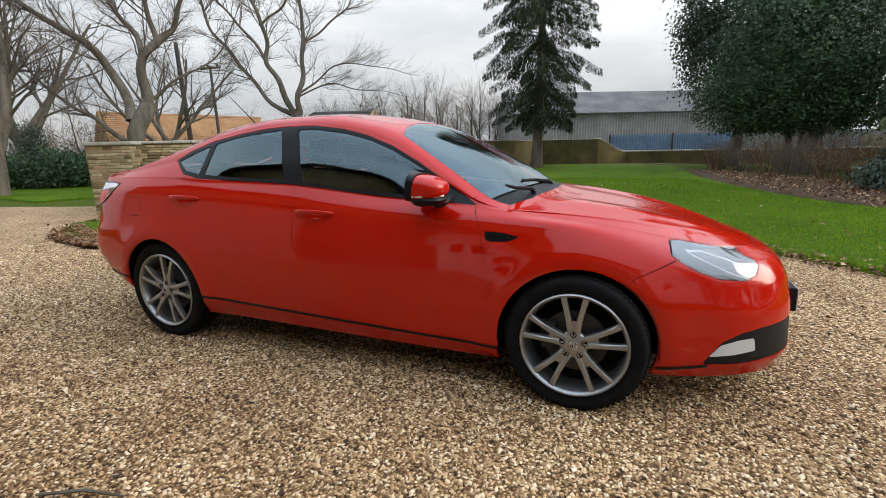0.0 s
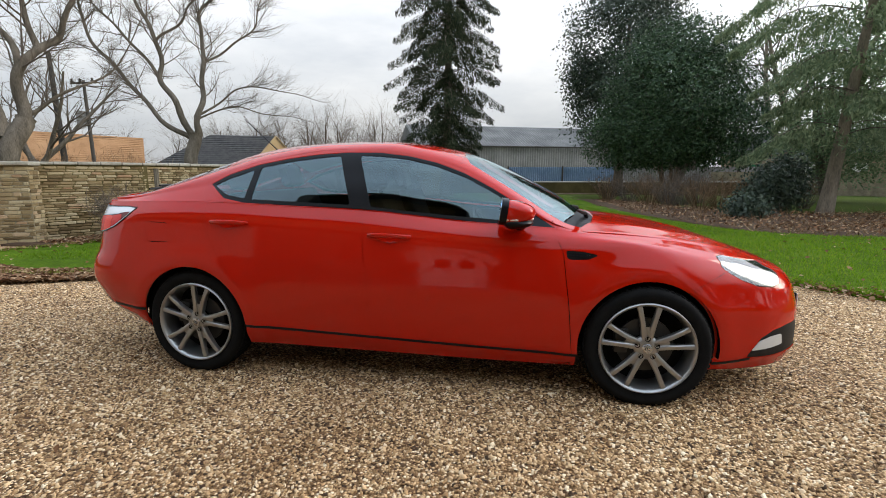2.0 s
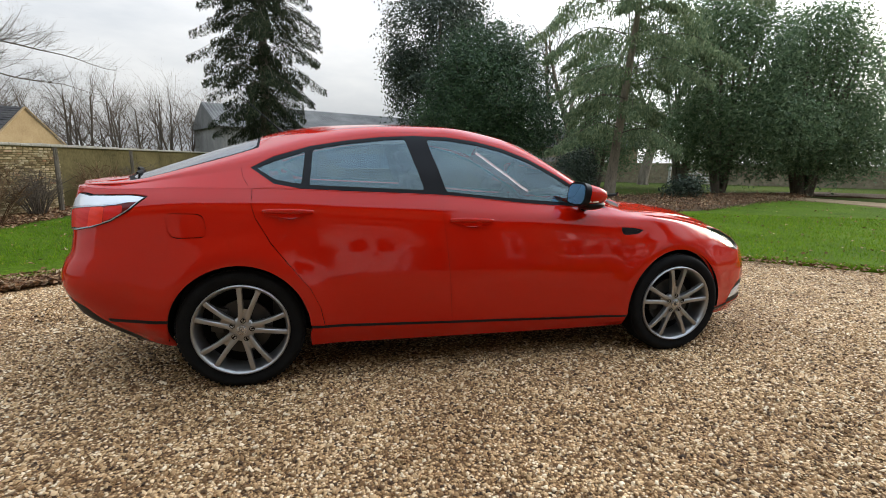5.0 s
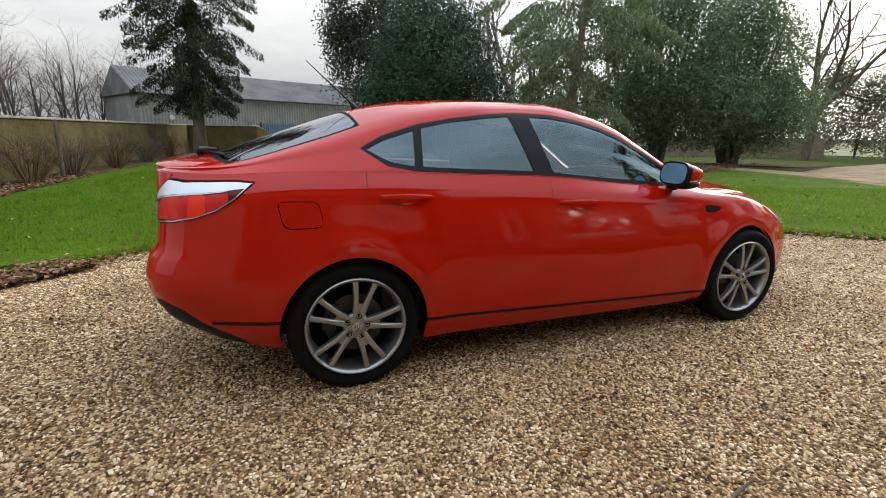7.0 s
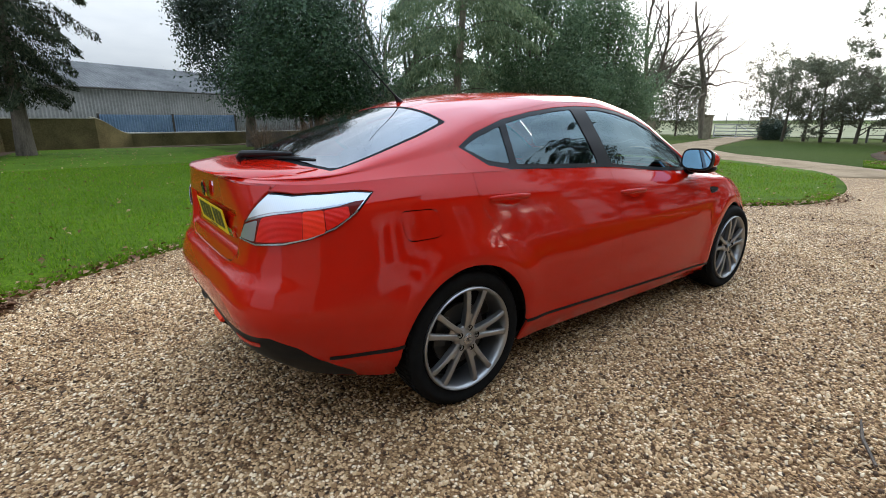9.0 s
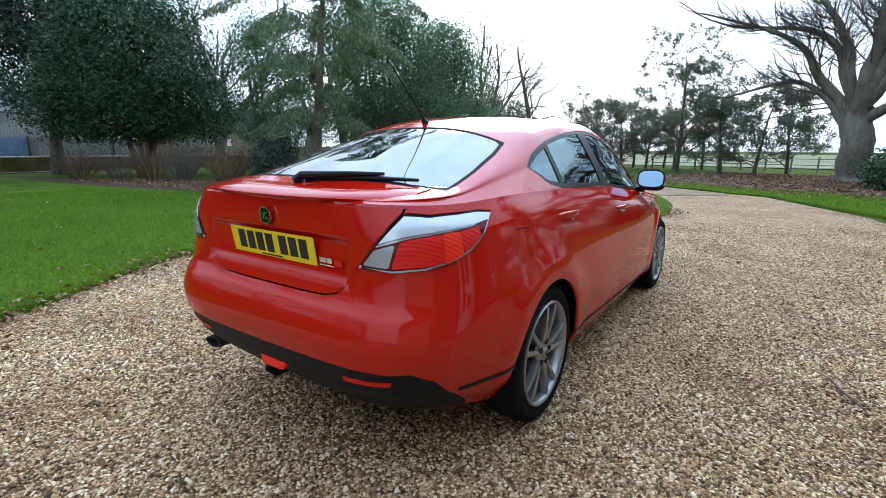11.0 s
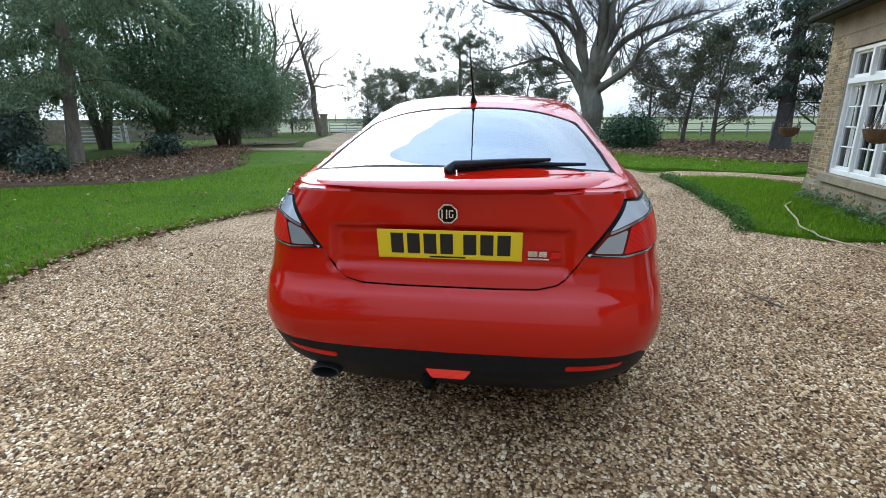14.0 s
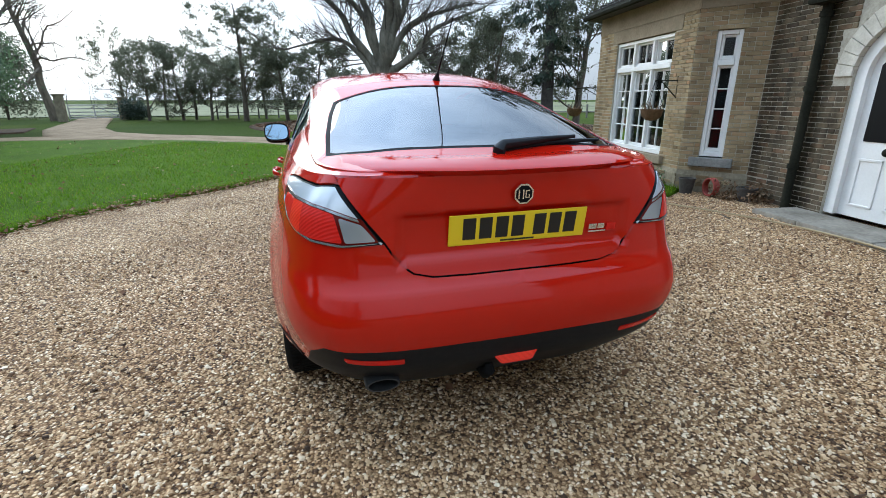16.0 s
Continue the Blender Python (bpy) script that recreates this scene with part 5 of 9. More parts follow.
M_CORRUGATED = grainy("weathered_sheet", (0.15, 0.145, 0.135), (0.27, 0.26, 0.245), 0.6, 0.85, 0.2, 0.01, 6, spec=0.2)
M_ROOFSHEET = grainy("grey_roof_sheet", (0.09, 0.088, 0.085), (0.19, 0.185, 0.175), 0.5, 0.85, 0.2, 0.01, 5, spec=0.2)
M_BLUESHEET = grainy("blue_sheet", (0.10, 0.16, 0.25), (0.19, 0.26, 0.36), 1.2, 0.7, 0.2, 0.01, 8, spec=0.3)
M_ORANGE = grainy("orange_brick_far", (0.20, 0.105, 0.05), (0.33, 0.185, 0.095), 0.7, 0.95, 0.3, 0.02, 10, spec=0.1)
M_YELLOWSTONE = grainy("yellow_stone_far", (0.29, 0.20, 0.105), (0.44, 0.32, 0.18), 1.2, 0.95, 0.4, 0.02, 12, spec=0.1)
M_CREAM = grainy("cream_render", (0.42, 0.40, 0.36), (0.55, 0.53, 0.48), 1.0, 0.9, 0.2, 0.01, 10, spec=0.2)
M_GREENBOX = grainy("green_painted_steel", (0.01, 0.16, 0.06), (0.02, 0.24, 0.09), 1.0, 0.6, 0.1, 0.01, 10)
M_GREYWOOD = grainy("grey_weathered_wood", (0.11, 0.10, 0.085), (0.24, 0.22, 0.19), 6, 0.9, 0.4, 0.005, 60, stretch=(1, 1, 0.2))
M_PALEWOOD = grainy("pale_gate_wood", (0.38, 0.36, 0.33), (0.62, 0.60, 0.56), 6, 0.85, 0.3, 0.005, 60)
M_POLE = grainy("dark_pole", (0.035, 0.03, 0.026), (0.08, 0.07, 0.06), 6, 0.9, 0.3, 0.01, 40)
BRICK_STOPS = [(0.0, (0.20, 0.140, 0.078)), (0.2, (0.27, 0.195, 0.108)), (0.6, (0.34, 0.252, 0.142)), (0.85, (0.40, 0.305, 0.182)), (1.0, (0.33, 0.195, 0.10))]
M_BRICK = by_island("buff_brick", BRICK_STOPS, 0.9, 30, 0.2, 0.5)
M_BRICK_PIECE = by_island("buff_brick_piece", BRICK_STOPS, 0.9, 30, 0.2, 0.5, random=True)
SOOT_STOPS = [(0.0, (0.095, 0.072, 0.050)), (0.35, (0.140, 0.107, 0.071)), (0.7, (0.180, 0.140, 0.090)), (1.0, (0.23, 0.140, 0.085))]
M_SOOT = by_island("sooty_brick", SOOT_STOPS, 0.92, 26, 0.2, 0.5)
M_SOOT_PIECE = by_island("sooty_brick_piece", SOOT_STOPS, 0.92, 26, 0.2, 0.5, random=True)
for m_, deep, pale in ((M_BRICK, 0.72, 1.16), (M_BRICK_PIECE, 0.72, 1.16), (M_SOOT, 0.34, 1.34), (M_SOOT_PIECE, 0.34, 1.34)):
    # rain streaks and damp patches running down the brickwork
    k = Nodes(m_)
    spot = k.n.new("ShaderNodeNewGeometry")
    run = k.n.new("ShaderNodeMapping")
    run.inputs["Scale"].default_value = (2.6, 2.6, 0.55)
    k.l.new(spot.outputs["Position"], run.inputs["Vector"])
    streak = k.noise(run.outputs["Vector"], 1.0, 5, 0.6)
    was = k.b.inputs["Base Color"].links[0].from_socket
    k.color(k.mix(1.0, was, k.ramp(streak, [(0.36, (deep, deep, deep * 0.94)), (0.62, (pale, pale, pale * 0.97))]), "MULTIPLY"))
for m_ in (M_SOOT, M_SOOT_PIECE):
    # damp, mossy stains from a leaking gutter at the pipe; darker in the corner
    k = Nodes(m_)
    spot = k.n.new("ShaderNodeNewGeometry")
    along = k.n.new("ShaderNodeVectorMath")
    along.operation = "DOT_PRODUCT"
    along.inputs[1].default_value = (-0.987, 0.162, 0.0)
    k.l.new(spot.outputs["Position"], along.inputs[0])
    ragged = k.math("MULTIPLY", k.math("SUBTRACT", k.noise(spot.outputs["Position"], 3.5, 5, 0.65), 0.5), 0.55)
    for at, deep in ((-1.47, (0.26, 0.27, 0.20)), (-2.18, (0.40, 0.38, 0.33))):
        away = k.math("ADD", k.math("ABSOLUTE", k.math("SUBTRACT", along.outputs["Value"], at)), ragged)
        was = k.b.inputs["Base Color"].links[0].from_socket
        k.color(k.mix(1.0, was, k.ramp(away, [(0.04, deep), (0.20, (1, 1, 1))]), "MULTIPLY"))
M_WHITEWASH = grainy("flaking_whitewash", (0.44, 0.40, 0.32), (0.66, 0.62, 0.53), 7, 0.9, 0.5, 0.006, 45, spec=0.15)
M_STONE = grainy("dressed_stone", (0.20, 0.155, 0.10), (0.33, 0.27, 0.185), 3, 0.9, 0.4, 0.01, 30, spec=0.2)
M_GREYSTONE = grainy("grey_stone", (0.17, 0.165, 0.15), (0.30, 0.29, 0.265), 5, 0.9, 0.4, 0.01, 40, spec=0.2)
M_SLAB = grainy("stone_slab", (0.15, 0.13, 0.10), (0.32, 0.285, 0.23), 2.5, 0.9, 0.5, 0.01, 25, spec=0.2)
M_WHITE = grainy("white_gloss_paint", (0.71, 0.695, 0.655), (0.80, 0.785, 0.745), 4, 0.4, 0.1, 0.003, 40, spec=0.5)
M_PANE = glass_mat("house_window_glass", (0.55, 0.6, 0.62), ior=1.5)
# the room's dimness is put into a near-black colour
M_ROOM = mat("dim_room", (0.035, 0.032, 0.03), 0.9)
M_IRON = grainy("mossy_iron", (0.010, 0.011, 0.008), (0.030, 0.030, 0.020), 5, 0.9, 0.3, 0.004, 40, spec=0.08)
M_COIR = grainy("coir_basket", (0.085, 0.048, 0.024), (0.19, 0.115, 0.06), 20, 0.95, 0.8, 0.01, 120)
M_HOSE = mat("yellow_brown_hose", (0.33, 0.25, 0.13), 0.5)
M_TERRA = grainy("red_plastic_pot", (0.20, 0.03, 0.02), (0.32, 0.06, 0.04), 10, 0.6, 0.2, 0.005, 60)
M_BLUEBAG = grainy("blue_plastic", (0.01, 0.06, 0.26), (0.03, 0.12, 0.42), 12, 0.4, 0.5, 0.02, 40)


# ---- ground ----
def soft(a, w=2.0):
    return w * np.log1p(np.exp(np.clip(np.asarray(a, float) / w, -30, 30)))


def gz(x, y):
    """The lie of the land: level by the house, falling gently past the lawn."""
    z = -0.012 * soft(np.asarray(y, float) - 5) - 0.006 * soft(np.asarray(x, float) - 7)
    return np.maximum(z, -1.2)


def land(name, outline, off, step, material, label, category="ground", skirt=0.08, kind="structure", bumpy=0.0):
    lp = dense(outline, step)
    lo, hi = lp.min(0), lp.max(0)
    gx, gy = np.meshgrid(np.arange(lo[0], hi[0], step), np.arange(lo[1], hi[1], step), indexing="ij")
    grid = np.stack([gx.ravel(), gy.ravel()], 1) + step * 0.37
    grid = grid[inside(lp, grid)]
    pts = [tuple(p) for p in lp] + [tuple(g) for g in grid]
    edges = [(i, (i + 1) % len(lp)) for i in range(len(lp))]
    v2, _, faces, _, _, _ = delaunay_2d_cdt([Vector(p) for p in pts], edges, [], 0, 1e-6)
    V = np.array([tuple(v) for v in v2])
    tri = np.array([f for f in faces if len(f) == 3])
    tri = tri[inside(lp, V[tri].mean(1))]
    z = gz(V[:, 0], V[:, 1]) + off
    if bumpy:
        z = z + bumpy * np.array([noise.noise(Vector((x * 0.8, y * 0.8, 3.1))) + 0.5 * noise.noise(Vector((x * 2.3, y * 2.3, 1.7))) for x, y in V])
    P = np.column_stack([V, z])
    a = np.cross(P[tri[:, 1]] - P[tri[:, 0]], P[tri[:, 2]] - P[tri[:, 0]])[:, 2] < 0
    tri[a] = tri[a][:, ::-1]
    fs = [tuple(t) for t in tri]
    verts = list(P)
    if skirt:
        n = len(lp)
        o = len(verts)
        verts += [P[i] - [0, 0, skirt] for i in range(n)]
        area = 0.5 * (lp[:, 0] * np.roll(lp[:, 1], -1) - np.roll(lp[:, 0], -1) * lp[:, 1]).sum()
        for i in range(n):
            j = (i + 1) % n
            f = (i, o + i, o + j, j)
            fs.append(f if area > 0 else f[::-1])
    ob = mesh_ob(name, verts, fs, material)
    return tagged(ob, label, category, kind=kind)


def smooth_loop(pts, n=6):
    """A closed Catmull-Rom curve through points."""
    p = np.asarray(pts, float)
    a, b, c, d = np.roll(p, 1, 0), p, np.roll(p, -1, 0), np.roll(p, -2, 0)
    out = []
    for i in range(len(p)):
        for t in np.arange(n) / n:
            out.append(0.5 * (2 * b[i] + (c[i] - a[i]) * t + (2 * a[i] - 5 * b[i] + 4 * c[i] - d[i]) * t * t + (3 * b[i] - a[i] - 3 * c[i] + d[i]) * t**3))
    return np.array(out)


# one sheet to the horizon: fine near, coarse far
rr = np.r_[np.linspace(0, 60, 25), np.geomspace(70, 2500, 22)]
aa = np.linspace(0, 2 * math.pi, 73)[:-1]
gv = [(0.0, 0.0, float(gz(0, 0)) - 0.03)]
for r in rr[1:]:
    for a in aa:
        x, y = r * math.cos(a), r * math.sin(a)
        gv.append((x, y, float(gz(x, y)) - 0.03))
gf = [(0, 1 + i, 1 + (i + 1) % 72) for i in range(72)]
for j in range(len(rr) - 2):
    for i in range(72):
        a, b = 1 + j * 72 + i, 1 + j * 72 + (i + 1) % 72
        gf.append((a, a + 72, b + 72, b))
ground = mesh_ob("ground", gv, gf, M_ROUGHGRASS)
tagged(ground, "rough winter grass and fields to the horizon", "ground", kind="structure")

court_line = [(-17, -15), (-17, 1.5), (-13.2, 3.6), (-10.5, 4.4), (-8.0, 3.6), (-6.0, 2.6), (-4.4, 2.2), (-2.2, 3.6), (0, 4.6), (2.4, 4.0), (4.5, 2.4), (6.5, 0.9), (9.5, 1.6), (12.6, 3.0),
              (15.9, 3.4), (15.9, 1.7), (14.9, 0.4), (13.2, -1.7), (10.6, -2.8), (9.2, -3.4), (7.5, -3.6), (4.4, -3.42), (2.1, -3.05), (1.7, -3.7), (1.75, -4.3), (2.4, -5.3), (2.2, -9.0), (0, -15)]
court = land("gravel_court", court_line, 0.0, 0.45, M_GRAVEL, "pale brown gravel of a drive court", "gravel", bumpy=0.008)
drive_mid = np.array([(12.2, 0.4), (14.2, 1.9), (16.3, 4.4), (18.4, 7.2), (21.6, 9.8), (27, 12.0), (36, 14.6), (46, 17.4), (58, 21.0)])
tg = np.gradient(drive_mid, axis=0)
nn = np.stack([-tg[:, 1], tg[:, 0]], 1) / np.linalg.norm(tg, axis=1, keepdims=True)
land("driveway", np.vstack([drive_mid + 1.35 * nn, (drive_mid - 1.35 * nn)[::-1]]), 0.012, 0.6, M_DRIVE, "gravel driveway curving to a field gate", "driveway")
land("side_drive", [(16.3, 5.6), (17.1, 8.6), (17.6, 11.6), (17.9, 15.5), (20.3, 15.5), (19.9, 11.8), (19.9, 9.6), (18.8, 7.0)], 0.02, 0.6, M_DRIVE, "gravel drive branching off beside the yews", "driveway")
lawn_line = np.vstack([smooth_loop([(-7.7, 2.4), (-6.7, 1.45), (-5.4, 1.2), (-4.3, 1.6), (-3.5, 2.1), (-2.8, 2.65), (-1.9, 3.25), (-0.7, 3.95), (0.4, 4.15), (1.3, 3.95), (2.5, 3.5), (3.3, 2.85), (4.0, 2.05),
                                    (4.8, 1.35), (5.6, 0.65), (6.7, 0.05), (7.8, 0.05), (9.6, 0.35), (12.2, 1.35), (13.6, 2.8), (15.0, 4.7), (16.4, 7.6), (17.2, 11.2), (16.0, 11.7), (13, 10.0), (9, 7.7), (7, 7.3), (5.7, 7.7), (4.9, 9.0),
                                    (4.3, 11.5), (3.6, 18), (3.0, 30), (-1.5, 33), (-5.0, 32), (-5.6, 24), (-6.0, 16), (-6.3, 10), (-6.5, 5.6), (-7.3, 3.6)], 6)])
lawn = land("lawn", lawn_line, 0.035, 0.4, M_LAWN, "mown green lawn with scattered leaves", "lawn", bumpy=0.02)
land("wall_border", [(-8.4, 3.3), (-7.2, 3.4), (-6.4, 5.4), (-6.15, 10), (-5.9, 16), (-5.5, 24), (-4.9, 32.2), (-1.6, 33.0), (3, 33.6), (20, 36), (20, 38), (-1.6, 34.4), (-6.5, 34), (-7.8, 20), (-7.9, 8), (-8.6, 4.4)], 0.02, 0.7, M_SOIL, "brown earth border along the wall", "flower bed", bumpy=0.04)
land("shrub_bed", [(5.0, 8.8), (5.8, 7.55), (7.1, 7.15), (9.1, 7.55), (13.2, 9.8), (17.0, 11.6), (17.6, 15.8), (22.5, 15.6), (24.5, 13.2), (30, 15), (27, 19), (20, 17.6), (14.5, 15.9), (10.5, 14.2), (8.2, 14.6), (6.6, 18.5), (5.8, 23), (3.1, 24.5), (3.4, 18), (4.2, 11.6)], 0.030, 0.6, M_SOIL, "leaf-strewn earth under shrubs and trees", "shrub bed", bumpy=0.05)
land("leafy_ground", smooth_loop([(16.2, -1.4), (15.3, -4.5), (12.6, -7.2), (14, -14), (24, -16), (33, -10), (34, 1), (26, 3.2), (18, 1.0)], 5), 0.0, 0.9, M_SOIL, "brown leaf-covered ground under an oak", "ground", bumpy=0.04)
verge_line = [(9.3, -3.75), (10.7, -3.0), (13.3, -1.85), (14.95, 0.2), (16.0, 1.5), (18.4, 2.0), (18.2, 0.6), (16.6, -1.5), (15.4, -4.4), (12.8, -7.4), (9.6, -8.2), (8.4, -6.6), (9.25, -4.5)]
land("grass_verge", verge_line, 0.035, 0.4, M_LAWN, "mown grass verge with brown oak leaves", "grass", bumpy=0.02)
# the field's pale colour has distance haze mixed in
M_FIELD = grainy("haze_paled_field", (0.15, 0.155, 0.085), (0.27, 0.26, 0.16), 0.05, 0.95, 0.2, 0.05, 3, spec=0.02)
land("field", [(50, -70), (50, -20), (52, 10), (60, 24), (64, 60), (320, 300), (320, -330)], 0.06, 14.0, M_FIELD, "winter field beyond the garden fence, paled for haze", "field", skirt=0)
plot = land("grass_plot", [(7.35, -3.72), (4.4, -3.5), (2.05, -3.15), (1.75, -3.75), (1.72, -4.25), (2.2, -4.9), (4.0, -5.2), (5.6, -5.7), (7.3, -5.55), (7.6, -4.6)], 0.03, 0.3, M_LAWN, "small grass plot beside the house", "lawn", bumpy=0.02)
land("garden_path", [(7.5, -3.75), (8.2, -3.3), (9.0, -4.4), (8.7, -5.9), (7.0, -7.5), (6.3, -6.9), (7.5, -5.7), (7.75, -4.7)], 0.01, 0.4, M_GRAVEL, "narrow pale garden path", "path")


# ---- scatter ----
def chips(n, rng, size, flat=0.40):
    """n irregular stones: eight jittered corners each."""
    base = np.array([(x, y, z) for z in (-1, 1) for y in (-1, 1) for x in (-1, 1)], float) * 0.5
    quad = np.array([(4, 5, 7, 6), (0, 1, 5, 4), (2, 6, 7, 3), (0, 4, 6, 2), (1, 3, 7, 5)])
    V = base[None] + rng.uniform(-0.26, 0.26, (n, 8, 3))
    top = V[:, 4:, :2] * rng.uniform(0.45, 0.9, (n, 1, 1))
    V[:, 4:, :2] = top
    V *= (size * rng.uniform(0.6, 1.35, (n, 1)))[:, :, None] * np.stack([rng.uniform(0.8, 1.3, n), rng.uniform(0.65, 1.0, n), rng.uniform(0.45, 0.9, n) * flat / 0.62], 1)[:, None]
    a = rng.uniform(0, 2 * math.pi, n)
    c, s = np.cos(a)[:, None], np.sin(a)[:, None]
    x, y = V[..., 0].copy(), V[..., 1].copy()
    V[..., 0], V[..., 1] = c * x - s * y, s * x + c * y
    tx, ty = rng.normal(0, 0.34, (n, 1)), rng.normal(0, 0.34, (n, 1))
    V[..., 2] += V[..., 0] * tx + V[..., 1] * ty
    return V, quad


def quads_mesh(name, V, quad, material, smooth=False):
    """Many copies of one face pattern as one mesh."""
    n, kq = V.shape[0], V.shape[1]
    F = (quad[None] + (np.arange(n) * kq)[:, None, None]).reshape(-1, quad.shape[1])
    me = bpy.data.meshes.new(name)
    me.vertices.add(n * kq)
    me.vertices.foreach_set("co", V.reshape(-1).astype(np.float32))
    w = quad.shape[1]
    me.loops.add(F.size)
    me.loops.foreach_set("vertex_index", F.reshape(-1).astype(np.int32))
    me.polygons.add(len(F))
    me.polygons.foreach_set("loop_start", (np.arange(len(F)) * w).astype(np.int32))
    me.update(calc_edges=True)
    me.validate()
    if smooth:
        me.polygons.foreach_set("use_smooth", np.ones(len(F), bool))
    me.materials.append(material)
    return new(name, me)


rng = np.random.default_rng(7)
court_poly = dense(court_line, 0.5)
lawn_poly, plot_poly = lawn_line, np.array([(7.35, -3.72), (4.4, -3.5), (2.05, -3.15), (1.75, -3.75), (1.72, -4.25), (2.2, -4.9), (4.0, -5.2), (5.6, -5.7), (7.3, -5.55), (7.6, -4.6)])
# way of the eye over the court, for the finest stones
eye_way = np.array([(1.6, -3.0), (0.7, -3.4), (-0.4, -3.5), (-1.5, -3.2), (-2.4, -2.5), (-3.4, -1.5), (-3.7, -0.6), (-3.8, 0.1), (-3.65, 0.8)])


def near_eye(P):
    return np.sqrt(((P[:, None] - eye_way[None]) ** 2).sum(2)).min(1)


def stones(name, count, lo, hi, size, keep, label):
    P = np.column_stack([rng.uniform(lo[0], hi[0], count), rng.uniform(lo[1], hi[1], count)])
    P = P[keep(P)]
    P = P[inside(court_poly, P) & ~inside(lawn_poly, P) & ~inside(plot_poly, P)]
    V, quad = chips(len(P), rng, size)
    z = gz(P[:, 0], P[:, 1]) + rng.uniform(-0.002, 0.007, len(P))
    bm_ = 0.008 * np.array([noise.noise(Vector((x * 0.8, y * 0.8, 3.1))) + 0.5 * noise.noise(Vector((x * 2.3, y * 2.3, 1.7))) for x, y in P])
    V = V + np.column_stack([P, z + bm_])[:, None]
    ob = quads_mesh(name, V, quad, M_STONES)
    return tagged(ob, label, "gravel", kind="stuff")


def by_car(P):
    """The gravel in front of and behind the car, ragged at its edge."""
    x, y = P[:, 0] + rng.normal(0, 0.12, len(P)), P[:, 1] + rng.normal(0, 0.12, len(P))
    return ((x > -3.4) & (x < 3.5) & (y > -2.6) & (y < -0.55)) | ((x > -3.2) & (x < -1.7) & (y > -2.6) & (y < 2.3))


stones("gravel_stones", 148000, (-3.9, -3.1), (4.0, 2.9), 0.0130, by_car, "loose pale brown gravel stones")
stones("gravel_stones", 66000, (-6.5, -4.8), (7.5, 4.2), 0.0162, lambda P: ~by_car(P) & (near_eye(P) < 5.2) & ~((np.abs(P[:, 0]) < 1.9) & (np.abs(P[:, 1]) < 0.55)), "loose pale brown gravel stones")


# ---- plants ----
def turned(d, ang, rng):
    """A direction turned by ang degrees to a random side."""
    a = d.orthogonal().normalized()
    b = d.cross(a)
    t = rng.uniform(0, 2 * math.pi)
    return (d * math.cos(radians(ang)) + (a * math.cos(t) + b * math.sin(t)) * math.sin(radians(ang))).normalized()


def grow(rng, p, d, length, r, level, cfg, out):
    """A branch and its side branches, into out as (points, radii, level)."""
    n = max(1, int(cfg["seg"][level]))
    pts, rad = [p.copy()], [r]
    end_r = r * cfg["taper"][level]
    step = length / n
    for i in range(n):
        d = turned(d, abs(rng.normal(0, cfg["wander"][level])), rng)
        d = (d + Vector((0, 0, cfg["lift"][level]))).normalized()
        p = p + d * step
        pts.append(p.copy())
        rad.append(r + (end_r - r) * (i + 1) / n)
    out.append((pts, rad, level))
    if level + 1 >= cfg["levels"]:
        return
    kids = cfg["kids"][level]
    for j in range(kids):
        f = cfg["from"][level] + (1 - cfg["from"][level]) * (j + rng.uniform(0.1, 0.9)) / kids
        i = min(n - 1, int(f * n))
        q = pts[i].lerp(pts[i + 1], f * n - i if f * n - i < 1 else 1)
        rr_ = (rad[i] + rad[i + 1]) / 2
        base = (pts[i + 1] - pts[i]).normalized()
        kd = turned(base, cfg["angle"][level] * rng.uniform(0.7, 1.25), rng)
        if kd.z < cfg.get("minz", -0.25):
            kd.z = abs(kd.z) * 0.3
            kd.normalize()
        grow(rng, q, kd, length * cfg["ratio"][level] * rng.uniform(0.7, 1.2) * (1.15 - 0.4 * f), rr_ * cfg["thin"][level], level + 1, cfg, out)


def tubes_mesh(name, runs, material, sides):
    """Many tapered tubes as one mesh."""
    verts, faces = [], []
    for pts, rad, level in runs:
        kq = sides(level)
        ref, o = None, len(verts)
        for i, p in enumerate(pts):
            d = (pts[min(i + 1, len(pts) - 1)] - pts[max(i - 1, 0)]).normalized()
            if ref is None:
                ref = d.orthogonal().normalized()
            ref = (ref - d * ref.dot(d))
            ref = ref.normalized() if ref.length > 1e-6 else d.orthogonal().normalized()
            s = d.cross(ref)
            for j in range(kq):
                a = 2 * math.pi * j / kq
                q = p + rad[i] * (math.cos(a) * ref + math.sin(a) * s)
                verts.append((q.x, q.y, q.z))
        for i in range(len(pts) - 1):
            for j in range(kq):
                a, b = o + i * kq + j, o + i * kq + (j + 1) % kq
                faces.append((a, b, b + kq, a + kq))
    return mesh_ob(name, verts, faces, material)


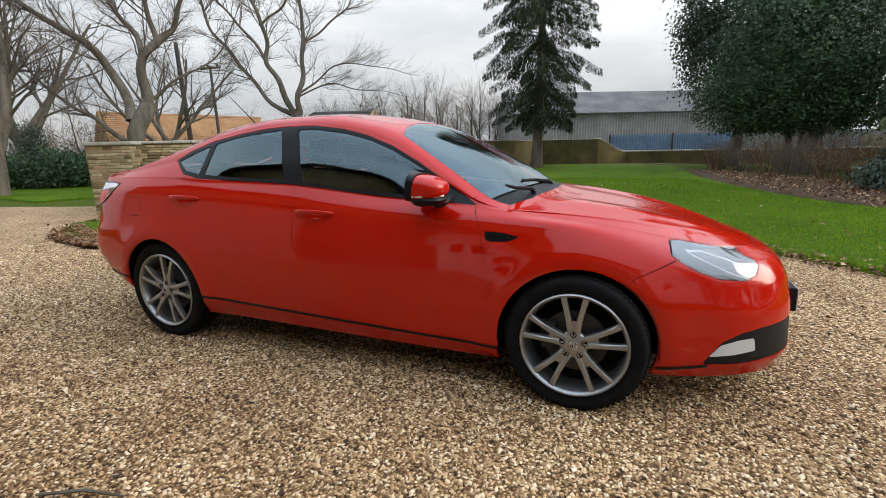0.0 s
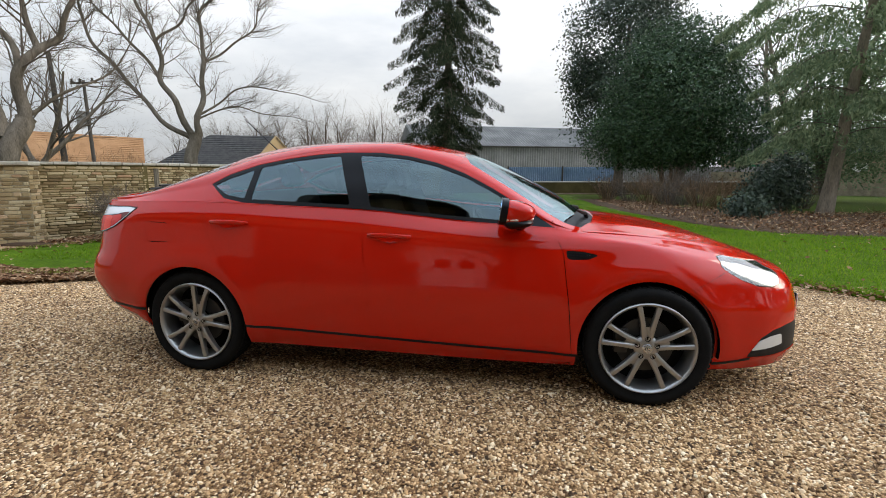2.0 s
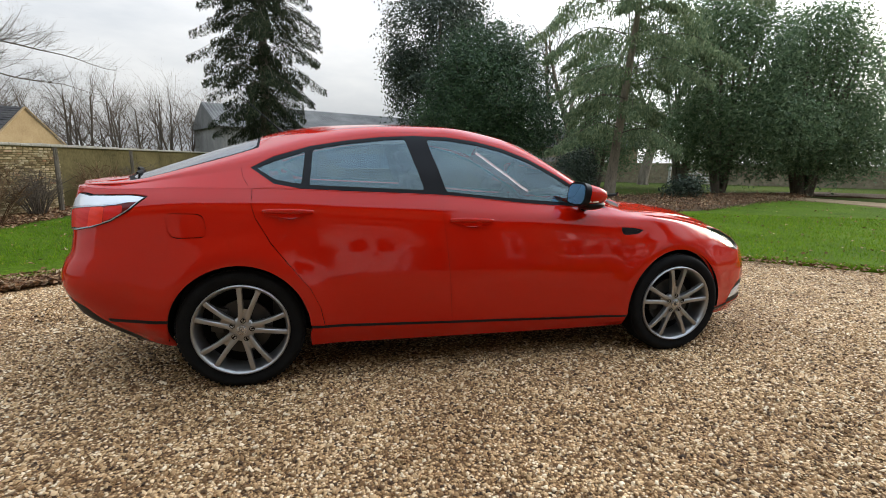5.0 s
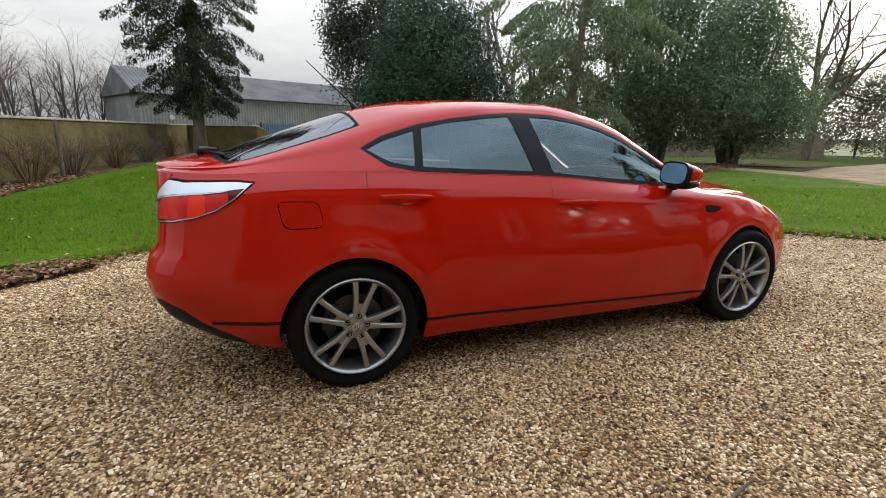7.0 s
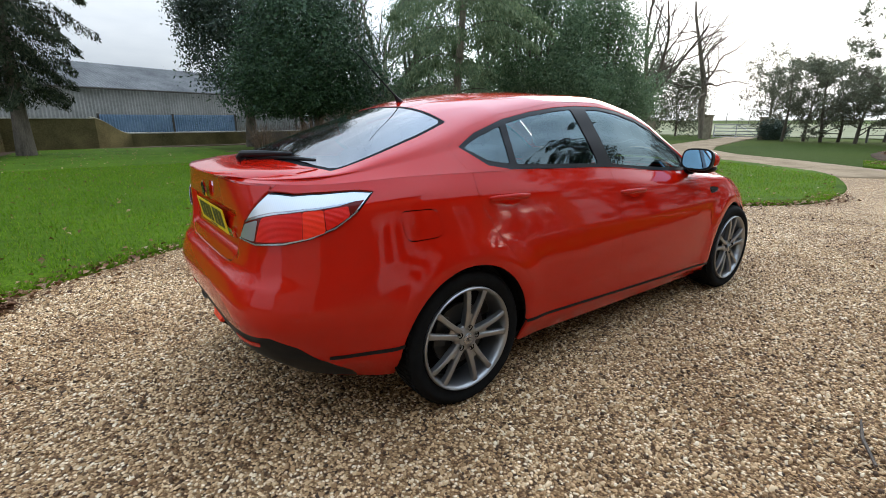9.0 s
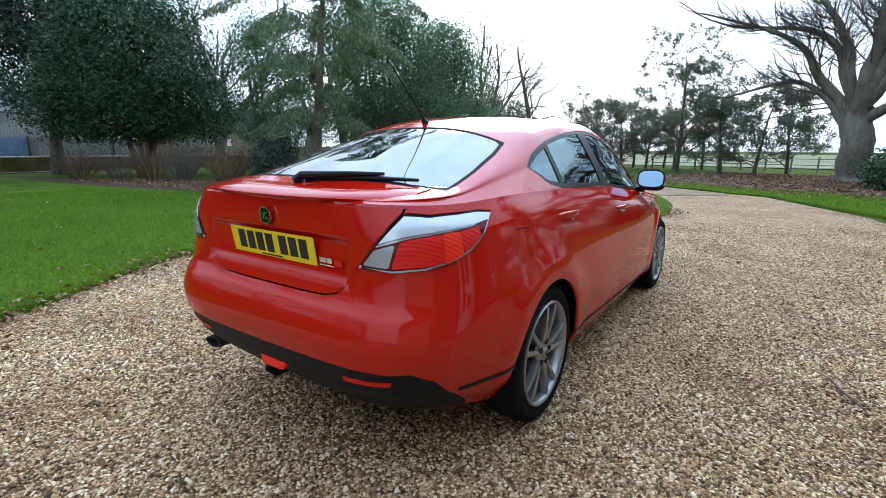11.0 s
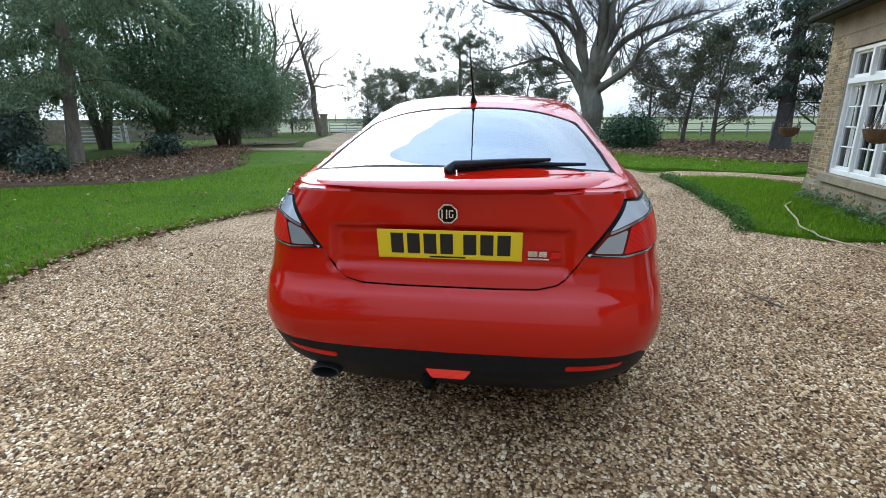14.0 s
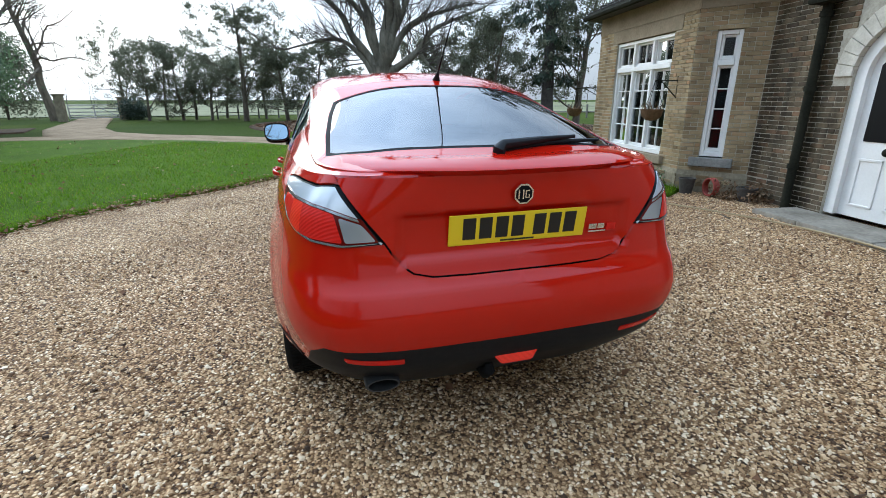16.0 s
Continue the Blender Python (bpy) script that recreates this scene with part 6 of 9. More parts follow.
SNAG = dict(levels=5, seg=[14, 8, 5, 4, 2], taper=[0.22, 0.25, 0.3, 0.35, 0.4], wander=[15, 24, 26, 26, 24], lift=[0.03, 0.02, 0.02, 0.0, 0.0],
            kids=[22, 8, 5, 3, 0], angle=[55, 50, 48, 45, 0], ratio=[0.40, 0.55, 0.5, 0.5, 0], thin=[0.40, 0.5, 0.55, 0.6, 0], **{"from": [0.32, 0.2, 0.2, 0.2, 0]})
FORK = dict(levels=6, seg=[4, 12, 8, 5, 3, 2], taper=[0.85, 0.16, 0.3, 0.3, 0.35, 0.4], wander=[3, 7, 13, 16, 18, 20], lift=[0.0, 0.05, 0.05, 0.04, 0.02, 0.0],
            kids=[4, 11, 7, 5, 5, 0], angle=[36, 46, 45, 42, 42, 0], ratio=[4.6, 0.34, 0.5, 0.5, 0.5, 0], thin=[0.55, 0.45, 0.5, 0.52, 0.6, 0], **{"from": [0.8, 0.18, 0.2, 0.2, 0.2, 0]}, minz=-0.05)
ASH = dict(levels=6, seg=[5, 8, 7, 5, 3, 2], taper=[0.75, 0.3, 0.3, 0.3, 0.35, 0.4], wander=[5, 8, 12, 15, 18, 20], lift=[0.05, 0.06, 0.06, 0.05, 0.04, 0.02],
           kids=[5, 8, 6, 5, 5, 0], angle=[38, 42, 42, 42, 42, 0], ratio=[2.7, 0.52, 0.5, 0.5, 0.5, 0], thin=[0.62, 0.5, 0.5, 0.52, 0.6, 0], **{"from": [0.55, 0.25, 0.25, 0.2, 0.2, 0]})
ASH_FAR = dict(ASH, levels=5, kids=[5, 8, 7, 6, 0], seg=[5, 8, 6, 4, 2])
SMALL = dict(levels=5, seg=[6, 6, 5, 3, 2], taper=[0.3, 0.3, 0.3, 0.35, 0.4], wander=[6, 12, 15, 18, 20], lift=[0.03, 0.06, 0.05, 0.03, 0.0],
             kids=[11, 7, 5, 4, 0], angle=[40, 40, 42, 45, 0], ratio=[0.5, 0.5, 0.5, 0.5, 0], thin=[0.45, 0.5, 0.55, 0.6, 0], **{"from": [0.25, 0.2, 0.2, 0.2, 0]})


def bare_tree(x, y, trunk, r, cfg, seed, label, lean=(0, 0), bark=None, twig=None, group=""):
    rng = random.Random(seed)
    rng.normal = rng.gauss
    out = []
    z = float(gz(x, y)) - 0.15
    grow(rng, Vector((0, 0, 0)), Vector((lean[0], lean[1], 1)).normalized(), trunk, r, 0, cfg, out)
    tree = empty("bare_tree", label, "tree", group, at=(x, y, z))
    # root flare
    flare = []
    for i in range(7):
        a = 2 * math.pi * i / 7 + 0.3
        flare.append(([Vector((1.05 * r * math.cos(a), 1.05 * r * math.sin(a), 0)), Vector((0.72 * r * math.cos(a), 0.72 * r * math.sin(a), 0.4 * r)), Vector((0.55 * r * math.cos(a), 0.55 * r * math.sin(a), 1.6 * r))], [0.30 * r, 0.36 * r, 0.36 * r], 0))
    tubes_mesh("trunk", [o for o in out if o[2] == 0] + flare, bark or M_BARK, lambda l: 14).parent = tree
    limbs = [o for o in out if o[2] == 1]
    for lb in limbs:
        tubes_mesh("limb", [lb], bark or M_BARK, lambda l: 9).parent = tree
    c = tubes_mesh("crown", [o for o in out if o[2] >= 2], twig or M_TWIG, lambda l: {2: 6, 3: 4}.get(l, 3))
    c.parent = tree
    return tree


def leaves_mesh(name, P, N, size, material, rng, fold=0.25, slim=0.5, parent=None, droop=0.0):
    """Pointed leaves of two faces each at places P facing N."""
    n = len(P)
    N = N / np.maximum(np.linalg.norm(N, axis=1, keepdims=True), 1e-9)
    t = rng.normal(0, 1, (n, 3))
    t[:, 2] -= droop
    t -= N * (t * N).sum(1, keepdims=True)
    t /= np.maximum(np.linalg.norm(t, axis=1, keepdims=True), 1e-9)
    s = np.cross(N, t)
    L = (size * rng.uniform(0.6, 1.3, n))[:, None]
    w = L * slim * 0.5
    V = np.stack([P - t * L * 0.5, P + s * w + N * w * fold, P + t * L * 0.5, P - s * w + N * w * fold], 1)
    ob = quads_mesh(name, V, np.array([(0, 1, 2), (0, 2, 3)]), material)
    if parent is not None:
        ob.parent = parent
    return ob


def blob_points(n, rng, centre, radii, seed, rough=0.35, hollow=0.55, floor=None):
    """Points in the outer part of a lumpy ball."""
    d = rng.normal(0, 1, (n, 3))
    d /= np.linalg.norm(d, axis=1, keepdims=True)
    lump = np.array([noise.noise(Vector(q * 1.7) + Vector((seed, 0, 0))) + 0.6 * noise.noise(Vector(q * 4.1) + Vector((0, seed, 0))) + 0.35 * noise.noise(Vector(q * 9.0) + Vector((0, 0, seed))) for q in d])
    r = (1 + rough * lump) * (hollow + (1 - hollow) * rng.uniform(0, 1, n) ** 0.5)
    P = np.asarray(centre) + d * r[:, None] * np.asarray(radii)
    if floor is not None:
        ok = P[:, 2] > floor
        P, d = P[ok], d[ok]
    return P, d


def stems(rng, n, base_r, height, spread, r):
    out = []
    for i in range(n):
        a = rng.uniform(0, 2 * math.pi)
        p = Vector((base_r * rng.uniform(0.1, 1) * math.cos(a), base_r * rng.uniform(0.1, 1) * math.sin(a), 0))
        q = Vector((spread * math.cos(a) * rng.uniform(0.4, 1), spread * math.sin(a) * rng.uniform(0.4, 1), height * rng.uniform(0.8, 1.1)))
        m = p.lerp(q, 0.5) + Vector((rng.uniform(-0.2, 0.2), rng.uniform(-0.2, 0.2), 0)) * height * 0.15
        out.append(([p, p.lerp(m, 0.5) + Vector((0, 0, 0.05)), m, m.lerp(q, 0.5), q], [r, r * 0.85, r * 0.7, r * 0.5, r * 0.25], 0))
    return out


def evergreen(name, x, y, blobs, n, leaf, material, seed, label, category="tree", trunk_r=0.16, trunks=5, spread=1.2, group="", slim=0.5, rough=0.35, hollow=0.55, droop=0.0, floor=0.35, clump=6):
    """Stems and a crown of leaf clumps; blobs: (dx, dy, z, rx, ry, rz)."""
    rng = np.random.default_rng(seed)
    pr = random.Random(seed)
    z = float(gz(x, y)) - 0.05
    tree = empty(name, label, category, group, at=(x, y, z))
    top = max(b[2] for b in blobs)
    tubes_mesh("trunk", stems(pr, trunks, trunk_r * 2.2, top, spread, trunk_r), M_BARK, lambda l: 8).parent = tree
    vol = np.array([b[3] * b[4] + b[3] * b[5] for b in blobs])
    Ps, Ns = [], []
    for i, b in enumerate(blobs):
        kq = int(n * vol[i] / vol.sum() / clump)
        P, d = blob_points(kq, rng, b[:3], b[3:], seed * 1.7 + i * 3.3, rough, hollow, floor)
        # leaves in small sprays round each point
        P = np.repeat(P, clump, 0) + rng.normal(0, leaf * 1.3, (len(P) * clump, 3))
        d = np.repeat(d, clump, 0) + rng.normal(0, 0.8, (len(d) * clump, 3))
        d[:, 2] += 0.35
        Ps.append(P)
        Ns.append(d)
    leaves_mesh("crown", np.vstack(Ps), np.vstack(Ns), np.full(sum(len(p) for p in Ps), leaf), material, rng, slim=slim, parent=tree, droop=droop)
    return tree


def spray_tree(name, x, y, height, first, width, r, whorls, per, material, seed, label, needle, density, sag, shape, lean=(0, 0), hang=0.35, bark=None, top_cut=1.0, flatness=0.3, spread=0.20):
    """A conifer: trunk, drooping boughs and hanging sprays of needles."""
    rng = np.random.default_rng(seed)
    pr = random.Random(seed)
    z = float(gz(x, y)) - 0.1
    tree = empty(name, label, "tree", at=(x, y, z))
    axis = Vector((lean[0], lean[1], 1))
    tubes_mesh("trunk", [([axis * (height * t) for t in np.linspace(0, 1, 12)], [r * (1.25 if i == 0 else 1) * (1 - 0.93 * i / 11) for i in range(12)], 0)], bark or M_BARK, lambda l: 12).parent = tree
    boughs, P, N = [], [], []
    for i in range(whorls):
        f = (i + 0.5) / whorls
        h = first + (height - first) * f
        if f > top_cut:
            break
        for j in range(per):
            a = 2 * math.pi * (j + 0.5 * (i % 2)) / per + pr.uniform(-0.35, 0.35)
            L = width * shape(f) * pr.choice((0.5, 0.75, 0.95, 1.0, 1.12)) * pr.uniform(0.9, 1.1)
            if L < 0.25:
                continue
            base = axis * (h + pr.uniform(-0.2, 0.2))
            pts = []
            for t in np.linspace(0, 1, 8):
                dz = 0.10 * L * math.sin(math.pi * min(1, t * 1.1)) - sag * L * t * t
                w = 0.06 * L * math.sin(3 * t + i)
                pts.append(base + Vector((math.cos(a) * L * t - math.sin(a) * w, math.sin(a) * L * t + math.cos(a) * w, dz)))
            boughs.append((pts, [0.035 * (0.4 + 0.6 * L / width) * (1 - 0.85 * q / 7) * (r / 0.3) ** 0.5 for q in range(8)], 1))
            m = int(density * L)
            t = rng.uniform(0.12, 1.0, m) ** 0.75
            base_pts = np.array([tuple(p) for p in pts])
            ii = np.clip((t * 7).astype(int), 0, 6)
            fr = (t * 7 - ii)[:, None]
            q = base_pts[ii] * (1 - fr) + base_pts[ii + 1] * fr
            side = np.array([-math.sin(a), math.cos(a), 0])
            off = rng.normal(0, 1, m) * spread * L * (1.15 - t) * 1.1
            q = q + off[:, None] * side
            q[:, 2] -= np.abs(off) * flatness + rng.uniform(0, 1, m) * hang * (0.4 + 0.6 * (1 - t))
            P.append(q)
            nn_ = rng.normal(0, 0.6, (m, 3))
            nn_ += np.array([math.cos(a), math.sin(a), 0.3])
            N.append(nn_)
    tubes_mesh("boughs_wood", boughs, M_TWIG, lambda l: 4).parent = tree
    P, N = np.vstack(P), np.vstack(N)
    leaves_mesh("crown", P, N, np.full(len(P), needle), material, rng, slim=0.30, parent=tree, droop=1.6)
    return tree


# big bare trees by the wall and behind it
def limbed_tree(x, y, right, runs, seed, label, bark, reach, per_metre, thick=1.0, twig=None):
    """A bare tree with its main limbs given as (thickness at start and end, (sideways, height) points); the first run is the trunk."""
    rng = random.Random(seed)
    rng.normal = rng.gauss
    side, ahead = Vector((right[0], right[1], 0)).normalized(), Vector((-right[1], right[0], 0)).normalized()
    deep = lambda u, h: 1.1 * math.sin(0.55 * u + 0.25 * h + seed) - 1.1 * math.sin(seed) + 0.16 * math.sin(2.3 * h + 1.7 * u)
    place = lambda u, h: side * (u + 0.07 * math.sin(3.1 * h + seed)) + ahead * deep(u, h) + Vector((0, 0, h))
    cfg = dict(FORK, levels=5, kids=[0, 0, 10, 6, 0], seg=[1, 1, 5, 3, 1], wander=[3, 7, 11, 16, 18], lift=[0, 0, 0.06, 0.05, 0.03], ratio=[0, 0, 0.5, 0.5, 0], angle=[0, 0, 42, 42, 0])
    tree = empty("bare_tree", label, "tree", at=(x, y, float(gz(x, y)) - 0.15))
    twigs = []
    for i, (r0, r1, pts) in enumerate(runs):
        p = np.asarray(pts, float)
        ext = np.vstack([2 * p[0] - p[1], p, 2 * p[-1] - p[-2]])
        line = []
        for j in range(1, len(p)):
            q0, q1, q2, q3 = ext[j - 1], ext[j], ext[j + 1], ext[j + 2]
            for t in np.arange(6) / 6:
                line.append(0.5 * (2 * q1 + (q2 - q0) * t + (2 * q0 - 5 * q1 + 4 * q2 - q3) * t * t + (3 * q1 - q0 - 3 * q2 + q3) * t**3))
        line.append(p[-1])
        way = [place(u, h) for u, h in line]
        n = len(way) - 1
        rad = [thick * (r0 + (r1 - r0) * (j / n) ** 0.8) * (1 + 0.09 * math.sin(2.9 * j + i) * rng.random()) for j in range(n + 1)]
        if i == 0:
            rad[0] *= 1.35
            rad[1] *= 1.12
        tubes_mesh("trunk" if i == 0 else "limb", [(way, rad, 0)], bark, lambda l: 12).parent = tree
        if i == 0:
            continue
        long = sum((b_ - a_).length for a_, b_ in zip(way, way[1:]))
        for j in range(int(long * per_metre)):
            f = 0.18 + 0.82 * rng.random() ** 0.75
            m = min(n - 1, int(f * n))
            d = turned((way[m + 1] - way[m]).normalized(), rng.uniform(28, 62), rng)
            if d.z < -0.1:
                d.z *= -0.5
            size = reach * rng.uniform(0.45, 1.15) * (1.1 - 0.5 * f)
            grow(rng, way[m], d.normalized(), size, min(0.45 * rad[m], 0.010 + 0.011 * size), 2, cfg, twigs)
        grow(rng, way[-1], (way[-1] - way[-2]).normalized(), reach * 1.1, rad[-1], 2, cfg, twigs)
    tubes_mesh("crown", twigs, twig or M_TWIG, lambda l: {2: 5, 3: 3}.get(l, 3)).parent = tree
    return tree


limbed_tree(-14.6, 8.4, (0.94, 0.289), [
    (0.44, 0.36, [(0.0, 0.0), (0.05, 1.4), (0.15, 2.6), (0.2, 3.1)]),
    (0.24, 0.08, [(-0.1, 2.5), (-0.6, 3.9), (-1.26, 4.9), (-2.0, 5.45), (-2.7, 5.95), (-3.9, 6.8), (-4.6, 8.2)]),
    (0.27, 0.08, [(0.2, 2.9), (0.2, 4.1), (0.26, 4.75), (0.5, 5.35), (0.96, 5.85), (1.2, 6.75), (1.4, 8.4)]),
    (0.15, 0.06, [(0.22, 4.6), (-0.05, 5.4), (-0.5, 6.05), (-1.0, 6.8), (-1.6, 7.9), (-1.9, 9.2)]),
    (0.15, 0.06, [(0.45, 5.25), (0.2, 6.2), (0.05, 7.3), (0.3, 8.8)]),
    (0.14, 0.05, [(-0.1, 1.7), (-0.7, 2.15), (-1.45, 2.7), (-2.4, 3.05), (-3.6, 3.9), (-4.8, 5.0)]),
    (0.10, 0.03, [(0.25, 3.2), (0.9, 3.7), (1.7, 4.4), (2.5, 5.3)])],
    11, "large bare tree with spreading limbs behind the wall", M_BARK, 2.0, 4.6, 0.70)
bare_tree(-17.5, 5.6, 2.4, 0.30, ASH_FAR, 15, "bare tree by the garden hedge", (0.08, 0.05))
bare_tree(-25.0, 10.5, 2.6, 0.30, ASH_FAR, 21, "bare tree beyond the garden wall")
bare_tree(-22.5, 15.5, 2.2, 0.26, ASH_FAR, 27, "bare tree beyond the garden wall")
limbed_tree(-17.0, 19.8, (0.985, 0.173), [
    (0.50, 0.42, [(0.05, 0.0), (0.0, 1.6), (-0.05, 2.9), (0.1, 3.75)]),
    (0.20, 0.06, [(-0.15, 3.45), (-1.7, 4.4), (-3.86, 6.85), (-5.6, 8.85), (-5.95, 10.9), (-6.4, 12.4)]),
    (0.25, 0.06, [(-0.1, 3.6), (-0.7, 5.3), (-1.4, 6.55), (-1.45, 8.35), (-2.3, 10.0), (-2.8, 11.6), (-3.0, 13.2)]),
    (0.13, 0.04, [(-1.4, 6.5), (-2.9, 8.35), (-4.5, 10.0), (-5.1, 11.2)]),
    (0.10, 0.04, [(-1.45, 8.3), (-0.5, 9.7), (0.15, 11.2), (0.4, 12.6)]),
    (0.24, 0.06, [(0.3, 3.5), (0.45, 5.6), (0.46, 7.75), (0.2, 9.7), (0.8, 11.5), (1.0, 13.0)]),
    (0.09, 0.03, [(0.45, 4.6), (1.4, 5.6), (2.6, 6.35), (4.5, 6.1)]),
    (0.07, 0.02, [(0.42, 4.4), (1.7, 5.2), (3.2, 4.85), (4.8, 4.75)]),
    (0.09, 0.03, [(0.46, 7.4), (2.3, 9.1), (3.2, 10.3), (3.6, 11.6)])],
    4, "bare tree with three spreading limbs", M_BARK, 2.3, 4.2, 0.72)
limbed_tree(27.0, -4.6, (-0.113, -0.994), [
    (0.68, 0.60, [(0.4, 0.0), (0.3, 1.4), (0.2, 2.6), (0.1, 3.6)]),
    (0.24, 0.06, [(-0.1, 2.7), (-1.2, 4.1), (-2.4, 5.0), (-4.7, 4.5)]),
    (0.30, 0.05, [(0.0, 3.0), (-1.7, 5.4), (-3.0, 7.1), (-6.6, 8.6)]),
    (0.28, 0.06, [(0.0, 3.3), (-0.9, 6.0), (-2.1, 7.3), (-5.5, 7.9)]),
    (0.26, 0.06, [(0.0, 3.6), (-0.8, 6.8), (-1.7, 8.2), (-3.6, 11.2)]),
    (0.46, 0.10, [(0.1, 3.0), (0.4, 5.6), (0.5, 7.6), (-0.1, 9.8), (-0.2, 12.4)]),
    (0.30, 0.08, [(0.4, 3.9), (0.9, 6.0), (1.0, 8.4), (1.4, 11.5)]),
    (0.18, 0.05, [(0.7, 5.0), (1.5, 6.8), (2.6, 7.5), (4.6, 8.3)]),
    (0.28, 0.05, [(0.2, 2.8), (2.1, 4.3), (3.2, 5.5), (6.2, 6.8)]),
    (0.26, 0.05, [(0.1, 3.3), (1.6, 5.5), (3.3, 6.3), (5.4, 6.9)]),
    (0.12, 0.04, [(2.0, 4.3), (2.9, 3.3), (4.6, 2.8)])],
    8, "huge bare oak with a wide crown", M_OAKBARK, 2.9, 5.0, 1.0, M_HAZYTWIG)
# pale bark and twigs carry the haze on this far tree
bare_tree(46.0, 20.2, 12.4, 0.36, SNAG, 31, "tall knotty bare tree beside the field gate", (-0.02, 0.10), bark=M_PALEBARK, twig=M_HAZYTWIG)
bare_tree(17.5, 33.5, 4.2, 0.48, ASH_FAR, 35, "tall bare tree behind the evergreens", bark=M_PALEBARK)
bare_tree(24.0, 31.0, 4.2, 0.42, ASH_FAR, 36, "tall bare tree behind the evergreens", bark=M_PALEBARK)
bare_tree(40.0, 23.0, 4.2, 0.40, ASH_FAR, 37, "bare tree beyond the yews")


# far woods: one joined mass
def far_woods(name, spots, label, seed, kids=(10, 6, 3, 0)):
    runs, rng = [], random.Random(seed)
    rng.normal = rng.gauss
    cfg = dict(SMALL, levels=4, seg=[4, 3, 2, 1], kids=kids, wander=[5, 12, 16, 18], angle=[44, 44, 45, 0], ratio=[0.66, 0.55, 0.52, 0], lift=[0.0, 0.03, 0.02, 0.0], **{"from": [0.22, 0.2, 0.2, 0]})
    for x, y, h in spots:
        out = []
        grow(rng, Vector((0, 0, 0)), Vector((0, 0, 1)), h * 0.78, 0.017 * h, 0, cfg, out)
        o = Vector((x, y, float(gz(x, y)) - 0.2))
        runs += [([p + o for p in pts], rad, lv) for pts, rad, lv in out]
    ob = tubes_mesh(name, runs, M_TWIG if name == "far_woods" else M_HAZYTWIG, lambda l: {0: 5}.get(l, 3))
    return tagged(ob, label, "trees", kind="stuff")


rw = random.Random(3)
spots = []
for i in range(56):
    b = radians(98 + 27 * i / 55 + rw.uniform(-0.6, 0.6))
    d = rw.uniform(60, 76)
    spots.append((d * math.cos(b), -3 + d * math.sin(b), rw.uniform(6.0, 10.8)))
for i in range(10):
    b = radians(126 + 34 * i / 9)
    d = rw.uniform(60, 75)
    spots.append((d * math.cos(b), -3 + d * math.sin(b), rw.uniform(7, 10)))
for i in range(8):
    b = radians(76 + 16 * i / 7)
    d = rw.uniform(84, 95)
    spots.append((d * math.cos(b), -3 + d * math.sin(b), rw.uniform(8, 10.5)))
far_woods("far_woods", spots, "distant bare woodland on the skyline", 5, (12, 7, 4, 0))
spots = []
for i in range(30):
    b = radians(-34 + 64 * i / 29 + rw.uniform(-0.8, 0.8))
    d = rw.uniform(230, 290)
    spots.append((d * math.cos(b), d * math.sin(b), rw.uniform(7, 13)))
far_woods("far_tree_line", spots, "hazy line of trees beyond the field", 6, (7, 4, 3, 0))

# spruce on the lawn
spray_tree("spruce_tree", -4.6, 26.9, 20.0, 2.8, 4.1, 0.33, 26, 8, M_NEEDLE, 41, "old spruce with ragged drooping boughs on the lawn", 0.19, 165, 0.24,
           lambda f: (0.60 + 1.2 * f if f < 0.22 else 0.86 * ((1 - f) / 0.78) ** 0.5 + 0.03), (0.02, 0.01), 0.85, M_BARK, spread=0.13, flatness=0.6)
# holly group
evergreen("holly_tree", 8.4, 25.0, [(0, 0, 5.0, 4.0, 3.8, 4.0), (-1.2, 0.6, 3.4, 3.0, 3.0, 2.4), (1.8, -0.4, 3.6, 2.8, 2.8, 2.5), (0.3, 0, 7.4, 2.7, 2.6, 2.2)], 88000, 0.160, M_HOLLY, 51, "large round glossy holly tree", trunks=9, trunk_r=0.11, spread=2.2, floor=1.9)
evergreen("dark_evergreen_tree", 6.4, 31.0, [(0, 0, 9.5, 3.4, 3.2, 4.4), (-0.8, 0, 6.5, 2.6, 2.6, 3.0), (1.2, 0, 12.5, 2.6, 2.4, 3.0), (-2.2, 0.2, 8.0, 1.5, 1.5, 1.2), (2.5, 0.5, 5.0, 2.6, 2.6, 2.6)], 42000, 0.21, M_DARKLEAF, 52, "tall dark evergreen tree behind the holly", trunks=2, trunk_r=0.3, spread=0.6, rough=0.5, floor=2.0)
# cedar with level tiers
spray_tree("cedar_tree", 10.3, 14.2, 12.5, 2.2, 4.8, 0.22, 9, 5, M_CEDAR, 61, "grey-green cedar with tiered drooping boughs", 0.18, 320, 0.26,
           lambda f: 0.55 + 0.75 * f if f < 0.4 else 0.95 - 0.7 * (f - 0.4), (0.07, -0.04), 0.62, M_PALEBARK, spread=0.17)
# shrubs under and beside it
for x, y, rx, hz, n, sd in ((9.0, 15.2, 0.8, 1.3, 4200, 71), (9.9, 16.4, 0.9, 1.7, 5200, 73), (12.9, 13.0, 0.6, 0.7, 2600, 74), (6.9, 11.8, 0.45, 0.5, 2000, 75)):
    evergreen("evergreen_shrub", x, y, [(0, 0, hz * 0.55, rx, rx, hz * 0.55), (0.3 * rx, 0, hz * 0.8, rx * 0.6, rx * 0.6, hz * 0.4)], n, 0.13, M_DARKLEAF, sd, "dark evergreen shrub in the leafy bed", "shrub", 0.04, 4, rx * 0.5, "shrubs in the bed", floor=0.05)
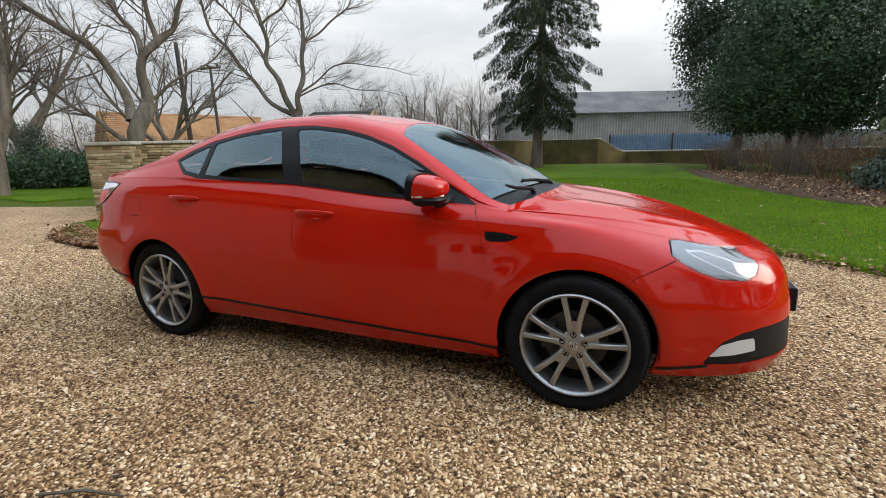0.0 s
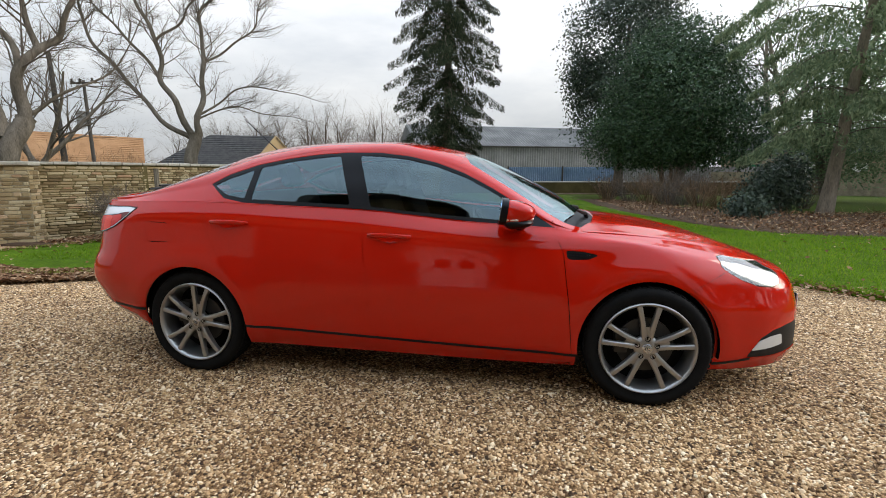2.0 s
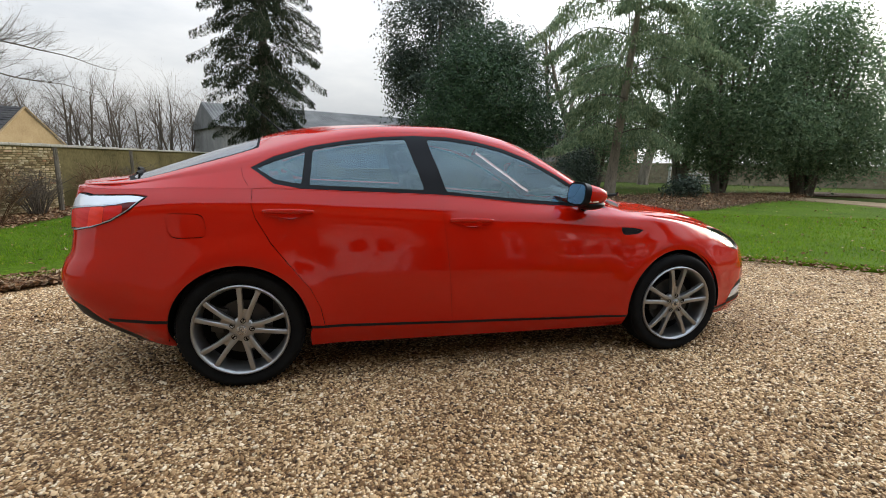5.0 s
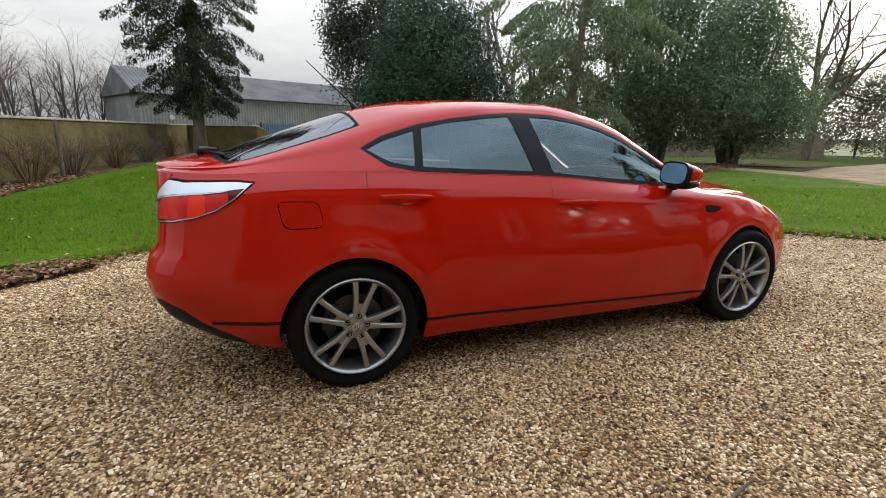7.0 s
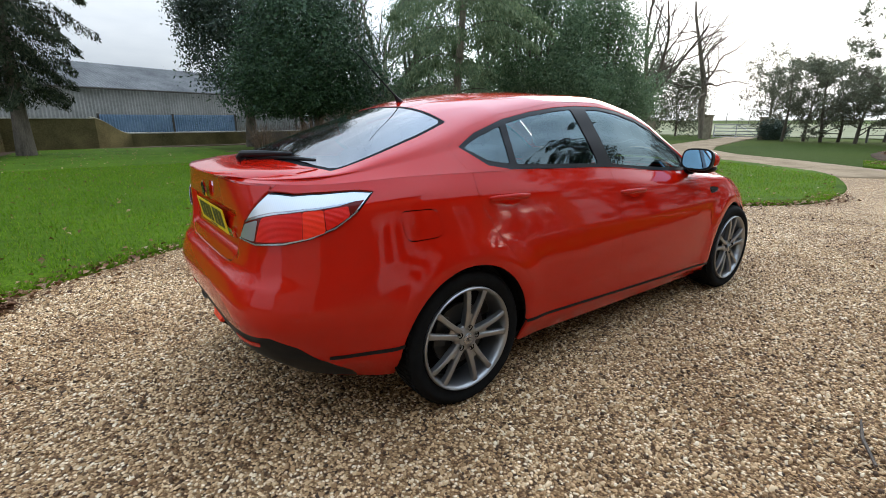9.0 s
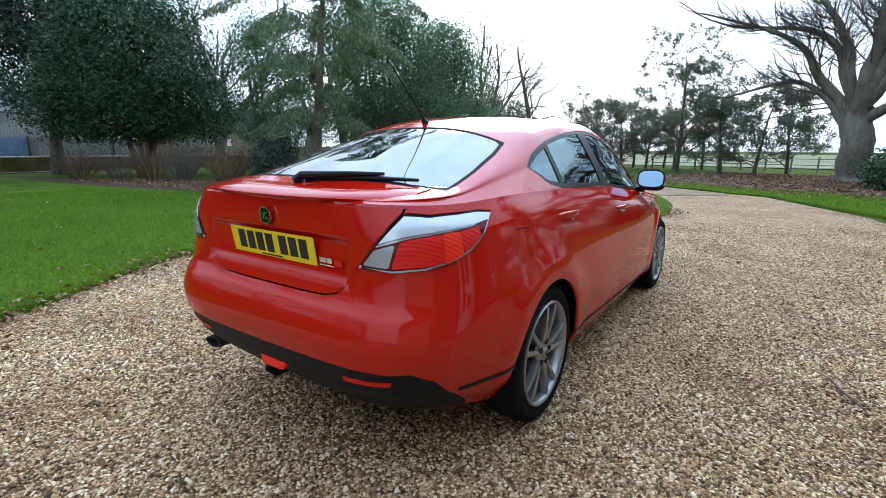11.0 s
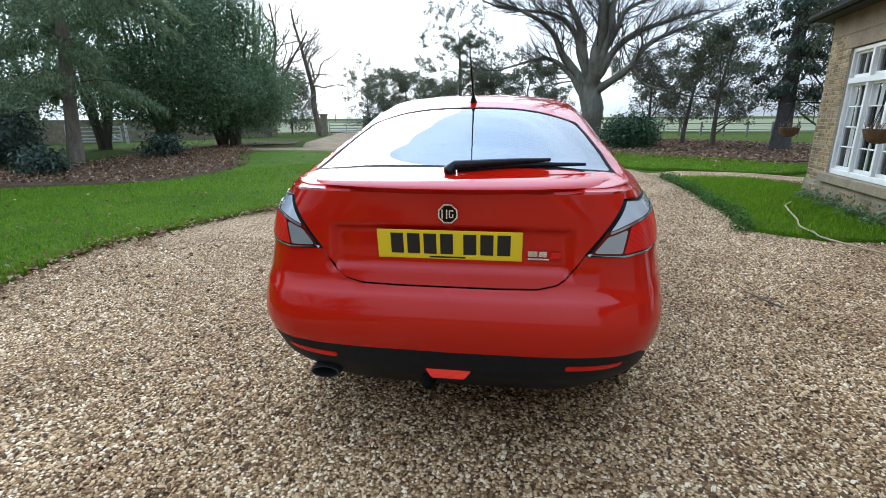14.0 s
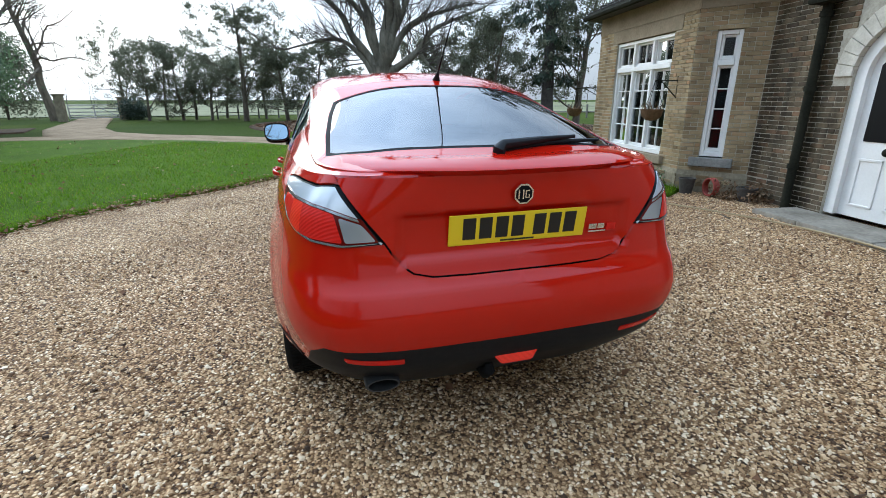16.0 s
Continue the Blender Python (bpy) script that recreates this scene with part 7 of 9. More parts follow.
# yews and laurels along the drive
for x, y, rx, hz, n, sd in ((16.5, 25.5, 2.7, 9.5, 20000, 81), (17.8, 16.4, 3.1, 9.6, 42000, 82), (22.3, 15.7, 2.9, 9.0, 36000, 83), (24.0, 17.5, 3.2, 7.5, 16000, 84), (20.5, 22.5, 3.4, 10.5, 14000, 86)):
    evergreen("yew_tree", x, y, [(0, 0, hz * 0.55, rx, rx * 0.95, hz * 0.42), (0.5, -0.4, hz * 0.33, rx * 1.05, rx * 1.05, hz * 0.22), (-0.4, 0.3, hz * 0.82, rx * 0.62, rx * 0.62, hz * 0.2)], n, 0.185, M_YEW, sd, "broad dark green yew tree beside the drive", "tree", 0.13, 7, rx * 0.6, "yews along the drive", slim=0.4, floor=0.5)
evergreen("laurel_bush", 54.6, 27.4, [(0.5, -0.9, 3.6, 2.1, 2.1, 3.4), (0.4, -0.6, 6.4, 1.5, 1.5, 1.8), (-1.2, 2.4, 4.2, 2.3, 2.3, 4.0), (-1.0, 2.2, 7.8, 1.6, 1.6, 1.8)], 13000, 0.28, M_HAZYLEAF, 85, "dark laurel bush beyond the drive", "bush", 0.06, 4, 0.6, floor=0.1)
evergreen("laurel_bush", -20.2, 8.6, [(0, 0, 0.7, 1.5, 1.2, 0.8), (1.2, 0.9, 0.6, 1.3, 1.1, 0.75), (-1.0, -0.8, 0.6, 1.2, 1.0, 0.7)], 12000, 0.14, M_HOLLY, 87, "broad green laurel bush beyond the side lawn", "bush", 0.05, 4, 0.6, floor=0.05)
evergreen("conical_shrub", -21.6, 8.9, [(0, 0, 0.9, 0.75, 0.75, 0.9), (0, 0, 1.9, 0.5, 0.5, 0.7)], 6000, 0.10, M_DARKLEAF, 88, "dark conical evergreen shrub behind the laurels", "shrub", 0.05, 2, 0.2, floor=0.05)
land("side_lawn", [(-13.6, 4.6), (-17.5, 5.2), (-24, 4.6), (-27, 7.5), (-22, 10.2), (-16.5, 9.4), (-13.0, 6.4)], 0.02, 0.6, M_LAWN, "side lawn before the laurels", "lawn", bumpy=0.02)


def polar(b, d, eye=(-3.75, -0.3)):
    return eye[0] + d * math.cos(radians(b)), eye[1] + d * math.sin(radians(b))


# open, lacy evergreens along the field edge: limbs with needles round the twigs
LACY = dict(levels=4, seg=[8, 5, 3, 2], taper=[0.2, 0.25, 0.3, 0.4], wander=[5, 12, 18, 20], lift=[0.0, 0.03, 0.03, 0.0],
            kids=[18, 7, 5, 0], angle=[62, 45, 45, 0], ratio=[0.40, 0.5, 0.5, 0], thin=[0.35, 0.5, 0.6, 0], **{"from": [0.10, 0.2, 0.2, 0]})


def lacy_tree(name, x, y, h, r, n, leaf, material, seed, label, group, wide=1.0):
    rng_ = random.Random(seed)
    rng_.normal = rng_.gauss
    nr = np.random.default_rng(seed)
    out = []
    cfg = dict(LACY, ratio=[0.40 * wide, 0.5, 0.5, 0])
    grow(rng_, Vector((0, 0, 0)), Vector((rng_.uniform(-0.06, 0.06), rng_.uniform(-0.06, 0.06), 1)), h * 0.92, r, 0, cfg, out)
    tree = empty(name, label, "tree", group, at=(x, y, float(gz(x, y)) - 0.1))
    tubes_mesh("trunk", [o for o in out if o[2] == 0], M_BARK, lambda l: 8).parent = tree
    for o in out:
        if o[2] == 1:
            tubes_mesh("limb", [o], M_BARK, lambda l: 5).parent = tree
    spray = tubes_mesh("branch_spray", [o for o in out if o[2] >= 2], M_TWIG, lambda l: 3)
    spray["kind"] = "stuff"
    spray.parent = tree
    ends = np.array([tuple(p) for o in out if o[2] == 3 for p in o[0][1:]])
    thin = np.array([noise.noise(Vector(p) * 0.9 + Vector((seed, 0, 0))) for p in ends])
    ends = ends[thin > -0.12]
    P = ends[nr.integers(0, len(ends), n)] + nr.normal(0, 0.10, (n, 3))
    N = nr.normal(0, 1, (n, 3))
    N[:, 2] += 0.4
    leaves_mesh("crown", P, N, np.full(n, leaf), material, nr, slim=0.42, parent=tree)
    return tree


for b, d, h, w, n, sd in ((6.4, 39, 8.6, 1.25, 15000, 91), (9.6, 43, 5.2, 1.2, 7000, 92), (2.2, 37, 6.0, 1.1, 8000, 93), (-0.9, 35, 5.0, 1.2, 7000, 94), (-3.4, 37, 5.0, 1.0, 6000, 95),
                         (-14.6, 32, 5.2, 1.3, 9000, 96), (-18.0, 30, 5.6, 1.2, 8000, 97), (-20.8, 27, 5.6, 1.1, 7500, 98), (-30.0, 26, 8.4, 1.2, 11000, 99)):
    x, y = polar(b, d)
    lacy_tree("field_edge_evergreen", x, y, h, 0.024 * h, int(n * 1.35), 0.145, M_HAZYLEAF, sd, "open dark evergreen tree at the field edge", "trees at the field edge", w)
spray_tree("pine_tree", *polar(-26.6, 25), 15.0, 2.2, 3.0, 0.34, 15, 5, M_DARKLEAF, 101, "tall dark pine with a thick leaning trunk", 0.30, 60, 0.10, lambda f: 0.5 + 0.7 * f if f < 0.5 else 0.9 - 0.6 * (f - 0.5), (0.09, -0.04), 0.6, M_POLE)
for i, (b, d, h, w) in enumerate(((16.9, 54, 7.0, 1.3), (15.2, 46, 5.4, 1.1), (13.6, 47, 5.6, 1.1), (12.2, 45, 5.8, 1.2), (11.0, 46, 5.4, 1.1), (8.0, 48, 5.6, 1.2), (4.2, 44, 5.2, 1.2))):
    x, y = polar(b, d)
    lacy_tree("hedge_tree", x, y, h, 0.022 * h, 7500, 0.15, M_HAZYLEAF, 110 + i, "small evergreen tree in a row beside the field", "row of trees by the field", w)
x, y = polar(-12.6, 24.5)
evergreen("laurel_bush", x, y, [(0, 0, 0.75, 1.3, 1.2, 0.75), (1.0, -0.5, 0.5, 0.9, 0.9, 0.5)], 9000, 0.14, M_HOLLY, 120, "low rounded green laurel bush near the oak", "bush", 0.04, 4, 0.6, floor=0.02)


# twiggy bushes against the wall
def twig_bush(x, y, h, w, seed, label, group="bushes along the wall"):
    rng = random.Random(seed)
    z = float(gz(x, y))
    runs = []
    for i in range(70):
        a, s = rng.uniform(0, 2 * math.pi), rng.uniform(0.1, 1) ** 0.6
        p = Vector((0.2 * w * math.cos(a) * s, 0.2 * w * math.sin(a) * s, 0))
        q = Vector((w * math.cos(a) * s, w * math.sin(a) * s, h * rng.uniform(0.55, 1.05) * (1.15 - 0.4 * s)))
        m = p.lerp(q, 0.5) + Vector((rng.gauss(0, 0.06), rng.gauss(0, 0.06), 0.1 * h))
        runs.append(([p, m, q], [0.008, 0.006, 0.003], 0))
        for j in range(5):
            f = rng.uniform(0.3, 0.95)
            u = p.lerp(m, f * 2) if f < 0.5 else m.lerp(q, f * 2 - 1)
            e = u + Vector((rng.gauss(0, 0.16), rng.gauss(0, 0.16), rng.uniform(0.02, 0.28)))
            runs.append(([u, u.lerp(e, 0.5) + Vector((0, 0, 0.02)), e], [0.005, 0.004, 0.002], 1))
    ob = empty("twig_bush", label, "bush", group, at=(x, y, z))
    tubes_mesh("twigs_mass", runs, M_BRACKEN if seed % 2 else M_TWIG, lambda l: 3).parent = ob


for i, (x, y, h, w) in enumerate(((-7.0, 4.4, 1.1, 0.55), (-6.7, 6.4, 1.25, 0.7), (-6.9, 8.2, 1.0, 0.6), (-6.6, 10.5, 1.2, 0.8), (-6.5, 13.0, 1.2, 0.8), (-6.3, 16.5, 1.3, 0.9), (-6.1, 20.5, 1.3, 0.9), (-5.9, 25.0, 1.3, 0.9))):
    twig_bush(x, y, h, w, 130 + i, "leafless brown twiggy bush in the wall border")


for i, (x, y) in enumerate(((-20.4, 13.2), (-19.6, 14.3), (-18.7, 15.2), (-17.9, 16.0), (-17.0, 16.9))):
    twig_bush(x, y, 2.5 + 0.3 * (i % 2), 1.2, 141 + 2 * i, "leafless brown hedge bush beyond the garden wall", "hedge beyond the wall")


for i in range(9):
    b = radians(145.5 + 1.35 * i)
    twig_bush(1.6 + 34 * math.cos(b), -2.96 + 34 * math.sin(b), 3.2 + 0.5 * (i % 3), 1.6, 181 + 2 * i, "leafless brown hedge behind the side lawn", "hedge behind the side lawn")


for i, (x, y, h, w) in enumerate(((6.3, 17.2, 1.6, 1.2), (7.4, 19.2, 1.9, 1.3), (5.4, 20.4, 1.7, 1.3), (8.8, 21.6, 2.0, 1.4), (5.0, 23.6, 1.6, 1.2), (11.5, 17.8, 1.4, 1.0), (6.9, 15.4, 1.3, 1.1), (8.0, 16.6, 1.5, 1.2), (5.9, 18.6, 1.5, 1.2), (7.0, 20.8, 1.8, 1.3), (9.9, 19.3, 1.6, 1.2), (4.6, 21.8, 1.5, 1.2))):
    twig_bush(x, y, h, w, 160 + 2 * i + (1 if i > 5 else 0), "leafless brown thicket under the trees", "thickets under the trees")


# dead bracken and stalks in the shrub bed, fallen leaves, grass
def strips(name, P, H, w, material, rng, label, category, lean=0.5, kind="stuff"):
    n = len(P)
    a = rng.uniform(0, 2 * math.pi, n)
    t = np.stack([np.cos(a), np.sin(a)], 1)
    lean_v = t * (rng.uniform(0, 1, n) * lean * H)[:, None]
    b = rng.uniform(0, 2 * math.pi, n)
    s = np.stack([np.cos(b), np.sin(b)], 1) * w
    base = P
    V = np.zeros((n, 3, 3))
    V[:, 0, :2], V[:, 1, :2], V[:, 2, :2] = base[:, :2] - s / 2, base[:, :2] + s / 2, base[:, :2] + lean_v
    V[:, 0, 2] = V[:, 1, 2] = base[:, 2]
    V[:, 2, 2] = base[:, 2] + H
    ob = quads_mesh(name, V, np.array([(0, 1, 2)]), material)
    return tagged(ob, label, category, kind=kind)


rng = np.random.default_rng(21)


def in_poly(poly, n, rng):
    poly = np.asarray(poly, float)
    P = rng.uniform(poly.min(0), poly.max(0), (n, 2))
    return P[inside(poly, P)]


bed_poly = np.array([(5.0, 9.2), (5.8, 7.75), (7.1, 7.35), (9.1, 7.75), (13.2, 10.0), (20.2, 13.5), (22, 16), (14.5, 15.5), (10.5, 14), (8, 14.4), (6.4, 18.5), (5.6, 22), (3.9, 22), (4.3, 12)])
P = in_poly(bed_poly, 10000, rng)
clump = np.array([noise.noise(Vector((x * 0.7, y * 0.7, 0.4))) for x, y in P])
P = P[clump > -0.05]
strips("dead_stalks", np.column_stack([P, gz(P[:, 0], P[:, 1]) + 0.03]), rng.uniform(0.06, 0.42, len(P)) ** 1.2, 0.018, M_BRACKEN, rng, "dead brown bracken stalks in the bed", "plants", 1.5)
P = in_poly(np.array([(4.8, 9.6), (5.6, 7.5), (7.1, 7.1), (9.1, 7.4), (13.2, 9.6), (18, 12), (17, 14), (9, 10), (6.5, 9.5)]), 5000, rng)
strips("cut_branches", np.column_stack([P, gz(P[:, 0], P[:, 1]) + 0.05]), rng.uniform(0.02, 0.16, len(P)), 0.03, M_BRACKEN, rng, "heaped dry cuttings along the bed edge", "plants", 3.5)


def fallen(name, P, size, off, label):
    n = len(P)
    z = gz(P[:, 0], P[:, 1]) + off + rng.uniform(0, 0.02, n)
    N = rng.normal(0, 0.45, (n, 3))
    N[:, 2] = 1
    ob = leaves_mesh(name, np.column_stack([P, z]), N, np.full(n, size), M_DRYLEAF, rng, fold=0.5, slim=0.75)
    return tagged(ob, label, "leaves", kind="stuff")


edge = lawn_line[(lawn_line[:, 1] < 5) & (lawn_line[:, 0] < 8)]
P = edge[rng.integers(0, len(edge), 3000)] + rng.normal(0, 0.16, (3000, 2)) * [1, 1]
fallen("edge_leaves", P, 0.055, 0.03, "brown leaves along the lawn edge")
P = np.vstack([in_poly([(-7.6, 2.2), (-6.6, 1.2), (-5.2, 0.9), (-3.9, 1.4), (-3.2, 2.0), (-3.6, 2.3), (-4.6, 1.75), (-5.6, 1.5), (-6.6, 1.8)], 26000, rng)])
fallen("drift_leaves", P[:9000], 0.075, 0.03, "drift of brown leaves at the lawn edge")
P = in_poly(lawn_line, 2600, rng)
fallen("lawn_leaves", P, 0.06, 0.055, "scattered pale leaves on the lawn")
P = in_poly([(15.6, -1.2), (13.2, -4.5), (10.6, -7.2), (14, -14), (24, -16), (33, -10), (34, 1), (26, 3.2), (18, 1.0)], 16000, rng)
fallen("oak_leaves", P, 0.10, 0.03, "brown oak leaves on the ground")
P = in_poly([(-8.0, 3.6), (-7.0, 3.6), (-6.2, 5.6), (-6.0, 14), (-7.5, 14), (-7.6, 6)], 9000, rng)
fallen("border_leaves", P, 0.07, 0.04, "brown leaves in the wall border")
P = in_poly(bed_poly, 14000, rng)
fallen("bed_leaves", P, 0.08, 0.09, "brown leaves in the shrub bed")
P = in_poly(court_poly, 700, rng)
P = P[~inside(lawn_poly, P)]
fallen("court_leaves", P, 0.05, 0.012, "stray brown leaves on the gravel")

# blades along the lawn's near edge and over it
P = edge[rng.integers(0, len(edge), 26000)] + rng.normal(0, 0.10, (26000, 2))
P = P[inside(lawn_line, P)]
strips("edge_grass", np.column_stack([P, gz(P[:, 0], P[:, 1]) + 0.03]), rng.uniform(0.02, 0.07, len(P)), 0.006, M_BLADE, rng, "grass blades along the lawn edge", "grass", 0.9)
near = np.array([(-7, 2), (-3, 2.8), (0, 4), (3, 3), (7.5, 0.0), (11.5, 1.0), (14, 4.5), (8, 7), (5, 9), (3, 16), (-5, 16), (-6, 6)])
P = in_poly(near, 190000, rng)
P = P[inside(lawn_line, P)]
strips("lawn_grass", np.column_stack([P, gz(P[:, 0], P[:, 1]) + 0.035]), rng.uniform(0.02, 0.055, len(P)), 0.010, M_BLADE, rng, "short green grass blades of the lawn", "grass", 1.0)
P = in_poly(plot_poly, 26000, rng)
strips("plot_grass", np.column_stack([P, gz(P[:, 0], P[:, 1]) + 0.03]), rng.uniform(0.03, 0.09, len(P)), 0.008, M_BLADE, rng, "grass blades of the small plot", "grass", 0.9)

P = in_poly(verge_line, 52000, rng)
strips("verge_grass", np.column_stack([P, gz(P[:, 0], P[:, 1]) + 0.035]), rng.uniform(0.02, 0.07, len(P)), 0.012, M_BLADE, rng, "grass blades of the verge", "grass", 1.0)
P = in_poly(verge_line, 4200, rng)
P = P[rng.uniform(0, 1, len(P)) < 0.12 + 0.8 * sstep(12.5, 17.0, P[:, 0])]
fallen("verge_leaves", P, 0.07, 0.06, "brown oak leaves blown over the verge")

# little box plants along the gravel
hedge_way = dense([(7.4, -3.62), (5.9, -3.5), (4.4, -3.38), (3.2, -3.25), (2.15, -3.0)], 0.40, False)
for i, (x, y) in enumerate(hedge_way):
    evergreen("box_plant", float(x) + rw.uniform(-0.04, 0.04), float(y) + rw.uniform(-0.04, 0.04), [(0, 0, 0.08, 0.075, 0.075, 0.09), (0.03, 0, 0.14, 0.05, 0.05, 0.06)], 420, 0.035, M_BOX, 200 + i, "small clipped box plant edging the gravel", "plant", 0.008, 3, 0.05, "box plants along the gravel", floor=0.0)


# ---- buildings and walls ----
def wall_box(bm, a, b, z0, z1, thick, inward):
    """An upright slab between two plan points; inward: plan direction of its thickness."""
    i = Vector((inward[0], inward[1], 0)).normalized() * thick
    pts = [Vector((*a, 0)), Vector((*b, 0)), Vector((*b, 0)) + i, Vector((*a, 0)) + i]
    lo = [bm.verts.new((p.x, p.y, z0)) for p in pts]
    hi = [bm.verts.new((p.x, p.y, z1)) for p in pts]
    bm.faces.new(lo[::-1])
    bm.faces.new(hi)
    for n in range(4):
        bm.faces.new((lo[n], lo[(n + 1) % 4], hi[(n + 1) % 4], hi[n]))


# garden wall: rubble with a pale coping; its line runs back from the pillar, then across behind the lawn
WALL = [(-8.42, 3.95), (-7.5, 5.6), (-7.25, 10.0), (-6.95, 18.0), (-6.5, 27.0), (-5.9, 33.3), (-1.7, 34.0)]
bm = bmesh.new()
for a, b in zip(WALL, WALL[1:]):
    d = (Vector((*b, 0)) - Vector((*a, 0))).normalized()
    wall_box(bm, a, (b[0] + 0.1 * d.x, b[1] + 0.1 * d.y), -0.9, 1.42, 0.36, (-d.y, d.x))
garden_wall = part("garden_wall", bm, M_MOSSWALL, None)
tagged(garden_wall, "old mossy stone garden wall with pale coping", "wall", kind="structure")
bm = bmesh.new()
for a, b in zip(WALL, WALL[1:]):
    d = (Vector((*b, 0)) - Vector((*a, 0))).normalized()
    n = Vector((-d.y, d.x, 0))
    L = math.hypot(b[0] - a[0], b[1] - a[1])
    kq = int(L / 0.33)
    for i in range(kq):
        p = Vector((*a, 0)) + d * (L * i / kq)
        m = Matrix(((d.x, n.x, 0, p.x), (d.y, n.y, 0, p.y), (0, 0, 1, 0), (0, 0, 0, 1)))
        box(bm, (0.006, -0.05, 1.42), (L / kq - 0.006, 0.41, 1.475 + 0.02 * rw.random()), 0.012, m, 1)
part("coping", bm, M_COPING, garden_wall)
# swept end, low wall beyond
bm = bmesh.new()
prev = None
for i in range(25):
    t = i / 24
    x, y = -1.7 + 2.0 * t, 34.0 + 2.0 * t
    top = 1.46 - 1.0 * (3 * t * t - 2 * t**3)
    ring = [bm.verts.new((x, y, -1.0)), bm.verts.new((x, y, top)), bm.verts.new((x - 0.25, y + 0.25, top)), bm.verts.new((x - 0.25, y + 0.25, -1.0))]
    if prev:
        for j in range(3):
            bm.faces.new((prev[j], prev[j + 1], ring[j + 1], ring[j]))
    prev = ring
wall_box(bm, (0.3, 36.0), (26, 38.5), -1.0, 0.46, 0.35, (-0.1, 1))
low_wall = part("low_wall", bm, M_MOSSWALL, None)
tagged(low_wall, "low mossy wall with a swept end", "wall", kind="structure")
bm = bmesh.new()
pts = [(-1.7 + 2.0 * t - 0.12, 34.0 + 2.0 * t + 0.12, 1.49 - 1.0 * (3 * t * t - 2 * t**3)) for t in np.linspace(-0.02, 1, 20)] + [(8, 36.9, 0.49), (26, 38.7, 0.49)]
tube(bm, pts, 0.07, 6)
part("coping", bm, M_COPING, low_wall)

# rubble stones on the nearest stretch of the wall
def stone_mesh(rng_, name, worn=0.14, rough=0.06):
    bm_ = bmesh.new()
    box(bm_, (-0.5, -0.5, -0.5), (0.5, 0.5, 0.5), worn, None, 1)
    for v_ in bm_.verts:
        v_.co += Vector((rng_.uniform(-rough, rough), rng_.uniform(-rough, rough), rng_.uniform(-rough, rough)))
    me = bpy.data.meshes.new(name)
    bmesh.ops.recalc_face_normals(bm_, faces=bm_.faces)
    bm_.to_mesh(me)
    bm_.free()
    return me


rs = random.Random(17)
STONE_MESHES = [stone_mesh(rs, "stone") for _ in range(5)]
BRICK_MESHES = [stone_mesh(rs, "brick", 0.05, 0.018) for _ in range(3)]
for me in STONE_MESHES:
    me.materials.append(M_RUBBLE_PIECE)


def lay_courses(owner, a, b, z0, z1, course, length, outward, piece, meshes, mat_rest, limit, near=None, holes=(), depth=0.05, joint=0.010, jitter=0.2, proud=0.012, regular=False):
    """Pieces in courses on an upright face; the first `limit` nearest are objects, the rest one joined mesh. holes: (u0, z0, u1, z1) or a test(u, z)."""
    A, B = Vector((*a, 0)), Vector((*b, 0))
    d = (B - A).normalized()
    o = Vector((*outward, 0)).normalized()
    L = (B - A).length
    todo, z, row = [], z0, 0
    while z < z1 - 0.3 * course:
        h = course * (1 if regular else rs.uniform(0.7, 1.35))
        h = min(h, z1 - z)
        u = -length * (0.5 if row % 2 else 0.0)
        while u < L:
            w = length * (1 if regular else rs.uniform(0.55, 1.5))
            if regular and row % 6 == 5:
                w = length * 0.5
            u0, u1 = max(0.0, u), min(L, u + w)
            if u1 - u0 > 0.03:
                spans = [(u0, u1)]
                for hole in holes:
                    out = []
                    for s0, s1 in spans:
                        h0, hz0, h1, hz1 = hole
                        if z + h > hz0 + 0.01 and z < hz1 - 0.01 and s1 > h0 and s0 < h1:
                            if s0 < h0 - 0.02:
                                out.append((s0, h0))
                            if s1 > h1 + 0.02:
                                out.append((h1, s1))
                        else:
                            out.append((s0, s1))
                    spans = out
                for s0, s1 in spans:
                    todo.append((s0, s1, z, z + h))
            u += w
        z += h
        row += 1
    if near is not None:
        todo.sort(key=lambda q: ((A + d * (q[0] + q[1]) / 2) - Vector((*near, 0))).length)
    rest = []
    rot = Matrix(((d.x, o.x, 0), (d.y, o.y, 0), (0, 0, 1)))
    for i, (s0, s1, q0, q1) in enumerate(todo):
        c = A + d * (s0 + s1) / 2 + o * (proud * rs.uniform(0.3, 1.0) - depth / 2)
        c.z = (q0 + q1) / 2
        m = Matrix.Translation(c) @ rot.to_4x4() @ Matrix.Diagonal((s1 - s0 - joint, depth, q1 - q0 - joint, 1))
        if i < limit:
            ob = new(piece, rs.choice(meshes))
            ob.matrix_world = m
            ob.parent = owner
        else:
            rest.append(m)
    if rest:
        src = meshes[0]
        co = np.array([tuple(v_.co) for v_ in src.vertices])
        fc = [tuple(p.vertices) for p in src.polygons]
        verts, faces = [], []
        for m in rest:
            M = np.array(m)
            k0 = len(verts)
            verts += list(co @ M[:3, :3].T + M[:3, 3])
            faces += [tuple(k0 + i for i in f) for f in fc]
        ob = mesh_ob(piece + "work", verts, faces, mat_rest, owner, smooth=False)
        tagged(ob, kind="stuff")


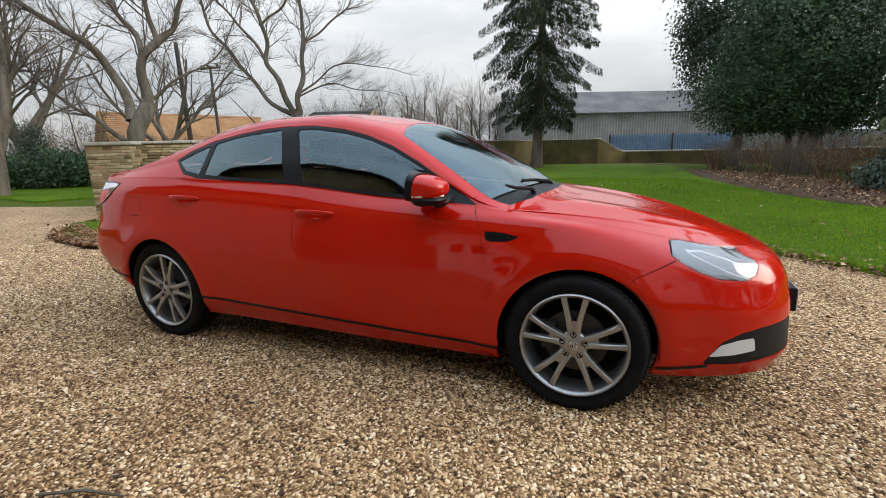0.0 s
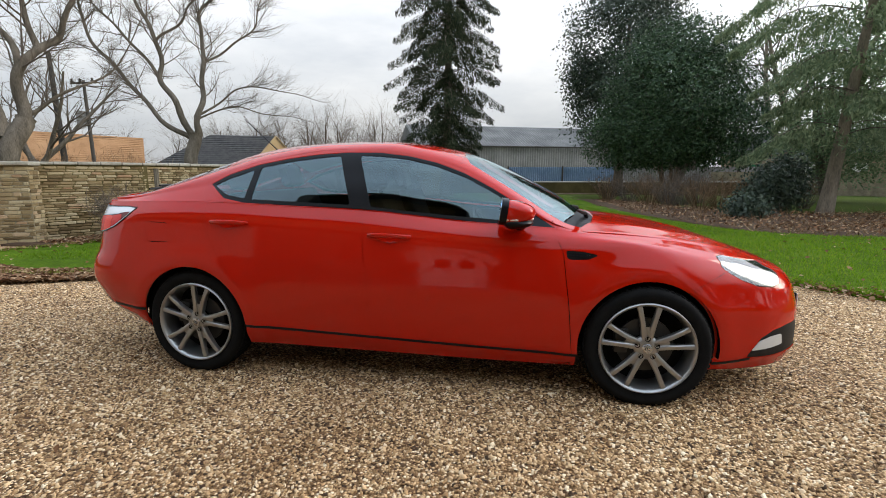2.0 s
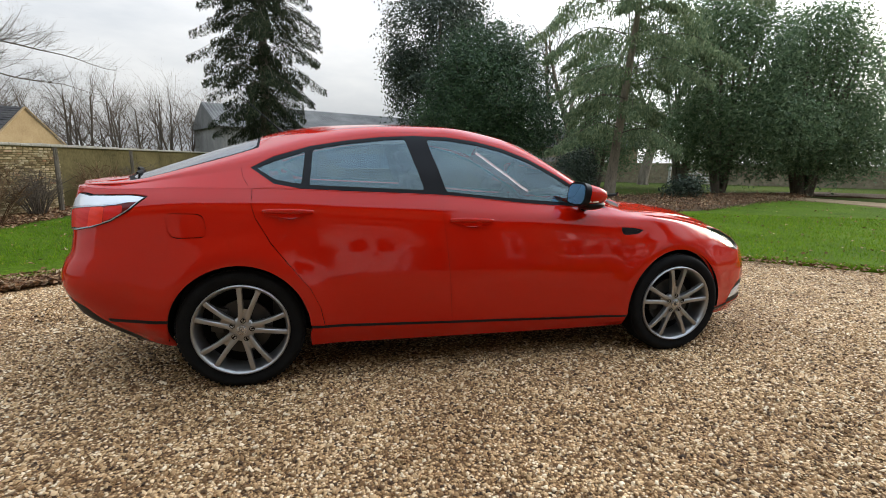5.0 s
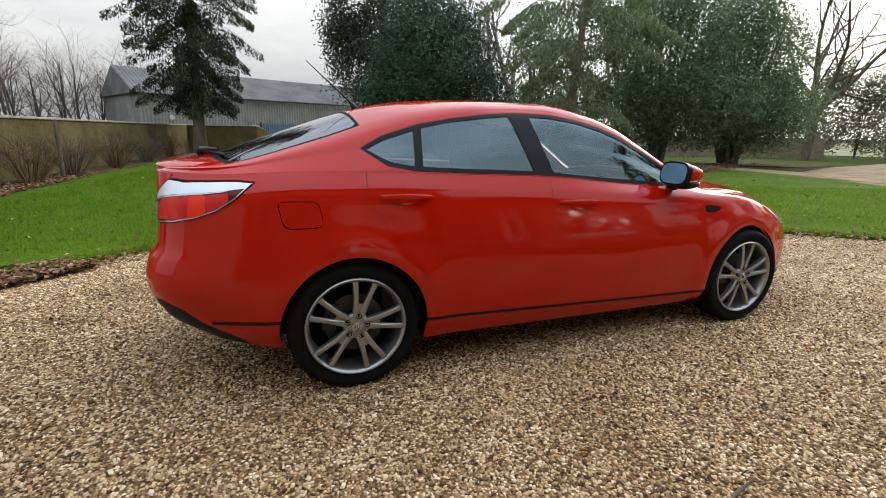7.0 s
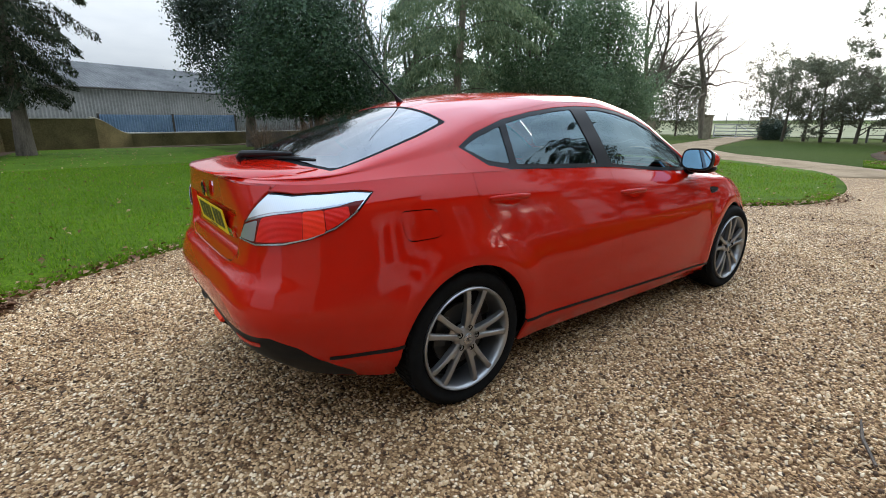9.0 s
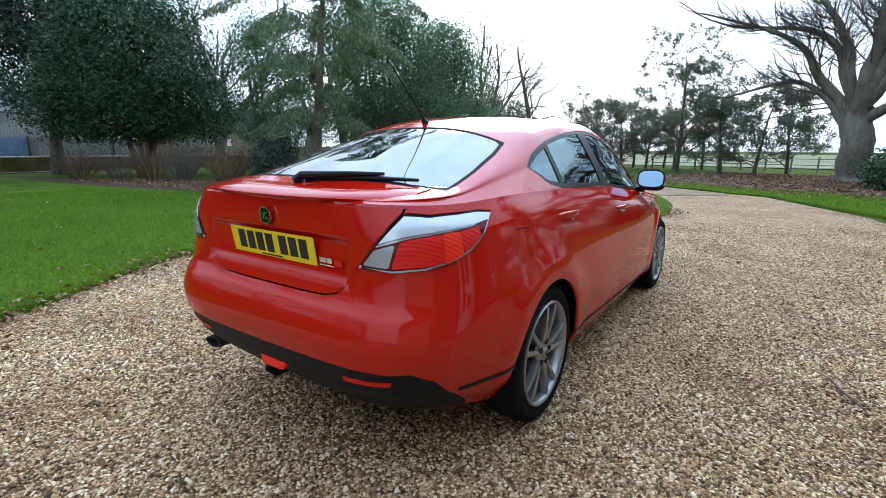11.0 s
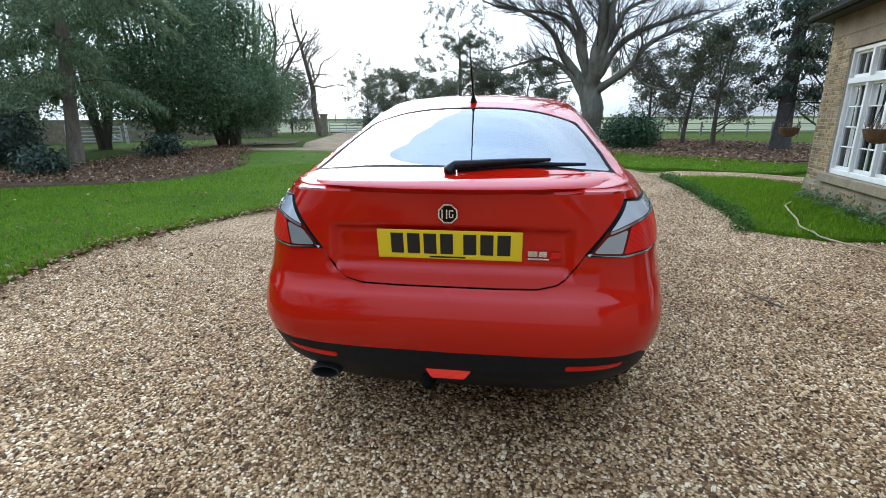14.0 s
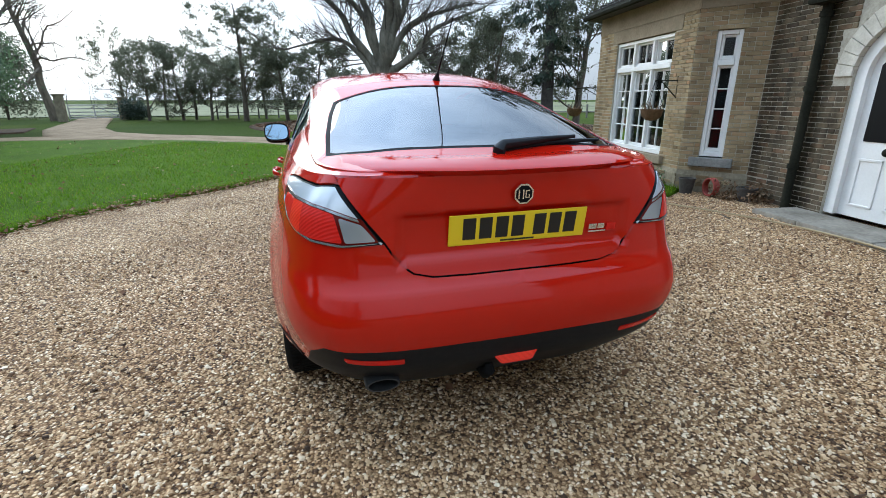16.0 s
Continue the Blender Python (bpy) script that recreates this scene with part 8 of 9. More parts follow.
# the wall's face towards the lawn
lay_courses(garden_wall, WALL[0], WALL[1], 0.0, 1.40, 0.050, 0.20, (0.874, -0.486), "stone", STONE_MESHES, M_RUBBLE, 150, (-6, 0), proud=0.03, depth=0.08)
lay_courses(garden_wall, WALL[1], WALL[2], 0.0, 1.40, 0.050, 0.17, (0.998, -0.057), "stone", STONE_MESHES, M_RUBBLE, 140, (-6, 0), proud=0.03, depth=0.08)

# end pillar
pillar = empty("wall_pillar", "stone and brick end pillar of the garden wall", "pillar", kind="structure")
bm = bmesh.new()
mp = Matrix.Translation((-8.62, 3.72, 0)) @ pose(0, 0, 0, 0, 0, 30)
box(bm, (-0.42, -0.26, -0.2), (0.42, 0.26, 1.40), 0.01, mp)
part("core", bm, M_MORTAR, pillar)
bm = bmesh.new()
box(bm, (-0.47, -0.31, 1.40), (0.47, 0.31, 1.47), 0.02, mp)
part("cap", bm, M_COPING, pillar)
cs = [mp @ Vector((x, y, 0)) for x, y in ((-0.42, -0.26), (0.42, -0.26), (0.42, 0.26), (-0.42, 0.26))]
for i in range(4):
    a, b = cs[i], cs[(i + 1) % 4]
    o = ((a + b) / 2 - mp.translation).normalized()
    lay_courses(pillar, (a.x, a.y), (b.x, b.y), 0.0, 1.40, 0.062, 0.20, (o.x, o.y), "brick", STONE_MESHES, M_RUBBLE, 75, (0, -3), proud=0.02, depth=0.06)
# blue sack and posts by the wall
bm = bmesh.new()
bmesh.ops.create_icosphere(bm, subdivisions=3, radius=1)
for v_ in bm.verts:
    n_ = 1 + 0.35 * noise.noise(v_.co * 2.3)
    v_.co = Vector((0.11 * v_.co.x * n_, 0.09 * v_.co.y * n_, 0.20 + 0.21 * v_.co.z * n_))
bmesh.ops.translate(bm, vec=(-7.55, 4.9, 0.0), verts=bm.verts)
tagged(part("plastic_sack", bm, M_BLUEBAG, None, smooth=True), "crumpled blue plastic sack against the wall", "sack")
for i, (x, y, h) in enumerate(((-6.75, 5.1, 1.35), (-6.8, 8.9, 1.4), (-6.6, 12.5, 1.4))):
    bm = bmesh.new()
    tube(bm, [(x, y, -0.1), (x + 0.02, y, h * 0.5), (x + 0.01, y + 0.02, h)], [0.055, 0.05, 0.045], 8)
    tagged(part("wooden_post", bm, M_BARK, None, smooth=True), "weathered wooden post before the wall", "post", "posts along the wall")


# corrugated barn behind the wall
def corrugated(name, a, b, z0, z1, pitch, depth, material, parent, top=None, rise=0.0):
    """A ribbed sheet between two plan points; top: plan offset of its upper edge."""
    A, B = Vector((*a, 0)), Vector((*b, 0))
    d = (B - A).normalized()
    n = Vector((d.y, -d.x, 0))
    L = (B - A).length
    kq = int(L / pitch) * 2
    up_v = Vector((*(top or (0, 0)), 0))
    verts, faces = [], []
    for i in range(kq + 1):
        off = n * (depth if i % 2 else 0.0) if top is None else Vector((0, 0, depth if i % 2 else 0))
        p = A + d * (L * i / kq) + off
        verts += [(p.x, p.y, p.z + z0), (p.x + up_v.x, p.y + up_v.y, p.z + z1)]
    for i in range(kq):
        faces.append((2 * i, 2 * i + 2, 2 * i + 3, 2 * i + 1))
    return mesh_ob(name, verts, faces, material, parent, smooth=False)


barn = empty("barn", "long grey corrugated barn behind the wall", "barn")
BA, BB = (-11.4, 48.4), (22.0, 64.0)
bd = Vector((BB[0] - BA[0], BB[1] - BA[1], 0)).normalized()
bn = Vector((-bd.y, bd.x, 0))
corrugated("front_wall", BA, BB, -1.2, 4.3, 0.30, 0.06, M_CORRUGATED, barn)
bk = (BA[0] + 12 * bn.x, BA[1] + 12 * bn.y)
corrugated("end_wall", bk, BA, -1.2, 4.3, 0.30, 0.06, M_CORRUGATED, barn)
ra = (BA[0] - 0.4 * bn.x - 0.3 * bd.x, BA[1] - 0.4 * bn.y - 0.3 * bd.y)
corrugated("roof", ra, BB, 4.25, 7.0, 0.34, 0.09, M_ROOFSHEET, barn, (6.4 * bn.x, 6.4 * bn.y))
verts = [(ra[0], ra[1], 4.25), (ra[0] + 6.4 * bn.x, ra[1] + 6.4 * bn.y, 7.0), (ra[0] + 12.8 * bn.x, ra[1] + 12.8 * bn.y, 4.25), (BB[0] + 12.8 * bn.x, BB[1] + 12.8 * bn.y, 4.25), (BB[0] + 6.4 * bn.x, BB[1] + 6.4 * bn.y, 7.0)]
mesh_ob("roof_back", verts, [(1, 2, 3, 4), (0, 2, 1)], M_ROOFSHEET, barn, smooth=False)
bm = bmesh.new()
m = Matrix(((bd.x, bn.x, 0, BA[0]), (bd.y, bn.y, 0, BA[1]), (0, 0, 1, 0), (0, 0, 0, 1)))
box(bm, (-0.3, -0.55, 4.12), (37, -0.40, 4.26), 0.02, m)
part("gutter", bm, M_POLE, barn)
bm = bmesh.new()
lathe(bm, [(0.001, -0.12), (0.22, -0.12), (0.22, 0.0)], "Y", 14, (0, 0, 0))
bmesh.ops.transform(bm, matrix=m @ Matrix.Translation((2.7, -0.05, 2.2)), verts=bm.verts)
part("vent_disc", bm, M_CREAM, barn)
# sheet fence between the low wall and the barn: blue at first, then grey
fence = empty("sheet_fence", "ribbed blue and grey metal fence behind the low wall", "fence")
for a, b, mt in (((-1.2, 40.2), (3.6, 41.0), M_BLUESHEET), ((3.6, 41.0), (8.4, 41.8), M_BLUESHEET), ((8.4, 41.8), (14, 42.7), M_CORRUGATED), ((14, 42.7), (24, 44.2), M_CORRUGATED)):
    corrugated("panel", a, b, -1.0, 1.75, 0.17, 0.05, mt, fence)
for x in (-1.2, 3.6, 8.4, 14, 19):
    bm = bmesh.new()
    y = 40.2 + (x + 1.2) * 0.16
    box(bm, (x - 0.07, y - 0.12, -1.0), (x + 0.07, y + 0.0, 1.82), 0.01)
    part("post", bm, M_POLE, fence)
bm = bmesh.new()
for i in range(2):
    box(bm, (-16.6, 52, -0.9), (-13.2, 54.4, 1.6), 0.05)
container = part("green_container", bm, M_GREENBOX, None)
tagged(container, "green steel container behind the wall", "container")


# slate-roofed cottage with a yellow stone gable
cottage = empty("cottage", "yellow stone cottage with a dark slate roof", "house")
cg, c1, c2 = Vector((-20.0, 33.4, 4.25)), Vector((-20.6, 30.7, 1.95)), Vector((-19.0, 35.6, 1.95))
cd = Vector((-0.9, -0.44, 0)).normalized()
e1, e2, r2 = c1 + cd * 6.6, c2 + cd * 9.5, cg + cd * 4.9
V = [c1, c2, cg, Vector((c1.x, c1.y, -1)), Vector((c2.x, c2.y, -1))]
mesh_ob("gable_wall", V, [(3, 4, 1, 2, 0)], M_YELLOWSTONE, cottage, smooth=False)
V = [c1, e1, Vector((e1.x, e1.y, -1)), Vector((c1.x, c1.y, -1))]
mesh_ob("front_wall", V, [(0, 1, 2, 3)], M_CREAM, cottage, smooth=False)


def slates(name, p0, p1, q1, q0, rows, length, material, parent):
    """Overlapping courses of slates between a lower edge p0-p1 and an upper edge q0-q1."""
    verts, faces = [], []
    n = (p1 - p0).cross(q0 - p0).normalized()
    if n.z < 0:
        n = -n
    for r in range(rows):
        t0, t1 = r / rows, min(1, (r + 1.12) / rows)
        a, b = p0.lerp(q0, t0), p1.lerp(q1, t0)
        c, d = p0.lerp(q0, t1), p1.lerp(q1, t1)
        kq = max(1, int((b - a).length / length))
        for i in range(kq):
            f0, f1 = (i + 0.03) / kq, (i + 0.97) / kq
            o = len(verts)
            lift = n * (0.03 + 0.012 * rs.random())
            verts += [a.lerp(b, f0) + lift, a.lerp(b, f1) + lift, c.lerp(d, f1) + n * 0.004, c.lerp(d, f0) + n * 0.004, a.lerp(b, f0), a.lerp(b, f1)]
            faces += [(o, o + 1, o + 2, o + 3), (o + 4, o + 5, o + 1, o)]
    ob = mesh_ob(name, verts, faces, material, parent, smooth=False)
    return tagged(ob, kind="stuff")


mesh_ob("roof", [c1, e1, r2, cg, c2, e2], [(0, 1, 2, 3), (3, 2, 5, 4), (1, 5, 2)], M_SLATE, cottage, smooth=False)
slates("slate_covering", c1, e1, r2, cg, 15, 0.34, M_SLATE, cottage)
bm = bmesh.new()
for a, b in ((c1, cg), (cg, c2)):
    tube(bm, [a + Vector((0.1, 0.05, -0.02)), b + Vector((0.1, 0.05, 0.0))], 0.05, 6)
part("verge", bm, M_YELLOWSTONE, cottage)

# orange brick range further left
rng_house = empty("brick_outbuilding", "low orange brick outbuilding beyond the wall", "building")
oa, ob_, oc = Vector((-33.0, 34.0, 0)), Vector((-37.0, 22.0, 0)), Vector((-43.0, 24.5, 0))
od = oa + (oc - ob_)
mesh_ob("walls_shell", [Vector((p.x, p.y, z)) for p in (oa, ob_, oc, od) for z in (-1, 2.2)], [(0, 1, 3, 2), (2, 3, 5, 4), (4, 5, 7, 6), (6, 7, 1, 0)], M_ORANGE, rng_house, smooth=False)
ra_, rb_ = Vector((-35.0, 36.3, 0)), (ob_ + oc) / 2
P5 = lambda p, z: Vector((p.x, p.y, z))
slates("roof_tiles", P5(ob_, 2.15), P5(oa, 2.15), P5(ra_, 4.5), P5(rb_, 4.6), 14, 0.4, M_ORANGE, rng_house)
mesh_ob("roof", [P5(ob_, 2.14), P5(oa, 2.14), P5(ra_, 4.48), P5(rb_, 4.58), P5(oc, 2.14), P5(od, 2.14)], [(0, 1, 2, 3), (3, 2, 5, 4), (0, 3, 4), (1, 5, 2)], M_ORANGE, rng_house, smooth=False)

# poles
def pole(x, y, h, lean, label, cross):
    e = empty("utility_pole", label, "pole", at=(x, y, float(gz(x, y)) - 0.2))
    bm = bmesh.new()
    tube(bm, [(0, 0, 0), (lean * 0.5, 0, h / 2), (lean, 0, h)], [0.15, 0.13, 0.10], 10)
    part("pole_shaft", bm, M_POLE, e, smooth=True)
    if cross:
        bm = bmesh.new()
        box(bm, (lean - 1.2, -0.06, h - 0.25), (lean + 1.2, 0.06, h - 0.12), 0.01)
        part("cross_arm", bm, M_POLE, e)
        for dx in (-1.05, -0.3, 0.8):
            bm = bmesh.new()
            lathe(bm, [(0.01, 0), (0.10, 0.02), (0.12, 0.08), (0.06, 0.16), (0.12, 0.20), (0.03, 0.28)], "Z", 10, (lean + dx, 0, h - 0.12))
            part("insulator", bm, M_POLE, e, smooth=True)
        bm = bmesh.new()
        box(bm, (lean - 0.75, -0.3, h - 3.4), (lean - 0.12, 0.3, h - 2.3), 0.05)
        part("transformer", bm, M_CORRUGATED, e)


pole(-22.2, 17.0, 7.4, -0.25, "leaning wooden pole beyond the wall", False)
pole(-33.0, 29.0, 8.8, -0.2, "utility pole with cross arm and transformer", True)


# field gate with piers, wooden gate on the far side
def gate(x, y, yaw, width, h, rails, material, label):
    e = empty("field_gate", label, "gate", at=(x, y, float(gz(x, y))))
    e.rotation_euler = (0, 0, radians(yaw))
    for i in range(rails):
        bm = bmesh.new()
        z = 0.15 + (h - 0.2) * (i / (rails - 1)) ** 1.15
        box(bm, (-width / 2, -0.02, z), (width / 2, 0.02, z + 0.09), 0.008)
        part("rail", bm, material, e)
    for x0 in (-width / 2, width / 2 - 0.09, -0.05):
        bm = bmesh.new()
        box(bm, (x0, -0.035, 0.1), (x0 + 0.1, 0.035, h + 0.05), 0.008)
        part("stile", bm, material, e)
    bm = bmesh.new()
    tube(bm, [(-width / 2, 0.03, 0.2), (0, 0.03, h)], 0.04, 6)
    part("brace", bm, material, e)
    for x0 in (-width / 2 - 0.3, width / 2 + 0.3):
        bm = bmesh.new()
        box(bm, (x0 - 0.10, -0.1, -0.2), (x0 + 0.10, 0.1, h + 0.25), 0.02)
        part("post", bm, material, e)


gate(*polar(19.4, 52), 110, 3.6, 1.25, 5, M_PALEWOOD, "pale five-bar field gate at the end of the drive")
gate(27.5, 29.5, 133, 2.9, 1.2, 5, M_PALEWOOD, "pale wooden five-bar gate beyond the shrubs")
for b, d, h, w, mt, lb in ((21.9, 51, 1.9, 0.55, M_RUBBLE, "brick gate pier beside the drive"), (17.1, 51.5, 1.7, 0.6, M_RUBBLE, "stone gate pier beside the drive")):
    x, y = polar(b, d)
    bm = bmesh.new()
    box(bm, (x - w / 2, y - w / 2, -0.6), (x + w / 2, y + w / 2, h - 0.3), 0.03)
    box(bm, (x - w / 2 - 0.08, y - w / 2 - 0.08, h - 0.3), (x + w / 2 + 0.08, y + w / 2 + 0.08, h - 0.15), 0.03)
    tagged(part("gate_pier", bm, M_MORTAR, None), lb, "pier", "gate piers")
x, y = polar(16.2, 50.5)
evergreen("ivy_mound", x, y, [(0, 0, 0.8, 1.5, 0.9, 0.8)], 5000, 0.16, M_DARKLEAF, 210, "ivy-covered end of a field wall", "ivy", 0.05, 3, 0.5, floor=0.0)
# post and rail fence along the field
field_fence = empty("rail_fence", "pale post and rail fence along the field", "fence")
fp = [polar(b, 46 - abs(b) * 0.1) for b in np.linspace(9, -34, 22)]
for i, (x, y) in enumerate(fp):
    bm = bmesh.new()
    z = float(gz(x, y))
    box(bm, (x - 0.06, y - 0.06, z - 0.2), (x + 0.06, y + 0.06, z + 1.1), 0.01)
    part("post", bm, M_GREYWOOD, field_fence)
    if i:
        for h in (0.5, 0.95):
            bm = bmesh.new()
            tube(bm, [(fp[i - 1][0], fp[i - 1][1], float(gz(*fp[i - 1])) + h), (x, y, z + h)], 0.028, 5)
            part("rail", bm, M_GREYWOOD, field_fence)
# low brick range and hedge seen beyond the shrubs
bm = bmesh.new()
wall_box(bm, (14, 45), (44, 24), -0.6, 1.3, 0.3, (0.5, 0.7))
tagged(part("boundary_wall", bm, M_MORTAR, None), "stone boundary wall beyond the trees", "wall", kind="structure")
farm = empty("farmhouse", "low brick house beyond the trees", "house")
bm = bmesh.new()
m = Matrix.Translation((26, 47, 0)) @ pose(0, 0, 0, 0, 0, -35)
box(bm, (-7, 0, -1), (7, 6, 3.0), 0.0, m)
part("wall", bm, M_STONE, farm)
bm = bmesh.new()
a = [bm.verts.new(m @ Vector(p)) for p in ((-7.3, -0.3, 2.95), (7.3, -0.3, 2.95), (7.3, 3, 5.2), (-7.3, 3, 5.2), (-7.3, 6.3, 2.95), (7.3, 6.3, 2.95))]
bm.faces.new((a[0], a[1], a[2], a[3]))
bm.faces.new((a[3], a[2], a[5], a[4]))
bm.faces.new((a[0], a[3], a[4]))
bm.faces.new((a[1], a[5], a[2]))
part("roof", bm, M_SLATE, farm)
for x0 in (-4.5, 0.0, 3.5):
    bm = bmesh.new()
    box(bm, (x0, -0.06, 0.6), (x0 + 1.0, 0.05, 2.0), 0.01, m)
    part("window", bm, M_GREENBOX if x0 < -4 else M_WHITE, farm)


# ---- the house ----
HO, HD, HN = Vector((2.2, -4.77, 0)), Vector((-0.987, 0.162, 0)).normalized(), Vector((-0.162, -0.987, 0)).normalized()
HM = Matrix(((HD.x, HN.x, 0, HO.x), (HD.y, HN.y, 0, HO.y), (0, 0, 1, 0), (0, 0, 0, 1)))      # house: u along the front, v into it, z up
house = empty("house", "buff brick house with a canted bay and white windows", "house")
hp = lambda u, v, z=0.0: HM @ Vector((u, v, z))
EAVE = 2.80
# plan of the faces, from the bay's far end to the end of the door wall
FACES = {"bay_front": ((-3.05, 0.0), (0.0, 0.0)), "bay_cant": ((0.0, 0.0), (0.64, 0.64)), "door_wall": ((0.64, 0.64), (11.0, 0.64)), "bay_far": ((-3.75, 0.70), (-3.05, 0.0))}
OPEN = {"bay_front": [(0.72, 0.42, 2.52, 2.30)], "bay_cant": [(0.255, 0.50, 0.565, 2.22)], "door_wall": [(1.22, 0.0, 2.32, 1.55)], "bay_far": []}


def face_frame(key):
    (u0, v0), (u1, v1) = FACES[key]
    a, b = hp(u0, v0), hp(u1, v1)
    d = (b - a).normalized()
    o = Vector((-d.y, d.x, 0))
    if (o.dot(HN)) > 0:
        o = -o
    return a, b, d, o


for key in FACES:
    a, b, d, o = face_frame(key)
    L = (b - a).length
    fm = Matrix(((d.x, o.x, 0, a.x), (d.y, o.y, 0, a.y), (0, 0, 1, 0), (0, 0, 0, 1)))
    bm = bmesh.new()
    holes = OPEN[key]
    # the wall's core, with openings right through it
    xs = sorted({0.0, L, *[h[0] for h in holes], *[h[2] for h in holes]})
    for x0, x1 in zip(xs, xs[1:]):
        cut_h = [h for h in holes if h[0] <= x0 + 1e-6 and h[2] >= x1 - 1e-6]
        if cut_h:
            if cut_h[0][1] > 0.01:
                box(bm, (x0, -0.30, -0.3), (x1, -0.003, cut_h[0][1]), 0, fm)
            top_z = cut_h[0][3] if key != "door_wall" else 2.12
            box(bm, (x0, -0.30, top_z), (x1, -0.003, EAVE), 0, fm)
        else:
            box(bm, (x0, -0.30, -0.3), (x1, -0.003, EAVE), 0, fm)
    core = part(key, bm, M_LIME, house)
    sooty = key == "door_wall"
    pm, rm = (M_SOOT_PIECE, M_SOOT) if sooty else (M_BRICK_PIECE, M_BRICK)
    meshes = []
    for j in range(3):
        me = BRICK_MESHES[j].copy()
        me.name = "brick"
        me.materials.clear()
        me.materials.append(pm)
        meshes.append(me)
    block = [tuple(h) for h in holes]
    if key == "door_wall":
        block = [(1.22, 0.0, 2.32, 1.55), (1.0, 1.50, 2.54, 2.0), (1.15, 1.9, 2.4, 2.32)]
    if key == "bay_front":
        block.append((0.55, 2.28, 2.70, 2.50))
    # plinth, brickwork, stone band under the eaves
    brick_end = a + d * min(L, 4.8)
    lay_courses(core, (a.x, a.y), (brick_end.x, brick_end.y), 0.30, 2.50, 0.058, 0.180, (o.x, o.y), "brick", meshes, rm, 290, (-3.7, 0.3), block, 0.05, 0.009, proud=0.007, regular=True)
    bm = bmesh.new()
    box(bm, (-0.02 if key == "bay_cant" else 0, -0.10, 2.50), (L + 0.02, 0.012, EAVE), 0.006, fm)
    part("stone_band", bm, M_STONE, core)
    if key != "door_wall":
        bm = bmesh.new()
        prev = None
        for yy, z in ((0.03, -0.3), (0.03, 0.24), (0.006, 0.31), (-0.05, 0.31)):
            ring = [bm.verts.new(fm @ Vector((x, yy, z))) for x in (-0.003, L + 0.012)]
            if prev:
                bm.faces.new((prev[0], prev[1], ring[1], ring[0]))
            prev = ring
        part("plinth", bm, M_MORTAR, core)
        lay_courses(core, (a.x, a.y), (b.x, b.y), 0.02, 0.25, 0.058, 0.180, (o.x, o.y), "brick", meshes, rm, 60, (-3.7, 0.3), (), 0.08, 0.010, proud=0.045, regular=True)
    else:
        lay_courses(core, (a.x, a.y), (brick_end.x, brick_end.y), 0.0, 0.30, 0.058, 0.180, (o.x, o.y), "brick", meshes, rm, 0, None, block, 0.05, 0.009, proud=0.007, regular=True)


